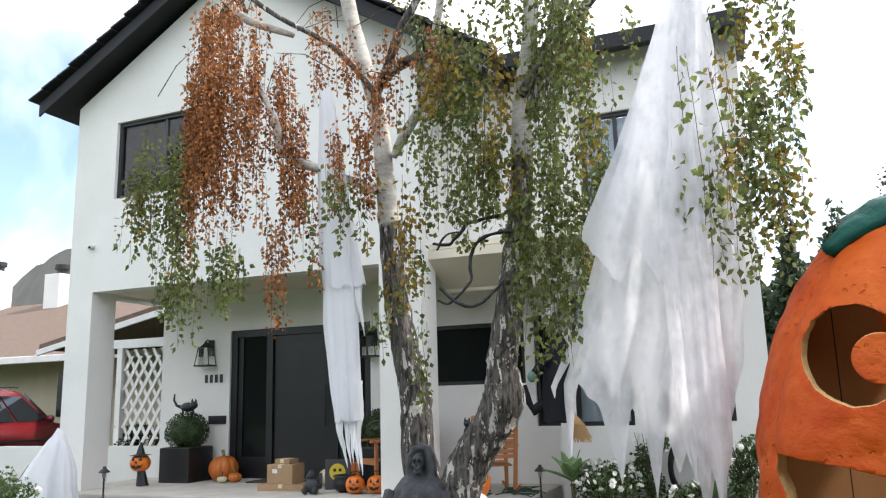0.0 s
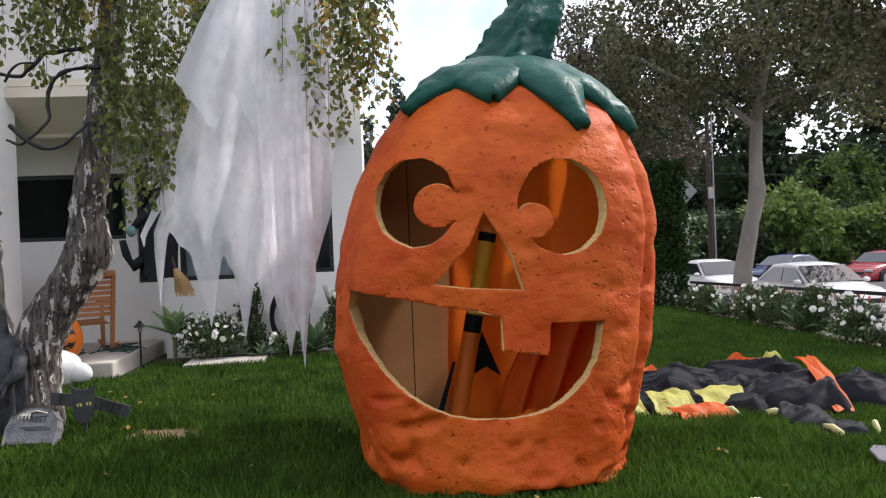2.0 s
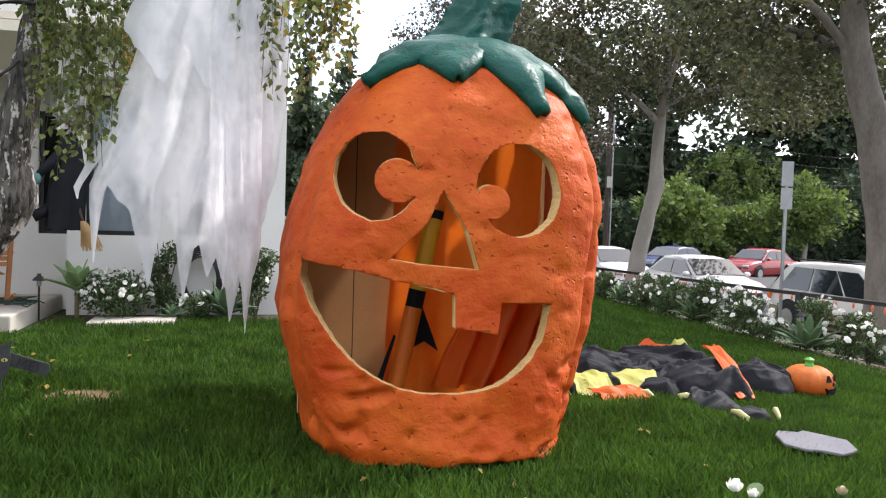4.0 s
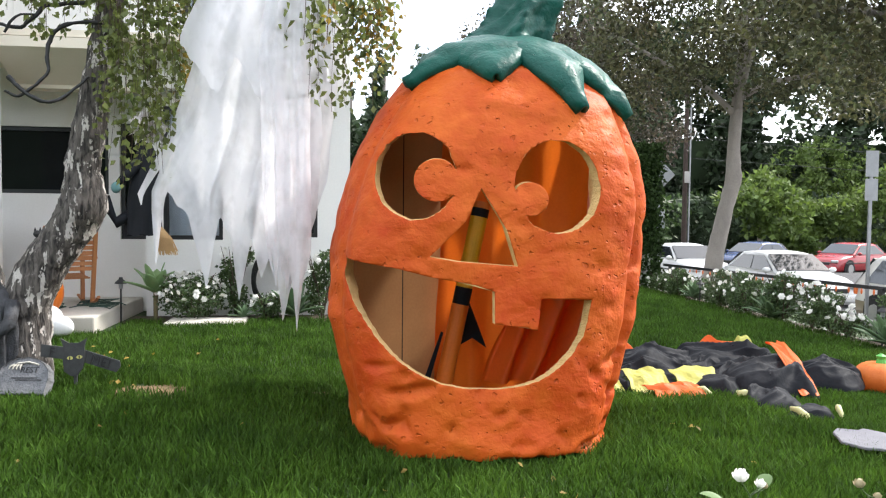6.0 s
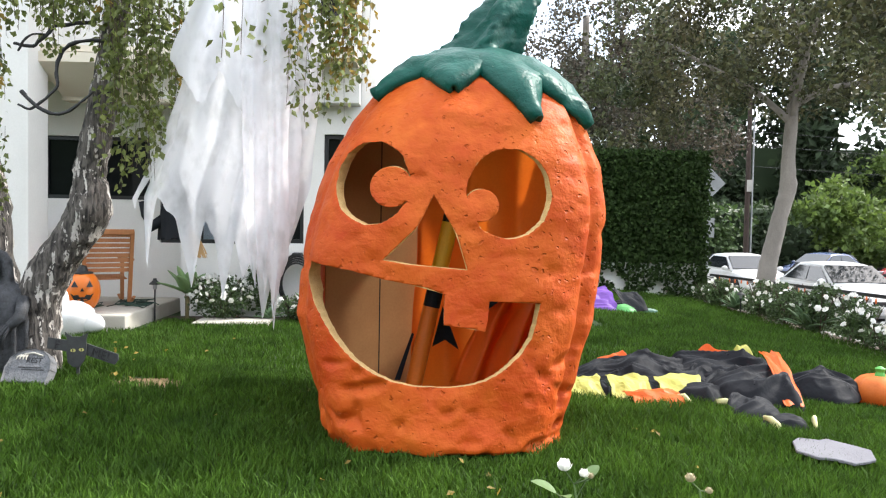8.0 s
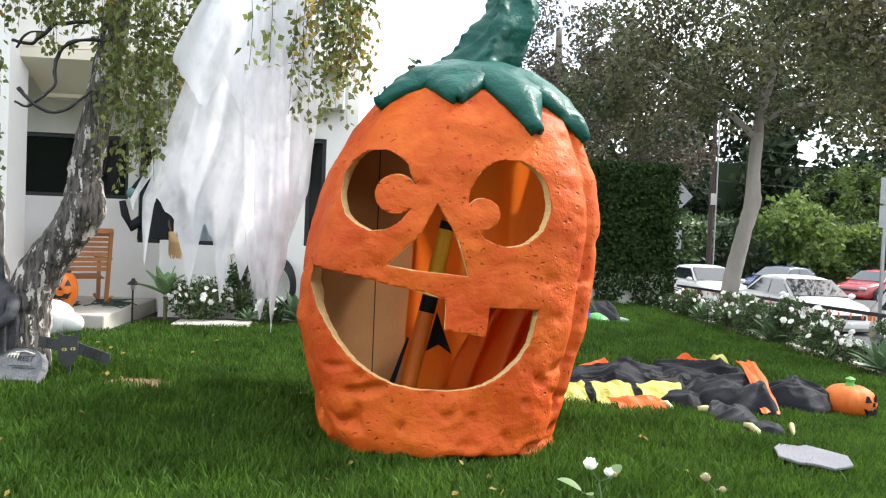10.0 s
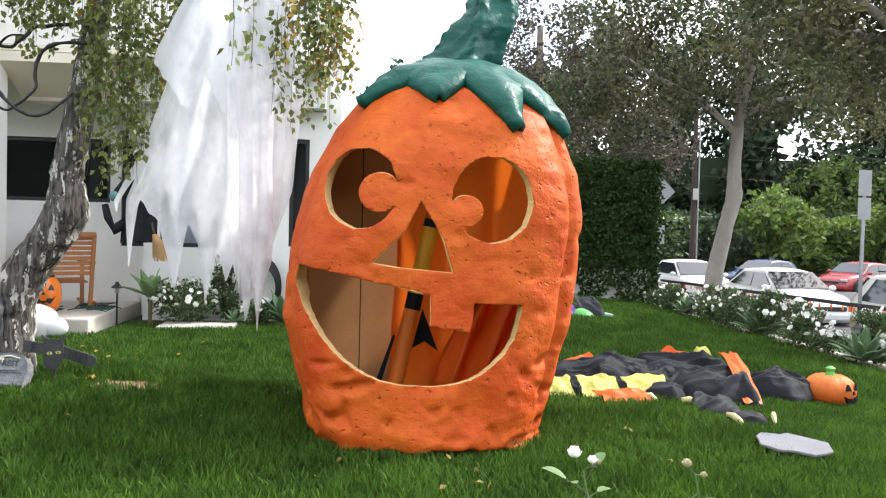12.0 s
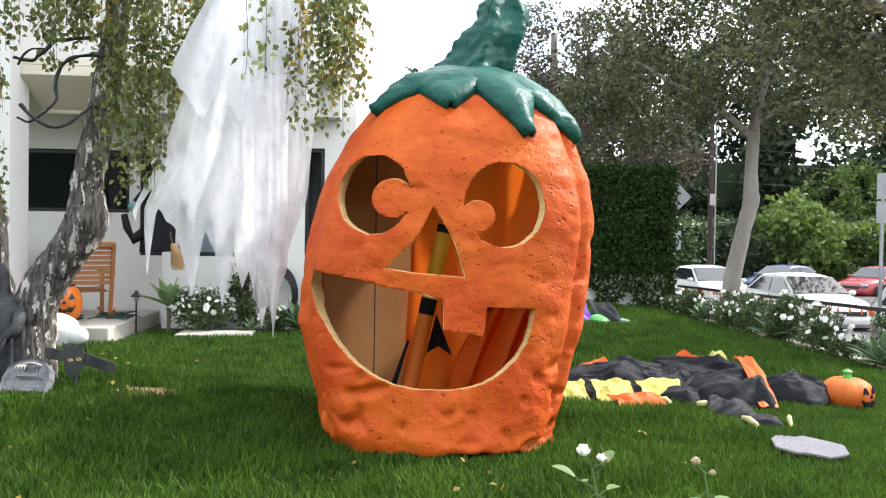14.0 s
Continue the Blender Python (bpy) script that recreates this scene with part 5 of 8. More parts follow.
    for s in (-1, 1):
        a0, a1 = inner[0][0] + 0.12, inner[-1][0] - 0.1
        b0, b1 = inner[1][0] + 0.1, inner[3][0] - 0.02
        cuts = (0.0, 0.34, 0.68, 1.0) if wagon else (0.0, 0.52, 1.0)
        for u, v in zip(cuts, cuts[1:]):
            u, v = u + 0.012, v - 0.012
            bm = bmesh.new()
            zt = inner[1][1]
            yb, yt = 0.805, 0.665
            quad = [(a0 + (a1 - a0) * u, yb, 0.95), (a0 + (a1 - a0) * v, yb, 0.95), (b0 + (b1 - b0) * v, yt, zt), (b0 + (b1 - b0) * u, yt, zt)]
            f1 = [bm.verts.new((px, s * py, pz)) for px, py, pz in quad]
            f2 = [bm.verts.new((px, s * (py - 0.03), pz)) for px, py, pz in quad]
            bm.faces.new(f1)
            bm.faces.new(f2[::-1])
            for k in range(4):
                bm.faces.new((f1[k], f2[k], f2[(k + 1) % 4], f1[(k + 1) % 4]))
            bmesh.ops.recalc_face_normals(bm, faces=bm.faces)
            part("window", bm, GLASS_DARK, c, "dark side window")
    for (x0, z0), (x1, z1), lab in ((top[3], top[4], "windscreen"), (top[0], top[1], "rear window")):
        bm = bmesh.new()
        d = Vector((x1 - x0, 0, z1 - z0))
        n = Vector((-d.z, 0, d.x)).normalized()
        if n.z < 0:
            n = -n
        p, q = Vector((x0, 0, z0)) + d * 0.1, Vector((x0, 0, z0)) + d * 0.9
        w = lambda z: 0.74 - 0.14 * (z - 0.9) / (h - 0.9)
        vs = [bm.verts.new(v + n * o + Vector((0, s * w(v.z), 0))) for o in (0.040, -0.03) for v, s in ((p, -1), (p, 1), (q, 1), (q, -1))]
        for f in ((0, 1, 2, 3), (7, 6, 5, 4), (0, 4, 5, 1), (1, 5, 6, 2), (2, 6, 7, 3), (3, 7, 4, 0)):
            bm.faces.new([vs[k] for k in f])
        bmesh.ops.recalc_face_normals(bm, faces=bm.faces)
        part("window", bm, GLASS_DARK, c, lab + " of dark glass")
    for wx in (-half + 0.85, half - 0.85):
        for s in (-1, 1):
            wheel = part("wheel", lathe([(0.31, -0.1), (0.325, -0.07), (0.325, 0.07), (0.31, 0.1)], 20), TYRE, c)
            wheel.matrix_local = pose(wx, s * 0.785, 0.325, 90, 0, 0)
            part("rim", lathe([(0.2, -0.112), (0.21, 0.0), (0.2, 0.112)], 12), RIM, wheel, "alloy rim")
    for s in (-1, 1):
        part("headlight", box((half - 0.16, s * 0.6 - 0.14, 0.60), (half + 0.005, s * 0.6 + 0.14, 0.72), 0.03), RIM, c, "clear headlight")
        part("tail_light", box((-half - 0.005, s * 0.66 - 0.1, 0.66), (-half + 0.1, s * 0.66 + 0.1, 0.84), 0.02), ORANGE_GLASS, c, "red tail light")
    if wagon:
        for s in (-1, 1):
            part("roof_rail", box((-1.7, s * 0.55 - 0.015, h + 0.02), (0.3, s * 0.55 + 0.015, h + 0.05), 0.01), DARK_METAL, c, "black roof rail")
    return c


def paint(name, colour):
    return mat(name, colour, 0.22, vary=0.06, spec=0.6)


WHITE_PAINT = paint("white_car_paint", (0.62, 0.62, 0.61))
car(11.85, 25.5, -0.95, -90, WHITE_PAINT, "white saloon car parked at the kerb beside the hedge")
car(11.85, 19.45, -0.93, -90, WHITE_PAINT, "white saloon car with bright windscreen parked behind the fence")
car(11.85, 13.05, -0.90, -90, paint("off_white_car_paint", (0.58, 0.57, 0.54)), "white estate car with gold lower body and roof rails", True, 4.7, paint("gold_brown_paint", (0.23, 0.19, 0.13)))
car(19.3, 34.0, -1.15, 205, paint("blue_car_paint", (0.03, 0.05, 0.12)), "dark blue coupe across the street")
car(22.7, 32.0, -1.10, 205, paint("red_car_paint", (0.28, 0.02, 0.025)), "dark red saloon car across the street")
car(12.4, 36.5, -1.10, -90, paint("navy_car_paint", (0.03, 0.04, 0.07)), "dark saloon car far down the street", True)


# ---- bed plants ----
def rose_bush(x, y, r, h, blooms, name="rose_bush", label="bushy rose with many white blooms", group="white roses", bloom=1.0):
    b = thing(name, x, y, ground_z(x, y), label, "rose bush", rnd.uniform(0, 360), group=group)
    bm = bmesh.new()
    for _ in range(7):
        a = rnd.uniform(0, 6.28)
        add_tube(bm, [(0, 0, -0.02), (0.3 * r * math.cos(a), 0.3 * r * math.sin(a), h * 0.5), (0.8 * r * math.cos(a), 0.8 * r * math.sin(a), h)], [0.012, 0.008, 0.003], 5)
    tagged(part("stem", bm, TWIG, b), kind="stuff")
    blobs = [(0, 0, h * 0.52, r, r, h * 0.52)]
    if h > 1.8 * r:
        blobs = [(rnd.uniform(-0.5, 0.5) * r, rnd.uniform(-0.3, 0.3) * r, h * (0.2 + 0.17 * k), r * rnd.uniform(0.45, 0.8), r * 0.6, h * 0.14) for k in range(5)]
    tagged(leaf_cloud("leaves", blobs, int(1600 * r * h / 0.25), 0.05, ROSE_LEAF, b, 0.3), kind="stuff")
    me = bpy.data.meshes.new("bloom")
    bm = bmesh.new()
    for ring, (n, rr, zz, tilt) in enumerate(((6, 0.042, 0.0, 0.35), (5, 0.028, 0.014, 0.7), (3, 0.014, 0.022, 1.1))):
        for k in range(n):
            a = 2 * math.pi * (k + 0.4 * ring) / n
            d, s = Vector((math.cos(a) * math.cos(tilt), math.sin(a) * math.cos(tilt), math.sin(tilt))), Vector((-math.sin(a), math.cos(a), 0))
            p = Vector((0, 0, zz))
            v = [bm.verts.new(q) for q in (p, p + d * rr * 0.7 + s * rr * 0.6, p + d * rr * 1.25, p + d * rr * 0.7 - s * rr * 0.6)]
            bm.faces.new(v)
    bm.to_mesh(me)
    bm.free()
    for _ in range(blooms):
        d = rand_dir()
        d = Vector((d.x, d.y, abs(d.z)))
        o = link("bloom", me, PETAL, b, "white bloom")
        o.matrix_local = Matrix.Translation((d.x * r * 0.98, d.y * r * 0.98, h * 0.5 + d.z * h * 0.56)) @ rand_dir().to_track_quat("Z", "Y").to_matrix().to_4x4() @ Matrix.Scale(bloom * rnd.uniform(0.7, 1.25), 4)
    return b


def agave(x, y, r, n, name="agave", label="green agave rosette growing in the flower bed", group="agaves", material=None, up=0.5, low=15, wide=0.13):
    a = thing(name, x, y, ground_z(x, y), label, "agave", rnd.uniform(0, 360), group=group)
    for k in range(n):
        t = k / n
        ang, tilt = k * 2.4, radians(low + (80 - low) * t)
        d, s = Vector((math.cos(ang) * math.cos(tilt), math.sin(ang) * math.cos(tilt), math.sin(tilt))), Vector((-math.sin(ang), math.cos(ang), 0))
        ln = r * rnd.uniform(0.85, 1.1)
        bm = bmesh.new()
        rows = []
        for i in range(7):
            u = i / 6
            w = r * wide * math.sin(math.pi * (0.18 + 0.82 * u)) ** 0.8 if i < 6 else 0.002
            c = d * ln * u + Vector((0, 0, up * 0.1 - 0.10 * ln * u * u))
            rows.append([bm.verts.new(c + s * w * q + Vector((0, 0, 0.35 * w * abs(q)))) for q in (-1, 0, 1)])
        for p, q in zip(rows, rows[1:]):
            for i in range(2):
                bm.faces.new((p[i], p[i + 1], q[i + 1], q[i]))
        thick(part("leaf", bm, material or AGAVE, a, smooth=True), 0.012)
    return a


for k in range(24):
    y = 4.4 + 0.54 * k
    rose_bush(7.22 + rnd.uniform(-0.22, 0.28), y + rnd.uniform(-0.15, 0.15), rnd.uniform(0.28, 0.44), rnd.uniform(0.32, 0.80), rnd.randint(9, 18))
for y, r in ((6.3, 0.5), (8.95, 0.55), (11.7, 0.55), (14.6, 0.45)):
    agave(7.05 + rnd.uniform(-0.05, 0.05), y, r, 18)
verts, faces = [], []
for _ in range(300):
    px, py = rnd.uniform(7.05, 7.8), rnd.uniform(3.5, 17.0)
    leaf_shape(verts, faces, Vector((px, py, ground_z(px, py) + 0.035)), (rand_dir() + Vector((0, 0, 0.2))).normalized(), Vector((0, 0, 1)), rnd.uniform(0.03, 0.06), rnd.uniform(0.03, 0.05))
tagged(pydata("fallen_petals", verts, faces, PETAL), "fallen white rose petals on the mulch", "petals", "", "stuff")


def path_light(x, y, h, lean=0.0):
    p = thing("path_light", x, y, ground_z(x, y), "small dark bronze garden path light on a stake", "garden light", group="garden path lights")
    part("stake", tube([(0, 0, -0.05), (lean, 0, h)], 0.012, 8), DARK_METAL, p)
    part("cap", lathe([(0.075, h - 0.01), (0.07, h + 0.005), (0.025, h + 0.045), (0.02, h + 0.07)], 14, (lean, 0, 0)), DARK_METAL, p)
    part("lens", lathe([(0.025, h - 0.075), (0.028, h - 0.01)], 12, (lean, 0, 0)), GALV, p, "frosted lens")
    return p


for x, y, h in ((6.9, 14.05, 0.40), (6.98, 11.75, 0.45), (6.95, 9.0, 0.5), (6.95, 7.2, 0.5), (-2.72, 9.85, 0.50), (-8.4, 8.3, 0.58)):
    path_light(x, y, h)

# ---- windows, door and fittings of the house ----
def pane_material():
    m = mat("window_glass", (0.010, 0.012, 0.013), 0.04, vary=0.2, spec=0.25)
    return m


PANE = pane_material()
BLIND = mat("grey_blue_blind", (0.50, 0.58, 0.66), 0.8, colour2=(0.40, 0.48, 0.57), scale=3, stretch=(0.6, 0.6, 4), bump=0.2)


def window(name, x0, x1, z0, z1, y, label, blind=None, bars=(), frame_w=0.055):
    """A framed window in a wall opening: frame parts, panes and, where seen, a blind behind."""
    w = tagged(new(name), label, "window", "", "structure")
    w.location = (x0, y, z0)
    W_, H_ = x1 - x0, z1 - z0
    fr = bmesh.new()
    for lo, hi in (((0, 0, 0), (W_, 0.09, frame_w)), ((0, 0, H_ - frame_w), (W_, 0.09, H_)), ((0, 0, frame_w), (frame_w, 0.09, H_ - frame_w)), ((W_ - frame_w, 0, frame_w), (W_, 0.09, H_ - frame_w))):
        add_box(fr, lo, hi)
    part("window_frame", fr, BLACK_FRAME, w, "black metal frame")
    cuts = [0.0, *bars, 1.0]
    for u, v in zip(cuts, cuts[1:]):
        part("pane", box((frame_w + (W_ - 2 * frame_w) * u, 0.045, frame_w), (frame_w + (W_ - 2 * frame_w) * v, 0.05, H_ - frame_w)), PANE if not blind else SKY_PANE_CLEAR, w).visible_shadow = not blind
    for u in bars:
        part("mullion", box((frame_w + (W_ - 2 * frame_w) * u - 0.025, 0.02, frame_w), (frame_w + (W_ - 2 * frame_w) * u + 0.025, 0.08, H_ - frame_w)), BLACK_FRAME, w)
    if blind:
        part("blind", folds(frame_w, W_ - frame_w, 0.10, frame_w, H_ - frame_w, 0.008, 7), blind, w, "pale blue-grey fabric blind", smooth=True)
    return w


def clear_glass():
    m = bpy.data.materials.new("clear_glass")
    m.use_nodes = True
    nodes, links = m.node_tree.nodes, m.node_tree.links
    gl, tr, mx, fr = nodes.new("ShaderNodeBsdfGlossy"), nodes.new("ShaderNodeBsdfTransparent"), nodes.new("ShaderNodeMixShader"), nodes.new("ShaderNodeFresnel")
    gl.inputs["Roughness"].default_value = 0.02
    fr.inputs["IOR"].default_value = 1.5
    links.new(fr.outputs["Fac"], mx.inputs["Fac"])
    links.new(tr.outputs["BSDF"], mx.inputs[1])
    links.new(gl.outputs["BSDF"], mx.inputs[2])
    links.new(mx.outputs["Shader"], nodes["Material Output"].inputs["Surface"])
    return m


SKY_PANE_CLEAR = clear_glass()
window("window_1", *UPWIN, YF + 0.06, "black sliding upstairs window with pale curtain", BLIND, (0.45,))
window("window_2", *KWIN, YD + 0.05, "dark wide window with black frame on the porch")
window("window_3", *NWIN, YD + 0.05, "narrow dark window with black frame")
window("window_4", *WINGW[0], YR + 0.05, "black framed window with a pale blue blind drawn", BLIND)
window("window_5", *WINGW[1], YR + 0.05, "narrow dark window with black frame")
window("window_6", *WINGW[2], YR + 0.05, "narrow dark window with black frame")
window("window_7", *UPW[0], YF + 0.96, "upstairs window with pale blind", BLIND, (0.5,))
window("window_8", *UPW[1], YF + 0.96, "narrow dark upstairs window")

door = tagged(new("door_1"), "wide black front door with glazed side panels", "door", "", "structure")
door.location = (DOOR[0], YD + 0.04, DOOR[2])
DW, DH = DOOR[1] - DOOR[0], DOOR[3] - DOOR[2]
fr = bmesh.new()
for lo, hi in (((0, 0, 0), (0.12, 0.14, DH)), ((DW - 0.12, 0, 0), (DW, 0.14, DH)), ((0.12, 0, DH - 0.12), (DW - 0.12, 0.14, DH)), ((0.72, 0.005, 0), (0.84, 0.14, DH - 0.12)), ((1.98, 0.005, 0), (2.10, 0.14, DH - 0.12))):
    add_box(fr, lo, hi)
part("door_frame", fr, BLACK_WOOD, door, "black painted frame")
leaf = part("door_leaf", box((0.845, 0.05, 0.01), (1.975, 0.1, DH - 0.125), 0.004), BLACK_WOOD, door, "flush black door leaf")
part("door_handle", tube([(1.86, 0.02, 0.85), (1.86, 0.0, 0.9), (1.86, 0.0, 1.45), (1.86, 0.02, 1.5)], 0.012, 8), DARK_METAL, leaf, "dark bar handle")
for a, b in ((0.12, 0.72), (2.10, DW - 0.12)):
    sl = part("side_panel", box((a + 0.001, 0.06, 0.0), (b - 0.001, 0.1, 0.35)), BLACK_WOOD, door)
    part("rail", box((a + 0.001, 0.04, 0.35), (a + 0.10, 0.1, DH - 0.12)), BLACK_WOOD, door)
    part("pane", box((a + 0.10, 0.07, 0.35), (b - 0.001, 0.078, DH - 0.121)), PANE, door, "dark glass side light")


def wall_lantern(x, z):
    w = thing("wall_lantern", x, YD, z, "black metal wall lantern with clear glass", "wall lamp", group="porch lanterns")
    part("plate", box((-0.06, -0.025, 0.18), (0.06, 0.0, 0.46), 0.005), DARK_METAL, w)
    part("arm", tube([(0, -0.02, 0.42), (0, -0.12, 0.46), (0, -0.16, 0.42)], 0.012, 8), DARK_METAL, w)
    cage = bmesh.new()
    for sx in (-1, 1):
        for sy in (-1, 1):
            add_tube(cage, [(sx * 0.15, -0.16 + sy * 0.10, 0.02), (sx * 0.10, -0.16 + sy * 0.07, 0.33)], 0.009, 6)
    add_box(cage, (-0.16, -0.27, 0.0), (0.16, -0.05, 0.025))
    part("cage", cage, DARK_METAL, w)
    part("roof", lathe([(0.15, 0.33), (0.05, 0.39), (0.02, 0.43)], 4, (0, -0.16, 0)), DARK_METAL, w)
    part("glass", box((-0.10, -0.23, 0.03), (0.10, -0.09, 0.32)), SKY_PANE_CLEAR, w, "clear lantern glass").visible_shadow = False
    part("candle_sleeve", tube([(0, -0.16, 0.03), (0, -0.16, 0.16)], 0.02, 10), PETAL, w, "pale candle sleeve")
    return w


wall_lantern(-8.87, 2.08)
wall_lantern(-5.68, 2.10)
number = thing("house_number_plate", -8.80, YD, 1.80, "row of four small dark metal characters on the wall", "house number")
for k in range(4):
    part("bar", box((-0.19 + 0.105 * k, -0.012, 0), (-0.13 + 0.105 * k, 0.0, 0.14), 0.003), DARK_METAL, number)
slot = thing("mail_slot", -8.68, YD, 1.10, "flat dark metal mail slot on the wall", "mail slot")
part("plate", box((-0.2, -0.03, 0), (0.16, 0.0, 0.14), 0.006), DARK_METAL, slot)
part("flap", box((-0.15, -0.038, 0.04), (0.11, -0.03, 0.11), 0.003), BLACK_FRAME, slot)
scam = thing("security_camera", -9.79, YF, 3.98, "small white dome security camera on the wall", "camera")
part("base", lathe([(0.05, 0.0), (0.05, 0.03)], 14), PETAL, scam).matrix_local = pose(0, 0, 0, 90, 0, 0)
part("dome", ball((0, -0.05, -0.01), (0.045, 0.045, 0.045)), PETAL, scam, smooth=True)
part("lens", ball((0.02, -0.085, -0.015), (0.022, 0.018, 0.022)), BLACK_FRAME, scam, "black lens", smooth=True)
vent = thing("gable_vent", -7.15, YF, 7.45, "round dark gable vent", "vent")
part("rim", lathe([(0.24, -0.03), (0.26, 0.0), (0.20, 0.005), (0.19, -0.02)], 24), BLACK_FRAME, vent).matrix_local = pose(0, -0.01, 0, 90, 0, 0)
for k in range(5):
    part("slat", box((-0.17, -0.035, -0.15 + 0.065 * k), (0.17, -0.012, -0.12 + 0.065 * k)), BLACK_FRAME, vent)

# roof edge tiles, one by one along the verge and in courses
tile_mesh = bpy.data.meshes.new("roof_tile")
bm = box((-0.17, -0.20, 0.0), (0.17, 0.20, 0.035), 0.01)
bm.to_mesh(tile_mesh)
bm.free()
for name, xa, za, xb, zb in (("roof_left", -10.77, EAVE_Z, RIDGE_X, RIDGE_Z), ("roof_right", -2.90, 5.83, RIDGE_X, RIDGE_Z)):
    parent = bpy.data.objects[name]
    ang = math.degrees(math.atan2(zb - za, abs(xb - xa)))
    n = int(math.hypot(xb - xa, zb - za) / 0.30)
    for j in range(4):
        for k in range(n):
            t = (k + 0.3) / n
            o = link("roof_tile", tile_mesh, ROOF_TILE, parent)
            o.matrix_local = pose(xa + (xb - xa) * t, 8.86 + 0.38 * j + rnd.uniform(-0.012, 0.012), za + (zb - za) * t + 0.03, 0, (-ang if xb > xa else ang) + (5 if xb > xa else -5), 0)
for side, xa, za in ((-1, -10.72, EAVE_Z), (1, -2.95, 5.85)):
    bm = bmesh.new()
    p, q = Vector((xa, 8.77, za - 0.02)), Vector((RIDGE_X, 8.77, RIDGE_Z - 0.02))
    vs = [bm.verts.new(v + Vector((0, dy, dz))) for v in (p, q) for dy, dz in ((0, 0), (0, -0.22), (0.03, -0.22), (0.03, 0))]
    for f in ((0, 1, 5, 4), (1, 2, 6, 5), (2, 3, 7, 6), (3, 0, 4, 7), (0, 3, 2, 1), (4, 5, 6, 7)):
        bm.faces.new([vs[i] for i in f])
    bmesh.ops.recalc_face_normals(bm, faces=bm.faces)
    structure("fascia", bm, ROOF_BLACK, "black painted barge board", "trim")

# left side: low wall, lattice, neighbour
structure("low_wall", box((-14.0, YD, 0.0), (-9.95, YD + 0.2, 0.73)), STUCCO, "low white stucco garden wall", "wall")
WHITE_WOOD = mat("white_painted_wood", (0.76, 0.75, 0.73), 0.6, vary=0.12, scale=5)
lattice = thing("lattice_screen", -11.15, YD + 0.3, 0.7, "white diagonal wooden lattice screen", "lattice")
part("post", box((-0.12, -0.05, -0.5), (0.0, 0.06, 1.9)), WHITE_WOOD, lattice)
part("post", box((-0.42, -0.05, -0.5), (-0.30, 0.06, 1.9)), WHITE_WOOD, lattice)
part("rail", box((-0.4, -0.06, 1.82), (1.30, 0.07, 1.98)), WHITE_WOOD, lattice)
for d in (1, -1):
    for k in range(-7, 9):
        x0 = k * 0.215
        lo, hi = max(0.0, x0), min(1.22, x0 + 1.1)
        if hi - lo < 0.08:
            continue
        z = lambda x: (x - x0) * 1.62 if d > 0 else 1.80 - (x - x0) * 1.62
        bm = slab([(lo, z(lo)), (lo + 0.075, z(lo)), (hi, z(hi - 0.075)), (hi - 0.075, z(hi - 0.075))], 0.0 if d > 0 else 0.012, 0.010 if d > 0 else 0.022, Matrix(((1, 0, 0, 0), (0, 0, 1, 0), (0, 1, 0, 0), (0, 0, 0, 1))))
        part("slat", bm, WHITE_WOOD, lattice)
pergola = thing("side_roof", -12.0, 12.4, 2.6, "low brown shingled roof with white barge board", "roof")
BROWN_ROOF = mat("brown_shingle", (0.17, 0.115, 0.085), 0.9, vary=0.35, scale=8, bump=0.4, stretch=(1, 1, 4))
for name, dx0, dx1, z0, z1, m in (("slope", -2.2, 2.2, 0.1, 0.98, BROWN_ROOF), ("barge_board", -2.2, 2.2, -0.02, 0.86, WHITE_WOOD)):
    y0, y1 = (-0.35, 3.0) if name == "slope" else (-0.42, -0.36)
    bm = slab([(dx0, z0 - 0.04), (dx1, z1 - 0.04), (dx1, z1 + 0.08), (dx0, z0 + 0.08)], y0, y1, Matrix(((1, 0, 0, 0), (0, 0, 1, 0), (0, 1, 0, 0), (0, 0, 0, 1))))
    part(name, bm, m, pergola)
neighbour = thing("neighbour_house", -19.0, 16.0, 0.0, "cream bungalow with brown roof and white chimneys", "house")
CREAM = mat("cream_render", (0.62, 0.55, 0.40), 0.9, vary=0.15, scale=2, bump=0.2)
part("wall", box((-9, 0, 0), (5.5, 6, 2.9)), CREAM, neighbour)
bm = slab([(-1.6, 2.75), (4.5, 5.2), (10.0, 2.9), (10.0, 2.75), (4.5, 5.0), (-1.6, 2.6)], -10, 6.3, Matrix(((0, 0, 1, 0), (1, 0, 0, 0), (0, 1, 0, 0), (0, 0, 0, 1))))
part("roof", bm, BROWN_ROOF, neighbour, "brown shingled roof")
part("gutter", box((-10, -1.72, 2.58), (6.3, -1.6, 2.76), 0.02), WHITE_WOOD, neighbour, "white gutter")
part("window", box((1.0, -0.05, 1.2), (2.6, 0.02, 2.4)), PANE, neighbour, "dark window")
for x, z in ((-7.1, 6.5), (-3.83, 6.1)):
    ch = part("chimney", box((x - 0.36, 3.7, 3.5), (x + 0.36, 4.5, z), 0.02), STUCCO, neighbour, "white chimney with a dark pot")
    part("pot", lathe([(0.2, z), (0.2, z + 0.15), (0.28, z + 0.2), (0.28, z + 0.35)], 14, (x + 0.05, 4.1, 0)), DARK_METAL, ch, "dark metal cowl")
suv = car(-16.9, 13.0, 0.0, 96, paint("red_suv_paint", (0.16, 0.012, 0.016)), "dark red off-road car parked by the neighbour", True, 4.6)
suv.scale = (1.05, 1.08, 1.22)
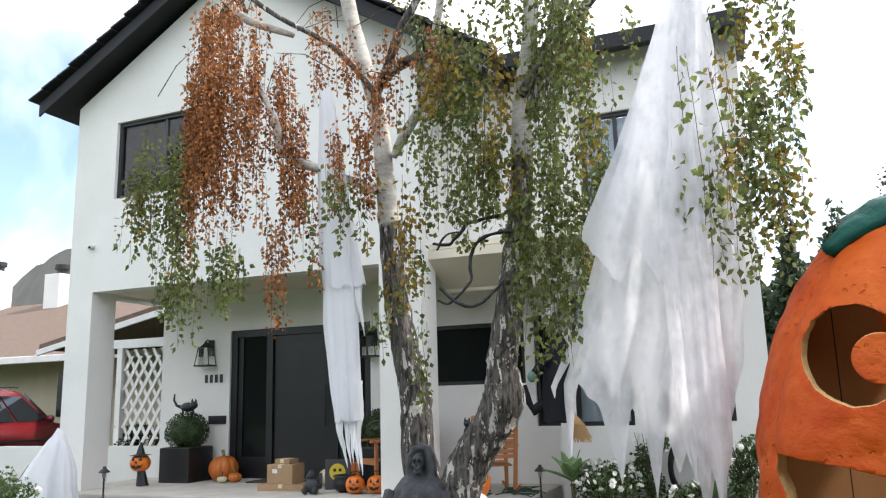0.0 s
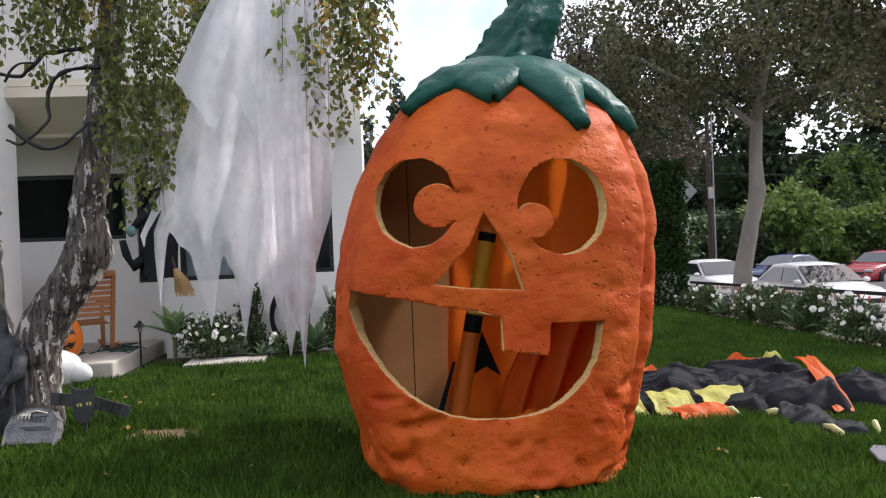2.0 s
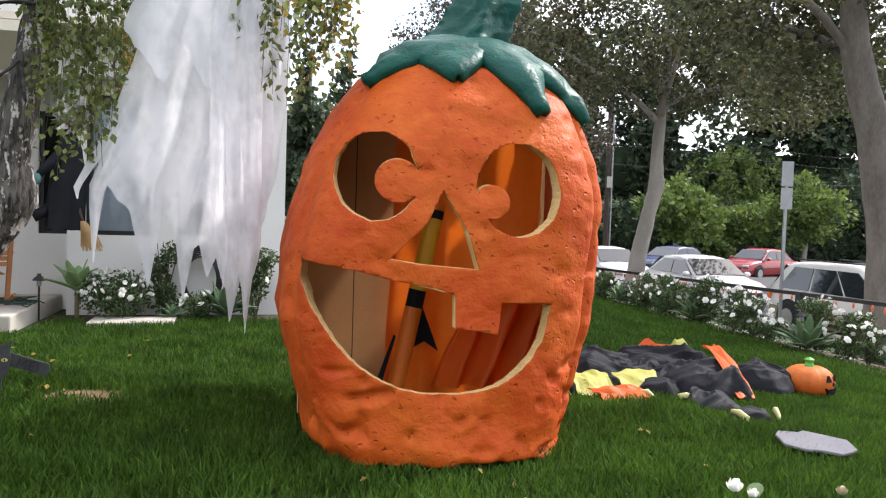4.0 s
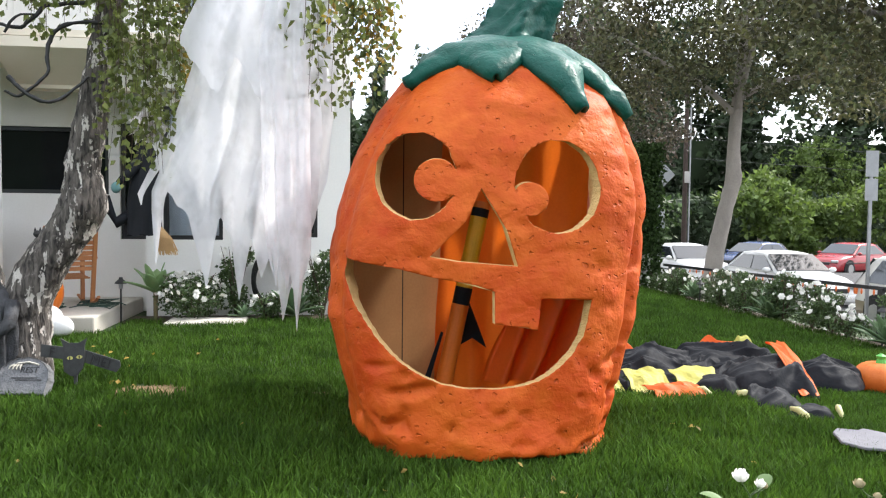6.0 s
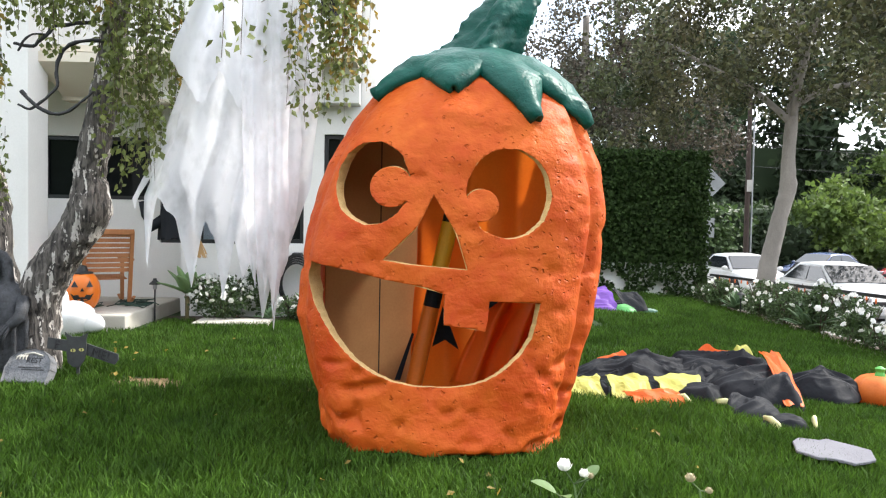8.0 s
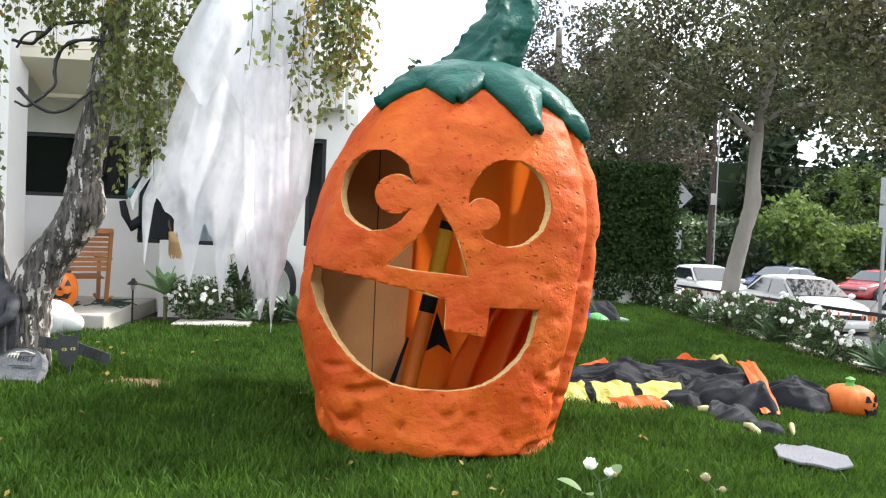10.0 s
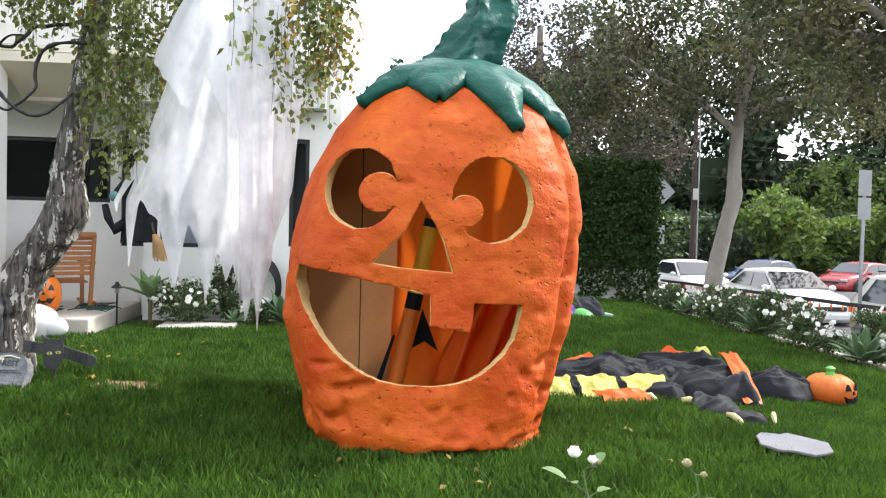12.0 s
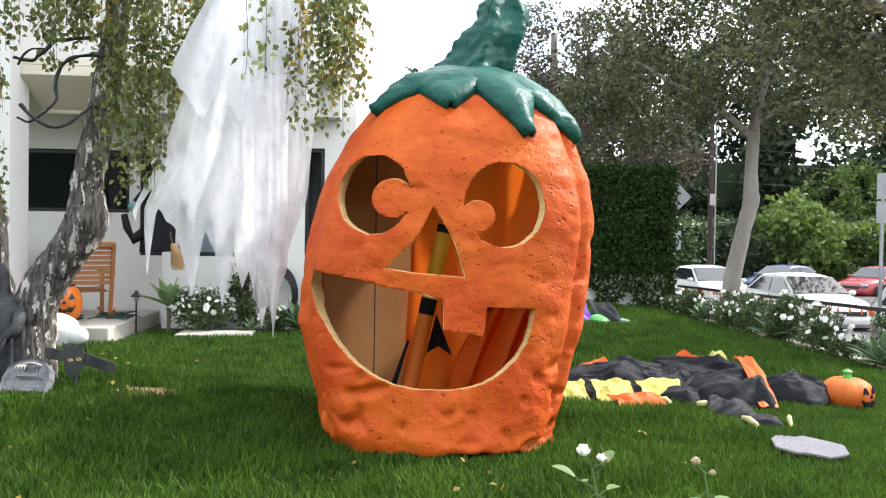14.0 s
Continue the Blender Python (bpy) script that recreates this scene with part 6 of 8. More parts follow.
hill = pydata("far_hill", [(-300 + 4 * i, 200 + 30 * j, -5 if j == 0 else (24 + 42 * math.exp(-((i - 12) / 15) ** 2) + 3.5 * noise.noise(Vector((i * 0.21, 0, j))) + 1.2 * noise.noise(Vector((i * 0.9, 0, j))))) for j in (0, 1) for i in range(50)],
              [(i, i + 1, i + 51, i + 50) for i in range(49)], mat("dry_scrub_hill", (0.10, 0.10, 0.085), 0.95, colour2=(0.15, 0.14, 0.13), scale=0.03, fine=0.2))
tagged(hill, "distant scrub-covered hill", "hill", "", "structure")

# ---- porch things ----
def on_porch(name, x, y, label, category, rz=0, group=""):
    return thing(name, x, y, 0.2, label, category, rz, group)


BOX_LEAF = mat("boxwood_leaf", (0.035, 0.065, 0.018), 0.5, vary=0.4, through_light=0.2, per_island=0.45)
for x in (-8.98, -5.30):
    pl = on_porch("topiary_planter", x, 10.62, "black square planter with a clipped boxwood ball", "planter", group="porch planters")
    bm = box((-0.30, -0.30, 0.0), (0.30, 0.30, 0.55), 0.008)
    part("pot", bm, BLACK_WOOD, pl)
    part("soil", box((-0.27, -0.27, 0.5), (0.27, 0.27, 0.556)), EARTH, pl)
    part("core", ball((0, 0, 0.80), (0.29, 0.29, 0.27)), BOX_LEAF, pl)
    tagged(leaf_cloud("foliage", [(0, 0, 0.80, 0.36, 0.36, 0.33)], 2600, 0.035, BOX_LEAF, pl, 0.8), kind="stuff")

BLACK_PLASTIC = mat("black_plastic", (0.012, 0.012, 0.013), 0.5, vary=0.3)
cat = thing("black_cat_prop", -8.92, 10.55, 1.30, "arched black cat prop on the boxwood ball", "cat prop")
bm = bmesh.new()
add_ball(bm, (0, 0, 0.10), (0.16, 0.07, 0.08))
add_ball(bm, (0.16, -0.05, 0.13), (0.07, 0.06, 0.065))
for s in (-1, 1):
    bmesh.ops.create_cone(bm, segments=6, radius1=0.025, radius2=0.002, depth=0.06, matrix=Matrix.Translation((0.16 + s * 0.035, -0.05, 0.21)))
add_tube(bm, [(-0.14, 0, 0.1), (-0.24, 0, 0.13), (-0.30, 0, 0.22), (-0.29, 0, 0.32)], [0.03, 0.022, 0.018, 0.012], 8)
for lx in (-0.1, 0.1):
    add_tube(bm, [(lx, 0, 0.07), (lx, -0.02, -0.06)], 0.02, 6)
part("cat_shape", bm, BLACK_PLASTIC, cat, smooth=True)


def ribbed(r, h, ribs=10, depth=0.10, centre=(0, 0, 0), squash=1.0):
    bm = bmesh.new()
    rings = []
    for j in range(15):
        t = -math.pi / 2 + math.pi * j / 14
        ring = []
        for k in range(ribs * 6):
            a = 2 * math.pi * k / (ribs * 6)
            rr = r * math.cos(t) ** 0.75 * (1 - depth * (1 - abs(math.sin(ribs * a / 2))) ** 2) if abs(math.cos(t)) > 1e-6 else 0.002
            ring.append(bm.verts.new((centre[0] + max(rr, 0.002) * math.cos(a), centre[1] + squash * max(rr, 0.002) * math.sin(a), centre[2] + h / 2 * (1 + math.sin(t)) - 0.08 * h * (1 - min(1, rr / (0.4 * r))) * (1 if t > 0 else 0))))
        rings.append(ring)
    n = ribs * 6
    for p, q in zip(rings, rings[1:]):
        for k in range(n):
            bm.faces.new((p[k], p[(k + 1) % n], q[(k + 1) % n], q[k]))
    return bm


PUMPKIN_SKIN = mat("pumpkin_skin", (0.55, 0.16, 0.02), 0.5, colour2=(0.42, 0.10, 0.015), scale=6, bump=0.15)
PALE_GOURD = mat("pale_gourd", (0.68, 0.60, 0.42), 0.5, vary=0.2)
STALK = mat("dry_stalk", (0.18, 0.15, 0.07), 0.8, vary=0.3)


def real_pumpkin(x, y, r, h, label, material=PUMPKIN_SKIN):
    p = on_porch("pumpkin", x, y, label, "pumpkin", rnd.uniform(0, 360), "porch pumpkins")
    part("body", ribbed(r, h), material, p, smooth=True)
    part("stalk", tube([(0, 0, h * 0.9), (0.01, 0, h + 0.03), (0.04, 0, h + 0.08)], [0.03 * r / 0.2, 0.02 * r / 0.2, 0.025 * r / 0.2], 8), STALK, p, "dry green-brown stalk")
    return p


real_pumpkin(-8.32, 10.75, 0.24, 0.40, "large orange pumpkin beside the front door")
real_pumpkin(-7.98, 10.6, 0.11, 0.15, "small orange pumpkin beside the front door")
real_pumpkin(-8.15, 10.5, 0.085, 0.10, "small pale gourd beside the front door", PALE_GOURD)
real_pumpkin(-6.05, 10.3, 0.17, 0.26, "white pumpkin behind the packages", PALE_GOURD)
real_pumpkin(-5.85, 10.55, 0.19, 0.34, "orange pumpkin behind the packages")

TOY_ORANGE = mat("orange_moulded_plastic", (0.72, 0.17, 0.012), 0.35, vary=0.12)


def face_patches(r, z, scale=1.0):
    """Black eyes, nose and toothed mouth as thin plates bent on to a round front."""
    shapes = [[(-0.55, 0.25), (-0.2, 0.25), (-0.38, 0.6)], [(0.2, 0.25), (0.55, 0.25), (0.38, 0.6)], [(-0.1, 0.02), (0.1, 0.02), (0, 0.22)],
              [(-0.6, -0.08), (-0.42, -0.2), (-0.2, -0.16), (-0.12, -0.3), (0.12, -0.3), (0.2, -0.16), (0.42, -0.2), (0.6, -0.08), (0.4, -0.45), (0, -0.58), (-0.4, -0.45)]]
    out = []
    for s in shapes:
        bm = bmesh.new()
        front, back = [], []
        for u, v in s:
            x, dz = u * r * scale, v * r * scale
            y = -math.sqrt(max(0.01, r * r - x * x - 0.6 * dz * dz))
            front.append(bm.verts.new((x, y - 0.012, z + dz)))
            back.append(bm.verts.new((x, y + 0.01, z + dz)))
        bm.faces.new(front)
        bm.faces.new(back[::-1])
        n = len(front)
        for k in range(n):
            bm.faces.new((front[k], back[k], back[(k + 1) % n], front[(k + 1) % n]))
        bmesh.ops.recalc_face_normals(bm, faces=bm.faces)
        out.append(bm)
    return out


def jack(name, x, y, z, r, h, label, rz=0, hat=False, handle=False, group=""):
    j = thing(name, x, y, z, label, "jack-o-lantern", rz, group)
    part("body", ribbed(r, h, 8, 0.06), TOY_ORANGE, j, smooth=True)
    for n, bm in zip(("eye", "eye", "nose", "mouth"), face_patches(r, h * 0.52)):
        part(n, bm, BLACK_PLASTIC, j, "black painted face shape")
    if hat:
        part("hat", lathe([(r * 0.62, h * 0.93), (r * 0.6, h * 0.97), (r * 0.34, h * 0.99), (r * 0.26, h * 1.12), (r * 0.05, h * 1.14)], 18), BLACK_PLASTIC, j, "small black hat", smooth=False)
    if handle:
        part("handle", tube([(-r * 0.8, 0, h * 0.8), (-r * 0.5, 0, h * 1.15), (0, 0, h * 1.25), (r * 0.5, 0, h * 1.15), (r * 0.8, 0, h * 0.8)], 0.007, 6), BLACK_PLASTIC, j, "black handle")
    return j


jack("candy_bucket", -5.22, 9.55, 0.2, 0.13, 0.24, "orange jack-o-lantern candy bucket on the porch", 20, handle=True, group="candy buckets")
jack("candy_bucket", -4.93, 9.62, 0.2, 0.13, 0.24, "orange jack-o-lantern candy bucket on the porch", 10, handle=True, group="candy buckets")
jack("moulded_jack", -3.40, 9.22, 0.2, 0.22, 0.50, "glossy orange jack-o-lantern with a black hat", 25, hat=True)
lantern_jack = jack("lantern_jack", -9.28, 9.9, 0.42, 0.16, 0.26, "small brown jack-o-lantern on a stand", 20)
part("stand", tube([(0.05, 0, -0.22), (0.02, 0, 0.02)], [0.1, 0.06], 10), BLACK_PLASTIC, lantern_jack, "black stand")
part("hat", lathe([(0.17, 0.25), (0.07, 0.27), (0.015, 0.45)], 14), BLACK_PLASTIC, lantern_jack, "black witch hat")
cauldron = on_porch("cauldron", -5.48, 9.72, "black plastic cauldron on the porch", "cauldron")
part("bowl", lathe([(0.08, 0.0), (0.15, 0.06), (0.16, 0.14), (0.13, 0.2), (0.15, 0.23), (0.13, 0.225), (0.11, 0.2)], 20), BLACK_PLASTIC, cauldron, smooth=True)
gargoyle = on_porch("gargoyle", -5.82, 9.45, "small dark gargoyle figure on the porch", "statue")
bm = ball((0, 0, 0.11), (0.10, 0.09, 0.12))
add_ball(bm, (0, -0.03, 0.26), (0.06, 0.06, 0.065))
for s in (-1, 1):
    add_ball(bm, (s * 0.10, 0.03, 0.17), (0.035, 0.03, 0.11))
    add_ball(bm, (s * 0.08, -0.08, 0.05), (0.04, 0.06, 0.05))
roughen(bm, 0.012, 22)
part("gargoyle_shape", bm, mat("dark_resin", (0.035, 0.038, 0.042), 0.7, vary=0.4, bump=0.4), gargoyle, smooth=True)
blackboard = on_porch("pumpkin_sign", -5.72, 9.95, "dark board painted with a yellow pumpkin face", "sign", 12)
part("board", box((-0.19, 0, 0), (0.19, 0.025, 0.42), 0.01), mat("slate_board", (0.06, 0.062, 0.07), 0.8, vary=0.3), blackboard)
part("painted_pumpkin", slab(circle(0, 0.24, 0.12, 0.12, n=20), -0.006, -0.001, Matrix(((1, 0, 0, 0), (0, 0, 1, 0), (0, 1, 0, 0), (0, 0, 0, 1)))), mat("yellow_paint", (0.65, 0.5, 0.03), 0.6), blackboard, "yellow painted pumpkin")
for x0, x1, z0, z1 in ((-0.06, -0.02, 0.25, 0.29), (0.02, 0.06, 0.25, 0.29), (-0.06, 0.06, 0.17, 0.2)):
    part("painted_mark", box((x0, -0.011, z0), (x1, -0.006, z1)), BLACK_PLASTIC, blackboard, "dark painted face mark")

CARDBOARD = mat("cardboard", (0.36, 0.235, 0.13), 0.85, colour2=(0.30, 0.19, 0.10), scale=5, bump=0.1)
for x, y, z, w, d, h, rz, lab in ((-6.50, 9.85, 0.2, 0.72, 0.42, 0.09, 6, "flat brown cardboard parcel on the porch"), (-6.52, 9.85, 0.291, 0.42, 0.34, 0.27, 2, "brown cardboard parcel with a white label"),
                                  (-6.52, 9.87, 0.562, 0.26, 0.22, 0.07, -4, "small brown cardboard parcel on top")):
    b = thing("cardboard_box", x, y, z, lab, "box", rz, "stacked parcels")
    part("carton", box((-w / 2, -d / 2, 0), (w / 2, d / 2, h), 0.006), CARDBOARD, b)
    part("tape", box((-0.03, -d / 2 - 0.002, h - 0.05), (0.03, d / 2 + 0.002, h + 0.001)), PALE_GOURD, b, "pale packing tape")
    if h > 0.2:
        part("shipping_label", box((-0.12, -d / 2 - 0.003, 0.15), (-0.04, -d / 2 - 0.001, 0.21)), PETAL, b, "white label")
mat_thing = on_porch("doormat", -7.1, 10.75, "brown coir doormat before the door", "mat")
part("pile", box((-0.6, -0.25, 0.001), (0.6, 0.25, 0.02), 0.004), EARTH, mat_thing)

TEAK = mat("teak_wood", (0.42, 0.175, 0.06), 0.6, colour2=(0.32, 0.12, 0.04), scale=4, fine=40, stretch=(1, 1, 0.3), bump=0.1)


def rocking_chair(x, y, rz):
    c = on_porch("rocking_chair", x, y, "slatted brown wooden rocking chair on the porch", "chair", rz, "porch chairs")
    for s in (-0.27, 0.27):
        part("rocker", tube([(s, -0.48, 0.09), (s, -0.25, 0.03), (s, 0.1, 0.022), (s, 0.42, 0.09), (s, 0.55, 0.15)], 0.022, 6), TEAK, c)
        part("leg", box((s - 0.022, -0.27, 0.03), (s + 0.022, -0.22, 0.66), 0.005), TEAK, c)
        bm = box((-0.022, -0.03, 0.0), (0.022, 0.03, 1.08), 0.005)
        bm.transform(pose(s, 0.24, 0.03, -11, 0, 0))
        part("back_post", bm, TEAK, c)
        part("armrest", box((s - 0.045, -0.33, 0.66), (s + 0.045, 0.34, 0.69), 0.008), TEAK, c)
    for k in range(6):
        part("seat_slat", box((-0.25, -0.27 + 0.085 * k, 0.41 - 0.006 * k), (0.25, -0.20 + 0.085 * k, 0.43 - 0.006 * k), 0.004), TEAK, c)
    for k in range(8):
        z = 0.50 + 0.072 * k
        part("back_slat", box((-0.25, 0.235 + 0.195 * (z - 0.03) - 0.01, z), (0.25, 0.235 + 0.195 * (z - 0.03) + 0.008, z + 0.055), 0.004), TEAK, c)
    part("head_rail", box((-0.29, 0.43, 1.04), (0.29, 0.47, 1.12), 0.01), TEAK, c)
    part("front_rail", box((-0.25, -0.27, 0.36), (0.25, -0.24, 0.42), 0.004), TEAK, c)
    return c


rocking_chair(-3.45, 10.0, -148).scale = (1.05, 0.9, 0.9)
rocking_chair(-5.05, 10.05, -35)
hanging_cat = thing("cat_on_chair", -3.53, 9.45, 0.93, "small dark cat prop on the chair arm", "cat prop")
bm = ball((0, 0, 0.07), (0.06, 0.05, 0.08))
add_ball(bm, (0, -0.02, 0.18), (0.05, 0.045, 0.045))
for s in (-1, 1):
    bmesh.ops.create_cone(bm, segments=6, radius1=0.018, radius2=0.002, depth=0.05, matrix=Matrix.Translation((s * 0.028, -0.02, 0.235)))
part("cat_shape", bm, BLACK_PLASTIC, hanging_cat, smooth=True)

GREEN_WIRE = mat("green_cable", (0.012, 0.045, 0.03), 0.5, vary=0.2)
for x, y, r in ((-3.1, 10.1, 0.22), (-2.95, 9.75, 0.28), (-3.5, 9.6, 0.2)):
    w = on_porch("light_cable", x, y, "tangled dark green light cable on the porch", "cable", group="light cables")
    pts = [(r * math.cos(a * 1.3) * rnd.uniform(0.5, 1.2), r * math.sin(a) * rnd.uniform(0.5, 1.2), 0.012 + 0.05 * rnd.random()) for a in np.linspace(0, 16, 30)]
    part("cord", tube(pts, 0.007, 5), GREEN_WIRE, w, smooth=True)

# bed by the wing: agave, white shrub, hose, climber
foxtail = agave(-2.33, 9.95, 0.42, 11, "foxtail_agave", "pale green foxtail agave beside the porch", "house bed plants", mat("pale_agave", (0.20, 0.32, 0.13), 0.55, vary=0.3), 3.6, 22, 0.19)
part("stalk", tube([(0, 0, -0.05), (0.01, 0, 0.38)], [0.025, 0.03], 9), STALK, foxtail, "dry leafy stalk")
agave(-0.62, 10.0, 0.48, 16, "agave", "green agave rosette beside the hose", "house bed plants")
agave(-1.25, 9.9, 0.22, 10, "agave", "small pale agave rosette beside the hose", "house bed plants")
rose_bush(-1.90, 10.0, 0.44, 0.60, 95, "white_shrub", "round shrub covered in white flowers", "house bed plants", 0.7)
rose_bush(-1.36, 10.12, 0.24, 0.95, 5, "climbing_plant", "thin climbing plant against the white wall", "house bed plants")
rose_bush(-0.95, 9.95, 0.20, 0.35, 8, "white_shrub", "low shrub with white flowers", "house bed plants")
rose_bush(-0.25, 10.05, 0.28, 0.9, 12, "white_shrub", "tall shrub with white flowers by the corner", "house bed plants")
hose = thing("garden_hose", -0.93, 10.33, 0.05, "black garden hose coiled on a wall hook", "hose")
bm = bmesh.new()
for k in range(5):
    c = [(0.25 * math.cos(a) * (1 - 0.05 * k), -0.03 - 0.025 * k, 0.45 + (0.40 - 0.03 * k) * math.sin(a)) for a in np.linspace(0, 2 * math.pi, 28)]
    add_tube(bm, c, 0.014, 7, cap=False)
part("coil", bm, BLACK_PLASTIC, hose, smooth=True)
part("hook", box((-0.06, -0.16, 0.82), (0.06, 0.03, 0.87), 0.01), DARK_METAL, hose)
stone = thing("stepping_stone", -1.65, 9.66, 0.03, "pale rectangular stepping stone set in the grass", "paver")
part("slab", roughen(box((-0.47, -0.24, -0.03), (0.47, 0.26, 0.025), 0.012), 0.01, 4), CONCRETE, stone)
rose_bush(-7.6, 5.9, 0.55, 0.85, 14, "garden_shrub", "green shrub with white flowers by the drive", "drive shrubs")
rose_bush(-11.0, 11.6, 0.5, 1.1, 0, "potted_shrub", "leafy green shrub behind the low wall", "side shrubs")
rose_bush(-10.4, 11.7, 0.45, 0.95, 0, "potted_shrub", "leafy green shrub behind the low wall", "side shrubs")

# witch on a broom before the wing
witch = thing("witch_figure", -2.72, 9.75, 1.05, "black cloaked witch figure with grey hair holding a straw broom", "witch figure")
bm = hood([(0.32, 0, 1.25), (0.34, 0, 1.0), (0.32, 0, 0.6), (0.30, 0, 0.05)], [0.05, 0.13, 0.19, 0.2], 0.7, 0.22, 6.1, n=40)
add_ball(bm, (0.34, -0.02, 1.33), (0.09, 0.09, 0.11))
add_tube(bm, [(0.28, -0.05, 0.95), (0.12, -0.12, 0.75), (0.0, -0.15, 0.62)], [0.07, 0.06, 0.03], 8)
add_tube(bm, [(0.22, 0, 0.35), (0.0, -0.05, 0.2), (-0.08, -0.05, 0.35), (-0.12, -0.05, 0.52)], [0.08, 0.075, 0.05, 0.04], 8)
part("witch_shape", bm, NYLON_K, witch, smooth=True)
hair = leaf_cloud("hair", [(0.36, 0.0, 1.36, 0.13, 0.12, 0.15)], 260, 0.14, mat("grey_hair", (0.55, 0.52, 0.50), 0.9, vary=0.2), witch, 0.6, "tangled grey hair")
part("mitten", ball((0.03, -0.18, 0.62), (0.06, 0.04, 0.07)), mat("teal_rubber", (0.10, 0.22, 0.22), 0.6), witch, "teal rubber glove", smooth=True)
broom = part("broom", tube([(0.0, 0.12, 0.85), (0.0, 0.06, 0.5), (0.02, 0.0, 0.25), (0.06, 0, 0.12)], 0.014, 8), TWIG, witch, "straw broom with a dark handle")
broom.location = (0.46, -0.095, 0.0)
part("wall_hook", tube([(0.30, 0.0, 1.15), (0.28, 0.35, 1.22), (0.28, 0.67, 1.22)], 0.008, 6), BLACK_FRAME, witch, "black wire hook in the wall")
bm = bmesh.new()
for k in range(110):
    a, r = rnd.uniform(0, 6.28), rnd.random() ** 0.5
    add_tube(bm, [(0.05 + 0.025 * r * math.cos(a), 0.025 * r * math.sin(a), 0.15), (0.11 + 0.08 * r * math.cos(a), 0.06 * r * math.sin(a), 0.02), (0.15 + 0.12 * r * math.cos(a), 0.07 * r * math.sin(a), -0.20 + 0.08 * rnd.random())], 0.005, 3)
part("bristles", bm, mat("straw", (0.52, 0.33, 0.15), 0.85, vary=0.3), broom, "bundle of straw bristles")

# twisted dark branches wired to the birch
vine = thing("twisted_branch", -2.1, 6.7, 2.2, "twisted bare black branch prop fixed to the birch", "branch prop")
V = Vector((-2.1, 6.7, 2.2))
for pts, r in (([(-2.0, 6.75, 2.95), (-2.22, 6.7, 2.93), (-2.36, 6.68, 2.85), (-2.42, 6.65, 2.66), (-2.40, 6.65, 2.52), (-2.5, 6.6, 2.38), (-2.62, 6.6, 2.30), (-2.72, 6.6, 2.34)], 0.018),
               ([(-2.70, 6.6, 2.46), (-2.60, 6.6, 2.36), (-2.5, 6.6, 2.29), (-2.38, 6.65, 2.27), (-2.25, 6.7, 2.35), (-2.12, 6.75, 2.5)], 0.018),
               ([(-2.1, 6.75, 3.12), (-2.3, 6.7, 3.08), (-2.42, 6.65, 3.05), (-2.48, 6.6, 2.95), (-2.6, 6.6, 2.86), (-2.76, 6.6, 2.88)], 0.02), ([(-2.48, 6.6, 2.96), (-2.6, 6.55, 2.94), (-2.70, 6.55, 2.8)], 0.012)):
    roughened_limb("branch", [Vector(p) - V for p in pts], [r * (1 - 0.06 * k) for k in range(len(pts))], BLACK_PLASTIC, vine, 0.012, 8)
vine.matrix_world = Matrix.Translation((V.x * NEAR, V.y * NEAR, 1.455 + (V.z - 1.455) * NEAR)) @ Matrix.Scale(NEAR, 4)

# ---- things under the birch ----
STONE_GREY = mat("painted_foam_stone", (0.20, 0.205, 0.215), 0.85, colour2=(0.12, 0.125, 0.135), scale=7, bump=0.6, bump_scale=35)
DARK_STONE = mat("dark_painted_stone", (0.012, 0.013, 0.015), 0.6, colour2=(0.060, 0.064, 0.072), scale=12, fine=50, bump=0.5)
BONE = mat("bone_plastic", (0.54, 0.52, 0.46), 0.6, colour2=(0.34, 0.325, 0.28), scale=12, bump=0.2)
def push_in(bm, centre, radius, depth):
    """Sinks the surface round a point, as for an eye socket."""
    centre = Vector(centre)
    for v in bm.verts:
        d = (v.co - centre).length / radius
        if d < 1:
            v.co += Vector((0, depth * (1 - d * d), 0))


def skull_shape(bm, at, k, turn=0.0):
    """A skull looking along minus y: cranium, sockets, nose, cheeks and jaw."""
    sk = bmesh.new()
    add_ball(sk, (0, 0.02, 0.0), (0.80, 1.0, 0.92), 4)
    add_ball(sk, (0, -0.42, -0.55), (0.56, 0.50, 0.42), 4)
    for sx in (-1, 1):
        add_ball(sk, (sx * 0.50, -0.55, -0.33), (0.22, 0.30, 0.16), 2)
        push_in(sk, (sx * 0.33, -0.88, -0.10), 0.30, 0.55)
    push_in(sk, (0, -0.92, -0.42), 0.17, 0.30)
    add_tube(sk, [(-0.42, -0.25, -0.78), (-0.34, -0.78, -1.02), (0, -0.98, -1.06), (0.34, -0.78, -1.02), (0.42, -0.25, -0.78)], [0.13, 0.14, 0.15, 0.14, 0.13], 8)
    for t in range(7):
        a = (t - 3) * 0.24
        add_box(sk, (0.46 * math.sin(a) - 0.05, -0.42 - 0.50 * math.cos(a), -0.96), (0.46 * math.sin(a) + 0.05, -0.34 - 0.50 * math.cos(a), -0.78))
    sk.transform(pose(*at, 0, 0, turn) @ Matrix.Scale(k, 4))
    me = bpy.data.meshes.new("skull_temp")
    sk.to_mesh(me)
    sk.free()
    bm.from_mesh(me)
    bpy.data.meshes.remove(me)


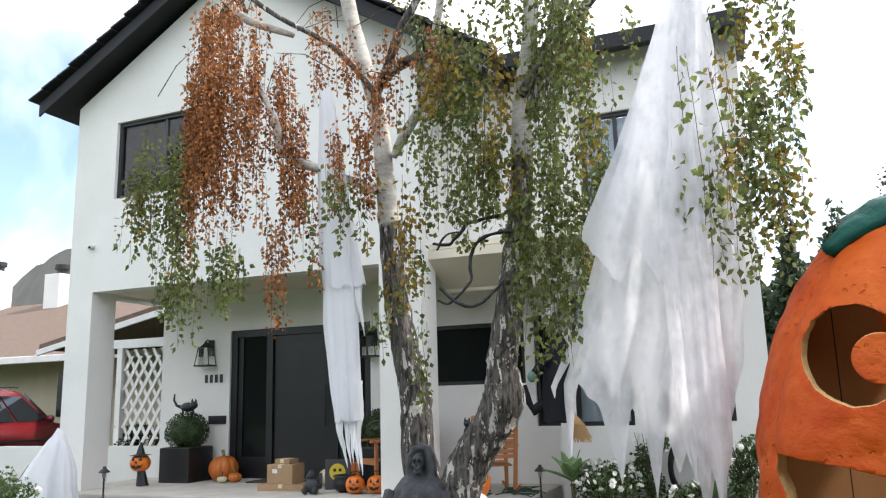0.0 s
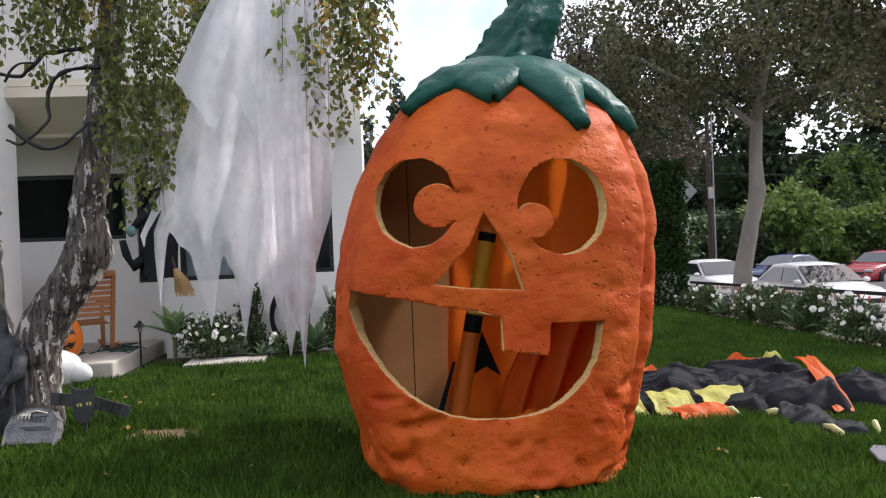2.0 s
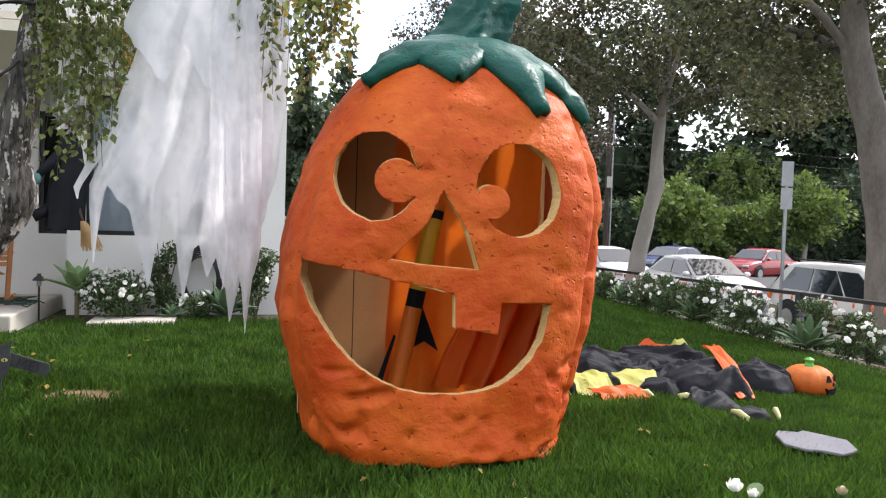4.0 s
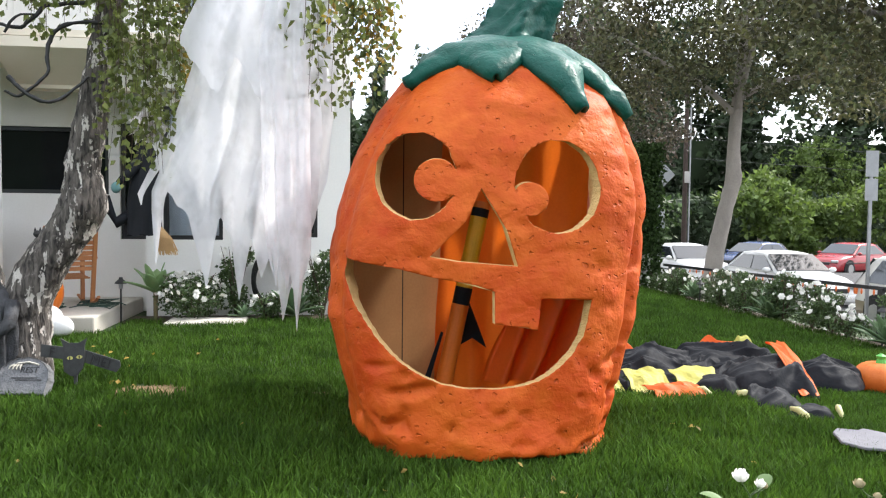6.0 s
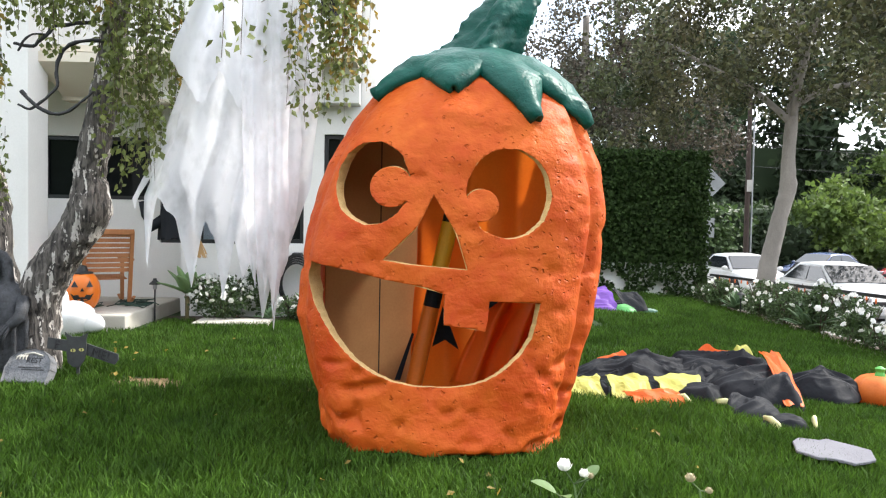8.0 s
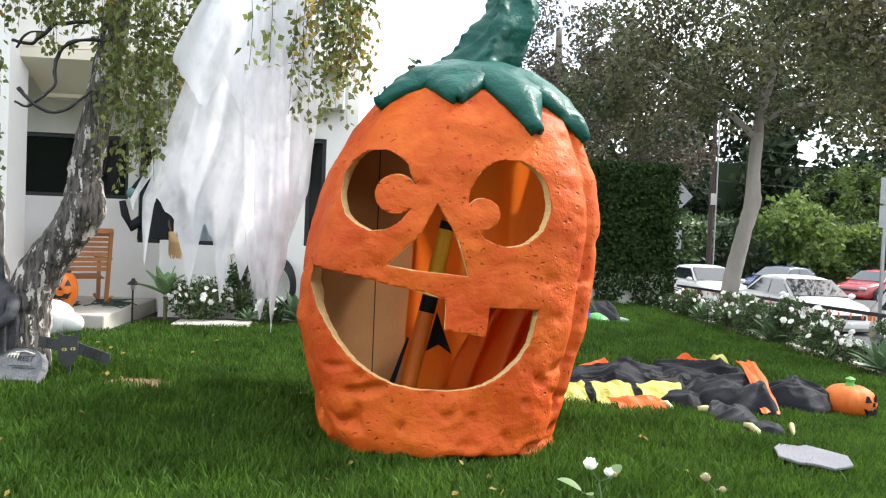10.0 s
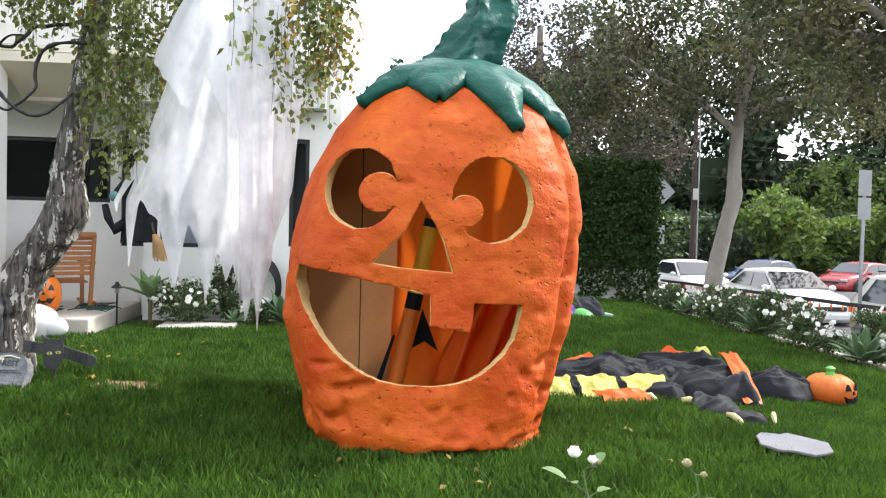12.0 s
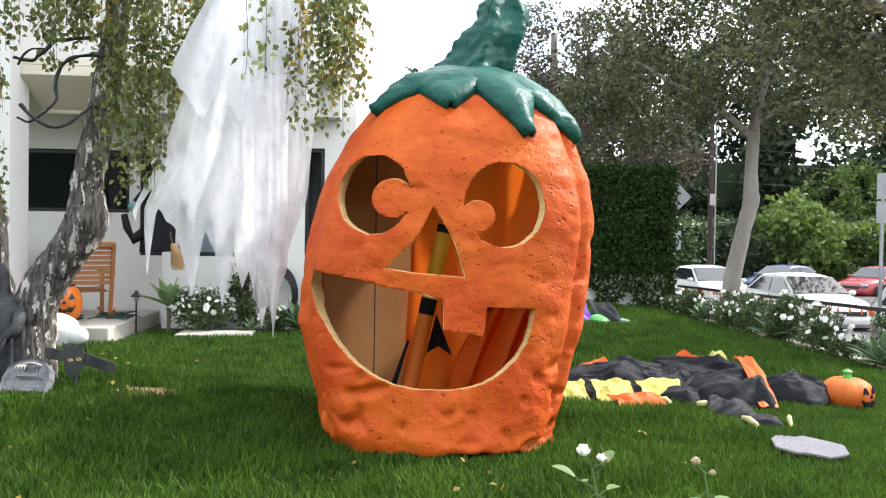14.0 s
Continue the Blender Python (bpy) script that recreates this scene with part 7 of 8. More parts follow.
reaper = thing("reaper_statue", -2.44, 5.50, 0.12, "dark grey hooded reaper bust leaning on the birch", "statue")
bm = bmesh.new()
prof = [(0.34, 0.0), (0.36, 0.2), (0.36, 0.45), (0.33, 0.62), (0.25, 0.72), (0.16, 0.78), (0.155, 0.86), (0.14, 0.94), (0.09, 1.0), (0.01, 1.03)]
rings = []
for i in range(46):
    t = i / 45 * (len(prof) - 1)
    q = min(int(t), len(prof) - 2)
    r, z = prof[q][0] + (prof[q + 1][0] - prof[q][0]) * (t - q), prof[q][1] + (prof[q + 1][1] - prof[q][1]) * (t - q)
    ring = []
    for k in range(80):
        a = 2 * math.pi * k / 80
        rr = r * (1 + 0.07 * math.sin(13 * a + 2 * z) * smoothstep(0.8, 0.4, z) + 0.05 * math.sin(21 * a) * smoothstep(0.7, 0.3, z))
        face = 0.09 * math.exp(-((a - 1.5 * math.pi) / 0.55) ** 2) * smoothstep(0.70, 0.80, z) * smoothstep(1.0, 0.92, z)
        ring.append(bm.verts.new((rr * math.cos(a), 0.66 * rr * math.sin(a) * (1 if math.sin(a) < 0 else 0.6) + face, z)))
    rings.append(ring)
for p, q in zip(rings, rings[1:]):
    for k in range(80):
        bm.faces.new((p[k], p[(k + 1) % 80], q[(k + 1) % 80], q[k]))
bm.faces.new(rings[-1])
skull_shape(bm, (0, -0.06, 0.89), 0.075)
for s_ in (-1, 1):
    for k in range(5):
        add_tube(bm, [(s_ * 0.02, -0.25, 0.60 - 0.055 * k), (s_ * 0.10, -0.265, 0.585 - 0.055 * k), (s_ * 0.15, -0.24, 0.56 - 0.055 * k)], [0.012, 0.014, 0.008], 6)
    for k in range(4):
        add_tube(bm, [(s_ * (0.24 - 0.02 * k), -0.24, 0.46), (s_ * (0.20 - 0.04 * k), -0.28, 0.38), (s_ * (0.18 - 0.045 * k), -0.27, 0.28)], [0.014, 0.014, 0.006], 6)
    add_tube(bm, [(s_ * 0.29, -0.08, 0.64), (s_ * 0.31, -0.19, 0.52), (s_ * 0.22, -0.25, 0.45)], [0.07, 0.06, 0.035], 8)
for v in bm.verts:
    v.co += 0.010 * noise.noise_vector(v.co * 14)
part("reaper_shape", bm, DARK_STONE, reaper, smooth=True)
reaper.scale = (0.78, 0.72, 0.97)
tomb = thing("tombstone", -2.04, 5.14, 0.27, "grey foam tombstone with carved writing leaning back", "tombstone", -6)
outline = [(-0.33, -0.16), (-0.345, 0.06), (-0.31, 0.19), (-0.24, 0.27), (-0.14, 0.32), (0.0, 0.335), (0.13, 0.31), (0.23, 0.25), (0.30, 0.17), (0.335, 0.05), (0.33, -0.16)]
STAND = Matrix(((1, 0, 0, 0), (0, 0, 1, 0), (0, 1, 0, 0), (0, 0, 0, 1)))
TILT_BACK = pose(0, 0, 0, -30, 0, 0) @ Matrix.Diagonal((1, 1, 0.82, 1))
bm = slab(outline, 0.0, 0.09, STAND)
bmesh.ops.bevel(bm, geom=list(bm.edges), offset=0.02, segments=2, affect="EDGES", profile=0.5)
bmesh.ops.triangulate(bm, faces=bm.faces)
bm.transform(TILT_BACK)
part("stone", bm, STONE_GREY, tomb)


def lettering(text, size, m, material, parent, label):
    cu = bpy.data.curves.new("lettering", "FONT")
    cu.body, cu.size, cu.extrude, cu.align_x = text, size, 0.003, "CENTER"
    tmp = new("lettering_source", cu)
    me = bpy.data.meshes.new_from_object(tmp.evaluated_get(bpy.context.evaluated_depsgraph_get()))
    bpy.data.objects.remove(tmp)
    bpy.data.curves.remove(cu)
    me.transform(m)
    return link("lettering", me, material, parent, label)


lettering("REST", 0.11, TILT_BACK @ pose(0.05, -0.004, 0.13, 90, 0, 0), DARK_STONE, tomb, "carved dark letters")
for x0, x1, z in ((-0.16, 0.18, 0.05), (-0.1, 0.24, 0.02)):
    bm = box((x0, -0.006, z), (x1, 0.001, z + 0.018))
    bm.transform(TILT_BACK)
    part("writing_bar", bm, DARK_STONE, tomb)
bm = bmesh.new()
for k in range(4):
    add_tube(bm, [(-0.16 + 0.03 * k, -0.01, 0.24), (-0.20 + 0.045 * k, -0.03, 0.20), (-0.21 + 0.05 * k, -0.025, 0.165)], [0.012, 0.011, 0.006], 6)
add_tube(bm, [(-0.12, -0.01, 0.25), (0.02, -0.015, 0.27), (0.16, -0.01, 0.235)], [0.014, 0.012, 0.012], 6)
bm.transform(TILT_BACK)
part("carved_bone", bm, BONE, tomb, "raised pale carved bones")

skeleton = thing("skeleton_prop", -2.24, 4.92, 0.10, "pale plastic skeleton sitting in the grass", "skeleton prop", -42)
bm = bmesh.new()
skull_shape(bm, (0.03, -0.02, 0.645), 0.098, 25)
add_tube(bm, [(0.02, 0.04, 0.58), (0.03, 0.05, 0.45), (0.02, 0.05, 0.28), (0.0, 0.03, 0.10)], [0.022, 0.025, 0.024, 0.028], 8)
for k in range(9):
    z, r = 0.485 - 0.027 * k, 0.105 - 0.022 * abs(k - 4) / 4
    for s_ in (-1, 1):
        add_tube(bm, [(0.02 + s_ * r * math.sin(a), -0.015 - 0.70 * r * math.cos(a), z + 0.028 * math.cos(a)) for a in np.linspace(0.22, 2.9, 9)], [0.007] * 8 + [0.009], 5)
add_tube(bm, [(0.02, -0.085, 0.50), (0.02, -0.10, 0.38)], [0.018, 0.012], 6)
add_tube(bm, [(-0.14, 0, 0.505), (0.02, -0.05, 0.515), (0.17, 0, 0.505)], 0.012, 6)
for s_ in (-1, 1):
    add_ball(bm, (s_ * 0.155 + 0.01, 0.0, 0.495), (0.028, 0.028, 0.028))
    add_tube(bm, [(s_ * 0.155, 0, 0.49), (s_ * 0.175, -0.01, 0.38), (s_ * 0.16, -0.04, 0.28)], [0.018, 0.012, 0.017], 7)
    add_tube(bm, [(s_ * 0.16, -0.04, 0.28), (s_ * 0.10, -0.14, 0.25), (s_ * 0.05 - 0.05, -0.22, 0.27)], [0.015, 0.010, 0.013], 7)
    for f in range(3):
        add_tube(bm, [(s_ * 0.05 - 0.05, -0.22, 0.27), (s_ * 0.04 - 0.08 + 0.02 * f, -0.27, 0.265 - 0.02 * f)], [0.007, 0.004], 5)
    add_tube(bm, [(s_ * 0.07, 0, 0.10), (s_ * 0.10, -0.11, 0.20), (s_ * 0.10, -0.22, 0.26)], [0.028, 0.016, 0.026], 8)
    add_tube(bm, [(s_ * 0.10, -0.22, 0.26), (s_ * 0.10, -0.25, 0.13), (s_ * 0.09, -0.27, 0.02)], [0.022, 0.013, 0.018], 8)
    add_ball(bm, (s_ * 0.09, -0.33, 0.015), (0.028, 0.075, 0.02))
    add_ball(bm, (s_ * 0.06, 0.02, 0.12), (0.06, 0.03, 0.065))
for v in bm.verts:
    v.co += 0.003 * noise.noise_vector(v.co * 25)
part("skeleton_shape", bm, BONE, skeleton, smooth=True)
skeleton.scale = (0.86, 0.86, 0.80)
skull = thing("stone_skull", -2.45, 4.98, 0.30, "weathered yellowed skull prop on a stake beside the tombstone", "skull prop")
bm = tube([(0, 0.02, -0.2), (0, 0.0, 0.2)], [0.05, 0.04], 8)
skull_shape(bm, (0, 0, 0.27), 0.085, 15)
roughen(bm, 0.008, 15)
part("skull_shape", bm, mat("mossy_stone", (0.34, 0.32, 0.20), 0.9, vary=0.4, bump=0.5), skull, smooth=True)

cat_sign = thing("cat_sign", -1.79, 5.38, 0.25, "black cat-head garden sign with crossing lettered boards", "sign")
SIGN_BLACK = mat("charcoal_painted_wood", (0.045, 0.048, 0.048), 0.75, colour2=(0.03, 0.032, 0.032), scale=14, bump=0.3)
head = [(-0.13, 0.08), (-0.15, 0.26), (-0.14, 0.40), (-0.17, 0.49), (-0.07, 0.43), (0.05, 0.43), (0.15, 0.49), (0.12, 0.38), (0.13, 0.24), (0.10, 0.12), (0.03, 0.02), (-0.05, 0.02)]
part("cat_head", slab(head, -0.03, -0.012, STAND), SIGN_BLACK, cat_sign)
part("stake", box((-0.02, -0.012, -0.30), (0.02, 0.01, 0.3)), SIGN_BLACK, cat_sign)
for x in (-0.055, 0.06):
    eye = part("eye", slab(circle(x, 0.25 + 0.1 * x, 0.036, 0.022, n=14), -0.036, -0.031, STAND), mat("yellow_eye", (0.55, 0.52, 0.16), 0.6, vary=0.2), cat_sign, "yellow painted eye")
    part("pupil", slab(circle(x, 0.25 + 0.1 * x, 0.008, 0.021, n=10), -0.040, -0.037, STAND), BLACK_PLASTIC, eye, "black slit pupil")
for a, x0, x1, txt, tx in ((-6, -0.42, -0.1, "F", -0.28), (-17, 0.08, 0.55, "ME!", 0.33)):
    bm = slab([(x0, -0.07), (x1, -0.08), (x1 + 0.03, 0.0), (x1, 0.07), (x0, 0.08)], -0.008, 0.010, STAND)
    m = pose(0.0, 0, 0.29, 0, -a, 0)
    bm.transform(m)
    brd = part("board", bm, SIGN_BLACK, cat_sign, "dark lettered board")
    lettering(txt, 0.17, m @ pose(tx, -0.012, -0.058, 90, 0, 0), BLACK_PLASTIC, brd, "black painted letters")

tomb.scale = (0.49, 0.72, 0.60)
cat_sign.scale = (0.53, 0.6, 0.55)
snow = thing("white_foam_figure", -3.22, 8.5, -0.02, "lumpy white foam ghost lying before the porch step", "foam prop")
bm = ball((0, 0, 0.14), (0.20, 0.16, 0.15), 3)
add_ball(bm, (-0.12, 0, 0.28), (0.11, 0.10, 0.13), 3)
add_ball(bm, (0.16, -0.02, 0.12), (0.12, 0.08, 0.08), 3)
roughen(bm, 0.03, 6)
part("foam_shape", bm, mat("white_foam", (0.82, 0.82, 0.82), 0.95, vary=0.06, bump=0.2), snow, smooth=True)
snow.scale = (1.45, 1.2, 1.5)


# ---- the deflated figures on the lawn ----
def crumple(cx, cy, rx, ry, h, seed, turn=0.0, n=84):
    """A sagging heap of fabric: a low mound with sharp folds and an uneven rim."""
    bm = bmesh.new()
    c, s = math.cos(radians(turn)), math.sin(radians(turn))
    rows = []
    for j in range(n + 1):
        row = []
        for i in range(n + 1):
            u, v = i / n * 2 - 1, j / n * 2 - 1
            rim = 1 + 0.22 * noise.noise(Vector((math.atan2(v, u) * 1.3, seed, 0)))
            q = max(abs(u), abs(v))
            d = math.hypot(u, v)
            k = q / d if d > 1e-6 else 1
            x, y = u * k * rx * rim, v * k * ry * rim
            p = Vector((x * 2.6, y * 2.6, seed))
            w = Vector((x * 1.0, y * 3.6, seed)) + 0.55 * noise.noise_vector(p * 0.5)
            r1 = (1 - min(1, abs(noise.noise(w)) * 2.3)) ** 1.6
            r2 = (1 - min(1, abs(noise.noise(w * 2.0 + Vector((5, 0, 0)))) * 2.3)) ** 1.4
            r3 = (1 - min(1, abs(noise.noise(w * 3.7 + Vector((0, 3, 0)))) * 2.3)) ** 1.4
            f = 0.50 * (0.55 + noise.noise(w * 0.6)) + 0.46 * r1 + 0.22 * r2 + 0.16 * r3
            z = h * (1 - q ** 4) * max(0.12, 0.14 + 0.64 * f) + 0.02
            x, y = x + 0.07 * noise.noise(p * 1.7), y + 0.07 * noise.noise(p * 1.7 + Vector((0, 9, 0)))
            wx, wy = cx + x * c - y * s, cy + x * s + y * c
            row.append(bm.verts.new((wx, wy, z if q < 0.999 else 0.0)))
        rows.append(row)
    for p, q in zip(rows, rows[1:]):
        for i in range(n):
            a, b, c_, d = p[i], p[i + 1], q[i + 1], q[i]
            for tri in (((a, b, c_), (a, c_, d)) if noise.noise(a.co * 9) > 0 else ((a, b, d), (b, c_, d))):
                bm.faces.new(tri)
    return bm


def drape(x0, x1, y0, z0, y1, z1, seed, slant=0.0, n=10):
    """A panel of fabric that hangs from a high back edge down to the grass, with crinkled facets."""
    bm = bmesh.new()
    rows = []
    for j in range(n + 1):
        v = j / n
        row = []
        for i in range(n + 1):
            u = i / n
            p = Vector((u * 3, v * 3, seed))
            row.append(bm.verts.new((x0 + (x1 - x0) * u + slant * v + 0.02 * noise.noise(p * 1.5), y0 + (y1 - y0) * v + 0.03 * noise.noise(p + Vector((4, 0, 0))),
                                     z0 + (z1 - z0) * v ** 1.2 + 0.045 * noise.noise(p * 1.2 + Vector((0, 7, 0))) * (1 - 0.5 * v) + 0.03 * math.sin(math.pi * v))))
        rows.append(row)
    for p, q in zip(rows, rows[1:]):
        for i in range(n):
            for tri in ((p[i], p[i + 1], q[i + 1]), (p[i], q[i + 1], q[i])):
                bm.faces.new(tri)
    return bm


heap = thing("deflated_inflatable", 3.1, 5.75, -0.01, "deflated black, orange and yellow nylon inflatable on the grass", "inflatable")
PALE_YELLOW = mat("pale_yellow_nylon", (0.62, 0.62, 0.30), 0.6, vary=0.2, scale=8)
RED_NYLON = mat("red_nylon", (0.45, 0.015, 0.02), 0.5)
for args, m, lab in (((-0.30, 0.48, 0.80, 0.40, 0.34, 1.0, 2), NYLON_K, "black nylon body"), ((0.30, 0.56, 0.50, 0.38, 0.40, 2.0, -8), NYLON_K, "black nylon fold"), ((0.28, -0.06, 0.36, 0.42, 0.36, 3.0, 20), NYLON_K, "black nylon fold"),
                     ((-0.10, -0.14, 0.24, 0.26, 0.20, 4.0, -10), NYLON_K, "black nylon fold"), ((0.10, -0.55, 0.22, 0.28, 0.17, 4.5, 25), NYLON_K, "black nylon leg"), ((0.18, -0.94, 0.17, 0.13, 0.15, 6.5, -12), NYLON_K, "black nylon foot"),
                     ((0.95, 0.14, 0.32, 0.24, 0.27, 5.0, -18), NYLON_K, "black nylon arm"), ((0.55, 0.45, 0.30, 0.34, 0.28, 6.0, 5), NYLON_K, "black nylon fold"),
                     ((-0.88, 0.02, 0.09, 0.22, 0.15, 16.0, 4), NYLON_K, "black nylon strip"), ((-0.52, -0.02, 0.08, 0.22, 0.17, 17.0, 14), NYLON_K, "black nylon strip"),
                     ((-0.62, 0.80, 0.24, 0.10, 0.30, 12.0, -6), NYLON_O, "orange nylon edge"),
                     ((0.34, 0.80, 0.24, 0.12, 0.44, 13.0, -8), NYLON_O, "orange nylon edge"), ((0.60, 0.84, 0.17, 0.09, 0.40, 14.0, 12), NYLON_Y, "yellow nylon edge"), ((0.04, 0.72, 0.07, 0.06, 0.32, 15.0, 0), RED_NYLON, "red nylon scrap")):
    part("panel", crumple(*args), m, heap, lab, smooth=True)
for args, m, lab in (((-1.18, -0.92, 0.10, 0.15, -0.20, 0.02, 1.0), NYLON_Y, "yellow nylon panel"), ((-0.86, -0.54, 0.06, 0.16, -0.26, 0.02, 2.0), NYLON_Y, "yellow nylon panel"), ((-0.47, -0.12, 0.06, 0.16, -0.24, 0.02, 3.0), NYLON_Y, "yellow nylon panel"),
                     ((-0.80, -0.40, -0.24, 0.10, -0.42, 0.02, 5.0, 0.06), NYLON_O, "orange nylon scrap"),
                     ((0.50, 0.66, 0.28, 0.33, -0.44, 0.05, 4.0, -0.12), NYLON_O, "orange nylon stripe")):
    thick(part("panel", drape(*args), m, heap, lab), 0.006)
for x, y, rz in ((0.02, -0.99, 20), (0.33, -0.97, -25), (-0.08, -0.46, 80), (-0.36, -0.36, 30)):
    bm = tube([(0, 0.05, 0.10), (0, 0.0, 0.11), (0.01, -0.05, 0.075), (0.015, -0.085, 0.02)], [0.026, 0.032, 0.028, 0.005], 10)
    bm.transform(pose(x, y, -0.01, 0, 0, rz) @ Matrix.Diagonal((0.55, 1.15, 0.85, 1)))
    roughen(bm, 0.012, 14)
    part("claw", bm, PALE_YELLOW, heap, "pale yellow nylon claw", smooth=True)

mini = thing("inflatable_pumpkin", 4.53, 5.82, -0.10, "small orange inflatable pumpkin with a green stem lying on the grass", "pumpkin", 26)
mini.scale = (0.93, 0.93, 0.95)
part("body", ribbed(0.23, 0.30, 9, 0.07), mat("pale_orange_nylon", (0.72, 0.20, 0.03), 0.6, colour2=(0.62, 0.15, 0.02), scale=9, through_light=0.3, bump=0.3, bump_scale=25), mini, smooth=True)
part("stem", lathe([(0.05, 0.27), (0.035, 0.32), (0.045, 0.35), (0.01, 0.37)], 10), mat("green_nylon", (0.08, 0.38, 0.06), 0.5, vary=0.2), mini, "bright green stem")
for n, bm in zip(("eye", "eye", "nose", "mouth"), face_patches(0.23, 0.14, 0.7)):
    part(n, bm, NYLON_K, mini, "black face patch")
foam = thing("foam_slab", 3.13, 4.05, 0.0, "broken grey foam slab lying on the grass", "foam slab", 4)
edge = [(-0.30, -0.02), (-0.22, -0.10), (-0.12, -0.12), (-0.02, -0.20), (0.10, -0.18), (0.2, -0.16), (0.32, -0.04), (0.22, 0.04), (0.12, 0.12), (0.05, 0.11), (-0.10, 0.15), (-0.20, 0.10), (-0.24, 0.04)]
bm = slab([(x * 0.72 + 0.012 * noise.noise(Vector((x * 30, y * 30, 0))), y * 1.38 + 0.02 * noise.noise(Vector((x * 30, y * 30, 5)))) for x, y in edge], 0.0, 0.018)
bmesh.ops.bevel(bm, geom=list(bm.edges), offset=0.004, segments=1, affect="EDGES", profile=0.5)
bm.transform(pose(0, 0, 0.07, 2, -1, 0))
part("slab", bm, mat("grey_foam", (0.19, 0.19, 0.205), 0.9, colour2=(0.15, 0.15, 0.165), scale=6, bump=0.4, spec=0.1), foam)
purple = thing("deflated_inflatable", 4.0, 12.4, -0.06, "deflated purple, black and green nylon inflatable on the far lawn", "inflatable")
for args, m, lab in (((-0.25, 0, 0.40, 0.26, 0.20, 21.0, 10), mat("purple_nylon", (0.16, 0.05, 0.38), 0.5, vary=0.2, through_light=0.2), "purple nylon"), ((0.22, 0.05, 0.2, 0.2, 0.20, 22.0, 0), NYLON_K, "black nylon"),
                     ((0.1, -0.15, 0.14, 0.12, 0.12, 23.0, 0), mat("bright_green_nylon", (0.09, 0.38, 0.09), 0.5), "green nylon"), ((0.42, -0.1, 0.14, 0.10, 0.10, 24.0, 0), mat("pale_green_nylon", (0.12, 0.24, 0.17), 0.5), "pale green nylon")):
    part("panel", crumple(*args), m, purple, lab)
for args, m, lab in (((-0.62, -0.05, 0.16, 0.30, -0.20, 0.02, 31.0, 0.1), bpy.data.materials["purple_nylon"], "purple nylon panel"), ((0.02, 0.30, 0.10, 0.26, -0.22, 0.02, 32.0, 0.1), NYLON_K, "black nylon panel")):
    thick(part("panel", drape(*args), m, purple, lab), 0.006)
purple.scale = (1.35, 1.2, 1.25)


# ---- rose sprays in front ----
def rose_spray(x, y, z, tip, buds, label):
    r = thing("rose_spray", x, y, ground_z(x, y), label, "rose", group="front roses")
    base, tip = Vector((0, 0, -0.02)), Vector(tip)
    mid = tip * 0.55 + Vector((0.03, 0, -0.02))
    part("stem", tube([base, mid, tip], [0.006, 0.005, 0.003], 7), ROSE_LEAF_PALE, r)
    for k in range(16):
        t = 0.56 + 0.40 * rnd.random()
        p = mid.lerp(tip, (t - 0.55) / 0.45)
        d = rand_dir()
        d = Vector((d.x + 0.4, d.y, 0.35 * d.z - 0.05)).normalized()
        q = p + d * rnd.uniform(0.03, 0.09)
        part("twig", tube([p, q], 0.0018, 5), ROSE_LEAF, r)
        ln = rnd.uniform(0.06, 0.095)
        side = d.cross(Vector((0, 0, 1))).normalized()
        bm = bmesh.new()
        ribs = []
        for i in range(7):
            u = i / 6
            half = 0.30 * ln * math.sin(math.pi * min(1, 0.06 + 0.94 * u)) ** 0.75
            c = q + d * ln * u - Vector((0, 0, 0.22 * ln * u * u))
            ribs.append([bm.verts.new(c + side * half * k + Vector((0, 0, 0.22 * half * abs(k)))) for k in (-1, 0, 1)])
        for a, b in zip(ribs, ribs[1:]):
            for i in range(2):
                bm.faces.new((a[i], a[i + 1], b[i + 1], b[i]))
        part("leaf", bm, ROSE_LEAF_PALE, r, smooth=True)
    for dx, dy, dz, s, m in buds:
        c = tip + Vector((dx, dy, dz))
        part("twig", tube([tip, c - Vector((0, 0, s * 0.8))], 0.002, 5), ROSE_LEAF, r)
        lab = "half-open white bloom" if m is PETAL else "faded dry bloom"
        bloom = part("bloom", roughen(ball(c, (s * 0.62, s * 0.62, s * 0.95), 2), s * 0.12, 40), m, r, lab, smooth=True)
        for n, rr, tall in ((3, 0.66, 1.75), (4, 0.80, 1.5), (5, 0.92, 1.05)):
            for k in range(n):
                a = 2 * math.pi * (k + 0.37 * n) / n
                bm = bmesh.new()
                grid = []
                for i in range(5):
                    u = i / 4
                    out = s * rr * (0.35 + 0.85 * math.sin(math.pi * min(1, 0.12 + u * 0.55))) + (s * 0.25 * u ** 4 if n == 5 else 0)
                    half = 1.0 * math.sin(math.pi * (0.12 + 0.70 * u)) * 2.1 / n
                    grid.append([bm.verts.new(c + Vector((out * math.cos(a + half * w), out * math.sin(a + half * w), s * (-0.9 + tall * u)))) for w in (-1, -0.5, 0, 0.5, 1)])
                for p, q in zip(grid, grid[1:]):
                    for i in range(4):
                        bm.faces.new((p[i], p[i + 1], q[i + 1], q[i]))
                part("petal", bm, m, bloom, smooth=True)
    return r


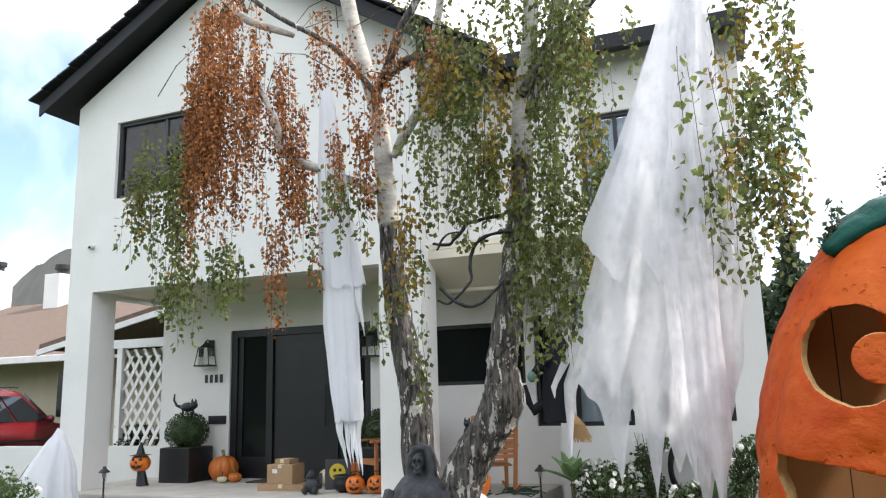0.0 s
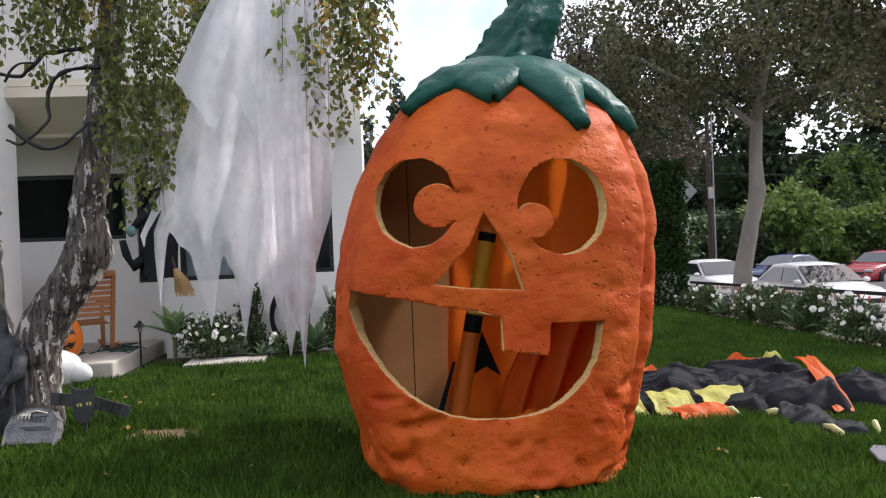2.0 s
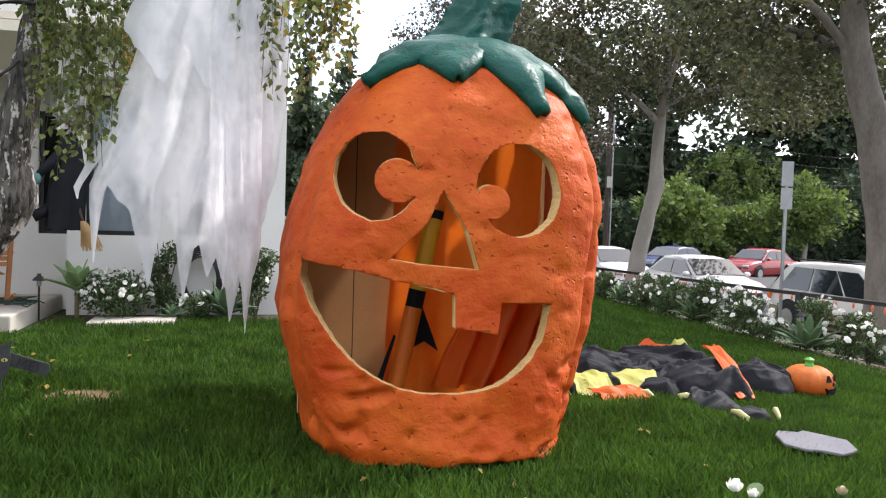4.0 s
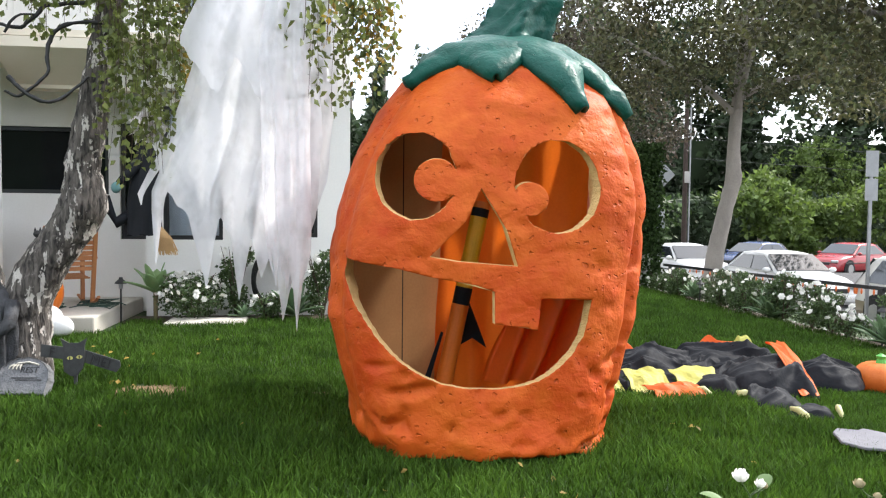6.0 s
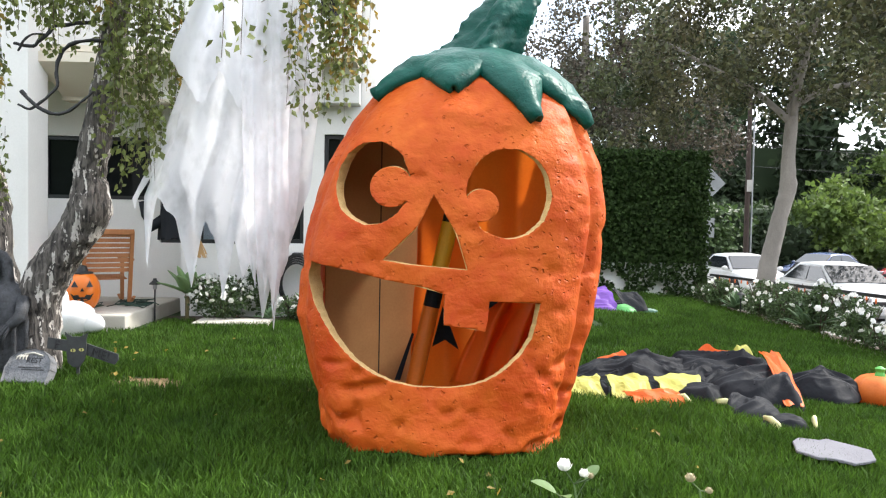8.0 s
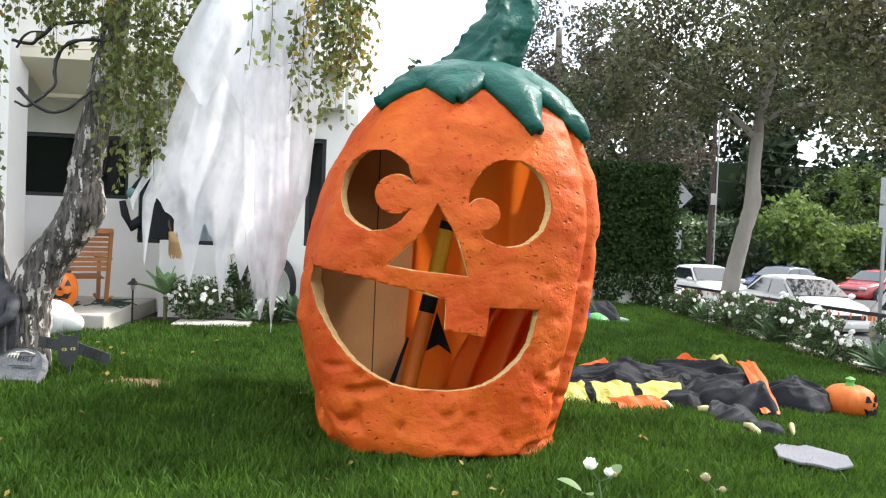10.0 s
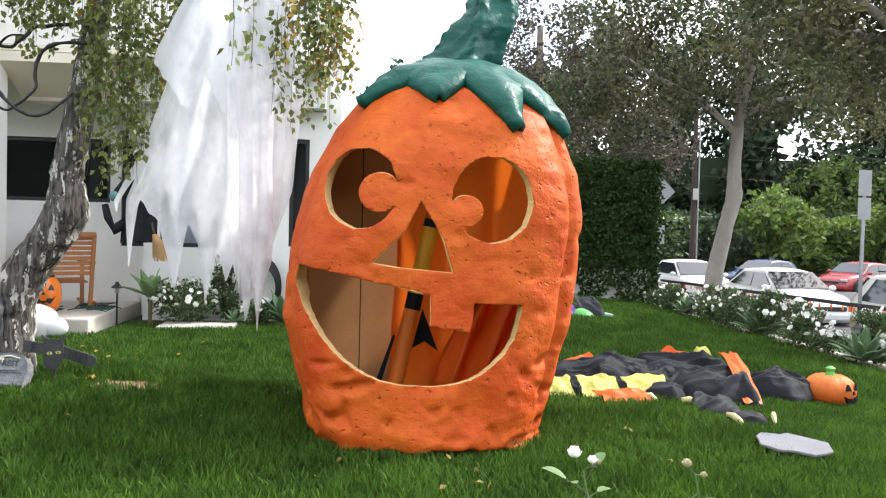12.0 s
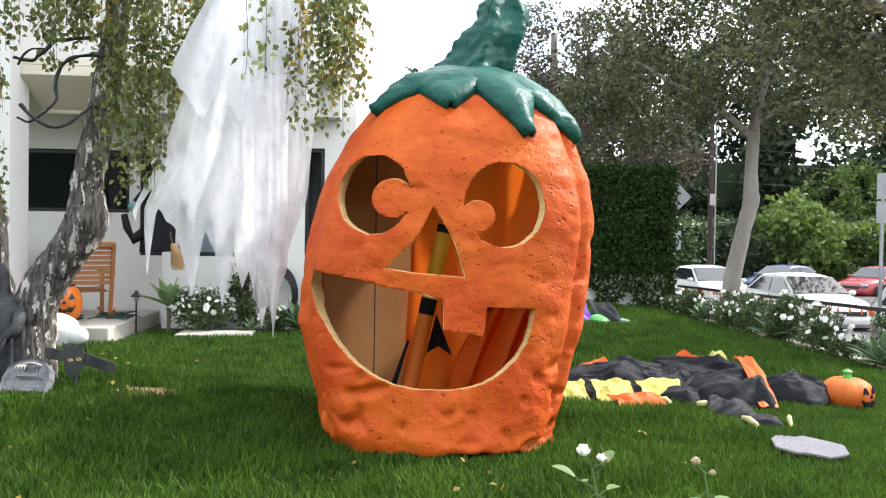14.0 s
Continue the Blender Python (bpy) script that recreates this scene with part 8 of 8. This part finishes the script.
ROSE_LEAF_PALE = mat("pale_rose_leaf", (0.17, 0.26, 0.10), 0.5, vary=0.25, through_light=0.35)
DRY_BLOOM = mat("dry_bloom", (0.50, 0.42, 0.26), 0.8, vary=0.3)
rose_spray(1.22, 1.9, 0, (-0.06, 0.0, 0.60), ((-0.03, 0, 0.06, 0.019, PETAL), (0.03, 0, 0.035, 0.013, PETAL), (0.055, 0.02, 0.02, 0.009, DRY_BLOOM)), "rose stem with two half-open white blooms")
rose_spray(1.62, 1.95, 0, (-0.06, 0.0, 0.57), ((-0.03, 0, 0.04, 0.014, DRY_BLOOM), (0.03, 0, 0.0, 0.010, DRY_BLOOM)), "rose stem with dry spent blooms")

# ---- grass ----
def grass_field(name, seed, count, x0, x1, y0, y1, height, keep):
    """Many bent blades in one mesh: two quads narrowing to a point."""
    g = np.random.default_rng(seed)
    x, y = g.uniform(x0, x1, count), g.uniform(y0, y1, count)
    ok = np.array([keep(a, b) for a, b in zip(x, y)])
    x, y = x[ok], y[ok]
    n = len(x)
    z = np.array([ground_z(a, b) for a, b in zip(x, y)])
    clump = np.array([noise.noise(Vector((a * 1.3, b * 1.3, 5))) for a, b in zip(x, y)])
    h = height * g.uniform(0.55, 1.25, n) * (1 + 0.45 * clump)
    w = g.uniform(0.003, 0.006, n) * (1 + 0.05 * y)
    a, b = g.uniform(0, 2 * np.pi, n), g.uniform(0, 2 * np.pi, n)
    bend = h * g.uniform(0.15, 0.75, n)
    sx, sy = np.cos(a) * w, np.sin(a) * w
    bx, by = np.cos(b) * bend, np.sin(b) * bend
    co = np.empty((n, 5, 3), dtype=np.float32)
    co[:, 0] = np.stack([x - sx, y - sy, z - 0.005], 1)
    co[:, 1] = np.stack([x + sx, y + sy, z - 0.005], 1)
    co[:, 2] = np.stack([x + sx * 0.7 + bx * 0.35, y + sy * 0.7 + by * 0.35, z + h * 0.6], 1)
    co[:, 3] = np.stack([x - sx * 0.7 + bx * 0.35, y - sy * 0.7 + by * 0.35, z + h * 0.6], 1)
    co[:, 4] = np.stack([x + bx, y + by, z + h], 1)
    i = np.arange(n)[:, None] * 5
    loops = np.concatenate([i + np.array([[0, 1, 2, 3]]), i + np.array([[3, 2, 4]])], 1).ravel().astype(np.int32)
    me = bpy.data.meshes.new(name)
    me.vertices.add(5 * n)
    me.vertices.foreach_set("co", co.ravel())
    me.loops.add(7 * n)
    me.loops.foreach_set("vertex_index", loops)
    me.polygons.add(2 * n)
    starts = np.stack([np.arange(n) * 7, np.arange(n) * 7 + 4], 1).ravel().astype(np.int32)
    me.polygons.foreach_set("loop_start", starts)
    me.update(calc_edges=True)
    me.validate()
    ob = link(name, me, GRASS)
    return tagged(ob, "short green mown grass blades", "grass", "", "stuff")


def bare(x, y):
    return max(math.exp(-(((x + 1.27) / 0.36) ** 2 + ((y - 5.42) / 0.24) ** 2)), 0.9 * math.exp(-(((x + 0.15) / 0.25) ** 2 + ((y - 5.6) / 0.12) ** 2)),
               0.5 * math.exp(-(((x + 1.7) / 0.15) ** 2 + ((y - 5.6) / 0.1) ** 2)))


EARTH = mat("dry_straw_earth", (0.20, 0.125, 0.062), 0.95, colour2=(0.075, 0.062, 0.022), scale=9, fine=70, bump=0.7, bump_scale=60)
for ex, ey, rx, ry in ((-1.27, 5.42, 0.38, 0.25), (-0.15, 5.6, 0.27, 0.14), (-1.7, 5.6, 0.15, 0.1)):
    ring = [(1 + 0.45 * noise.noise(Vector((math.cos(k * math.pi / 16) * 1.6 + ex, math.sin(k * math.pi / 16) * 1.6, 2)))) for k in range(32)]
    rim = [(ex + rx * r * math.cos(k * math.pi / 16), ey + ry * r * math.sin(k * math.pi / 16)) for k, r in enumerate(ring)]
    bm = bmesh.new()
    top = [bm.verts.new((x, y, ground_z(x, y) - 0.003)) for x, y in rim]
    mid = bm.verts.new((ex, ey, ground_z(ex, ey) + 0.012))
    for k in range(32):
        bm.faces.new((top[k], top[(k + 1) % 32], mid))
    structure("bare_earth", bm, EARTH, "dry bare earth patch in the lawn", "earth", smooth=True)


def lawn(x, y):
    if (x - PX) ** 2 + (y - PY) ** 2 < 0.55 or bare(x, y) + 0.25 * noise.noise(Vector((x * 9, y * 9, 3))) > 0.20 + 0.62 * rnd.random():
        return False
    if x < -2.6 and y > 8.85 or -2.2 < x < -1.15 and 9.45 < y < 9.95:
        return False
    return y < 9.9 + 0.15 * noise.noise(Vector((x * 2, 0, 0))) or x > 3.3


grass_field("grass", 1, 185000, -3.2, 5.5, 2.4, 6.2, 0.075, lawn)
grass_field("grass", 2, 90000, -6.0, 7.0, 6.2, 10.0, 0.07, lawn)
grass_field("grass", 3, 40000, 2.5, 7.0, 10.0, 17.2, 0.08, lawn)
grass_field("grass", 4, 26000, -9.5, -3.2, 4.0, 8.9, 0.07, lawn)
grass_field("grass", 5, 60000, -5.0, 6.2, -3.0, 2.4, 0.075, lawn)

verts, faces = [], []
for _ in range(70):
    px, py = rnd.uniform(-2.8, 2.6), rnd.uniform(2.6, 8.6)
    if abs(px - PX) > 1.1 or abs(py - PY) > 1.3:
        leaf_shape(verts, faces, Vector((px, py, ground_z(px, py) + 0.055)), (rand_dir() + Vector((0, 0, 0.1))).normalized(), Vector((0.2, -0.3, 1)).normalized(), rnd.uniform(0.035, 0.055), rnd.uniform(0.025, 0.04))
tagged(pydata("fallen_leaves", verts, faces, LEAF_Y), "dry yellow birch leaves scattered on the grass", "leaves", "", "stuff")
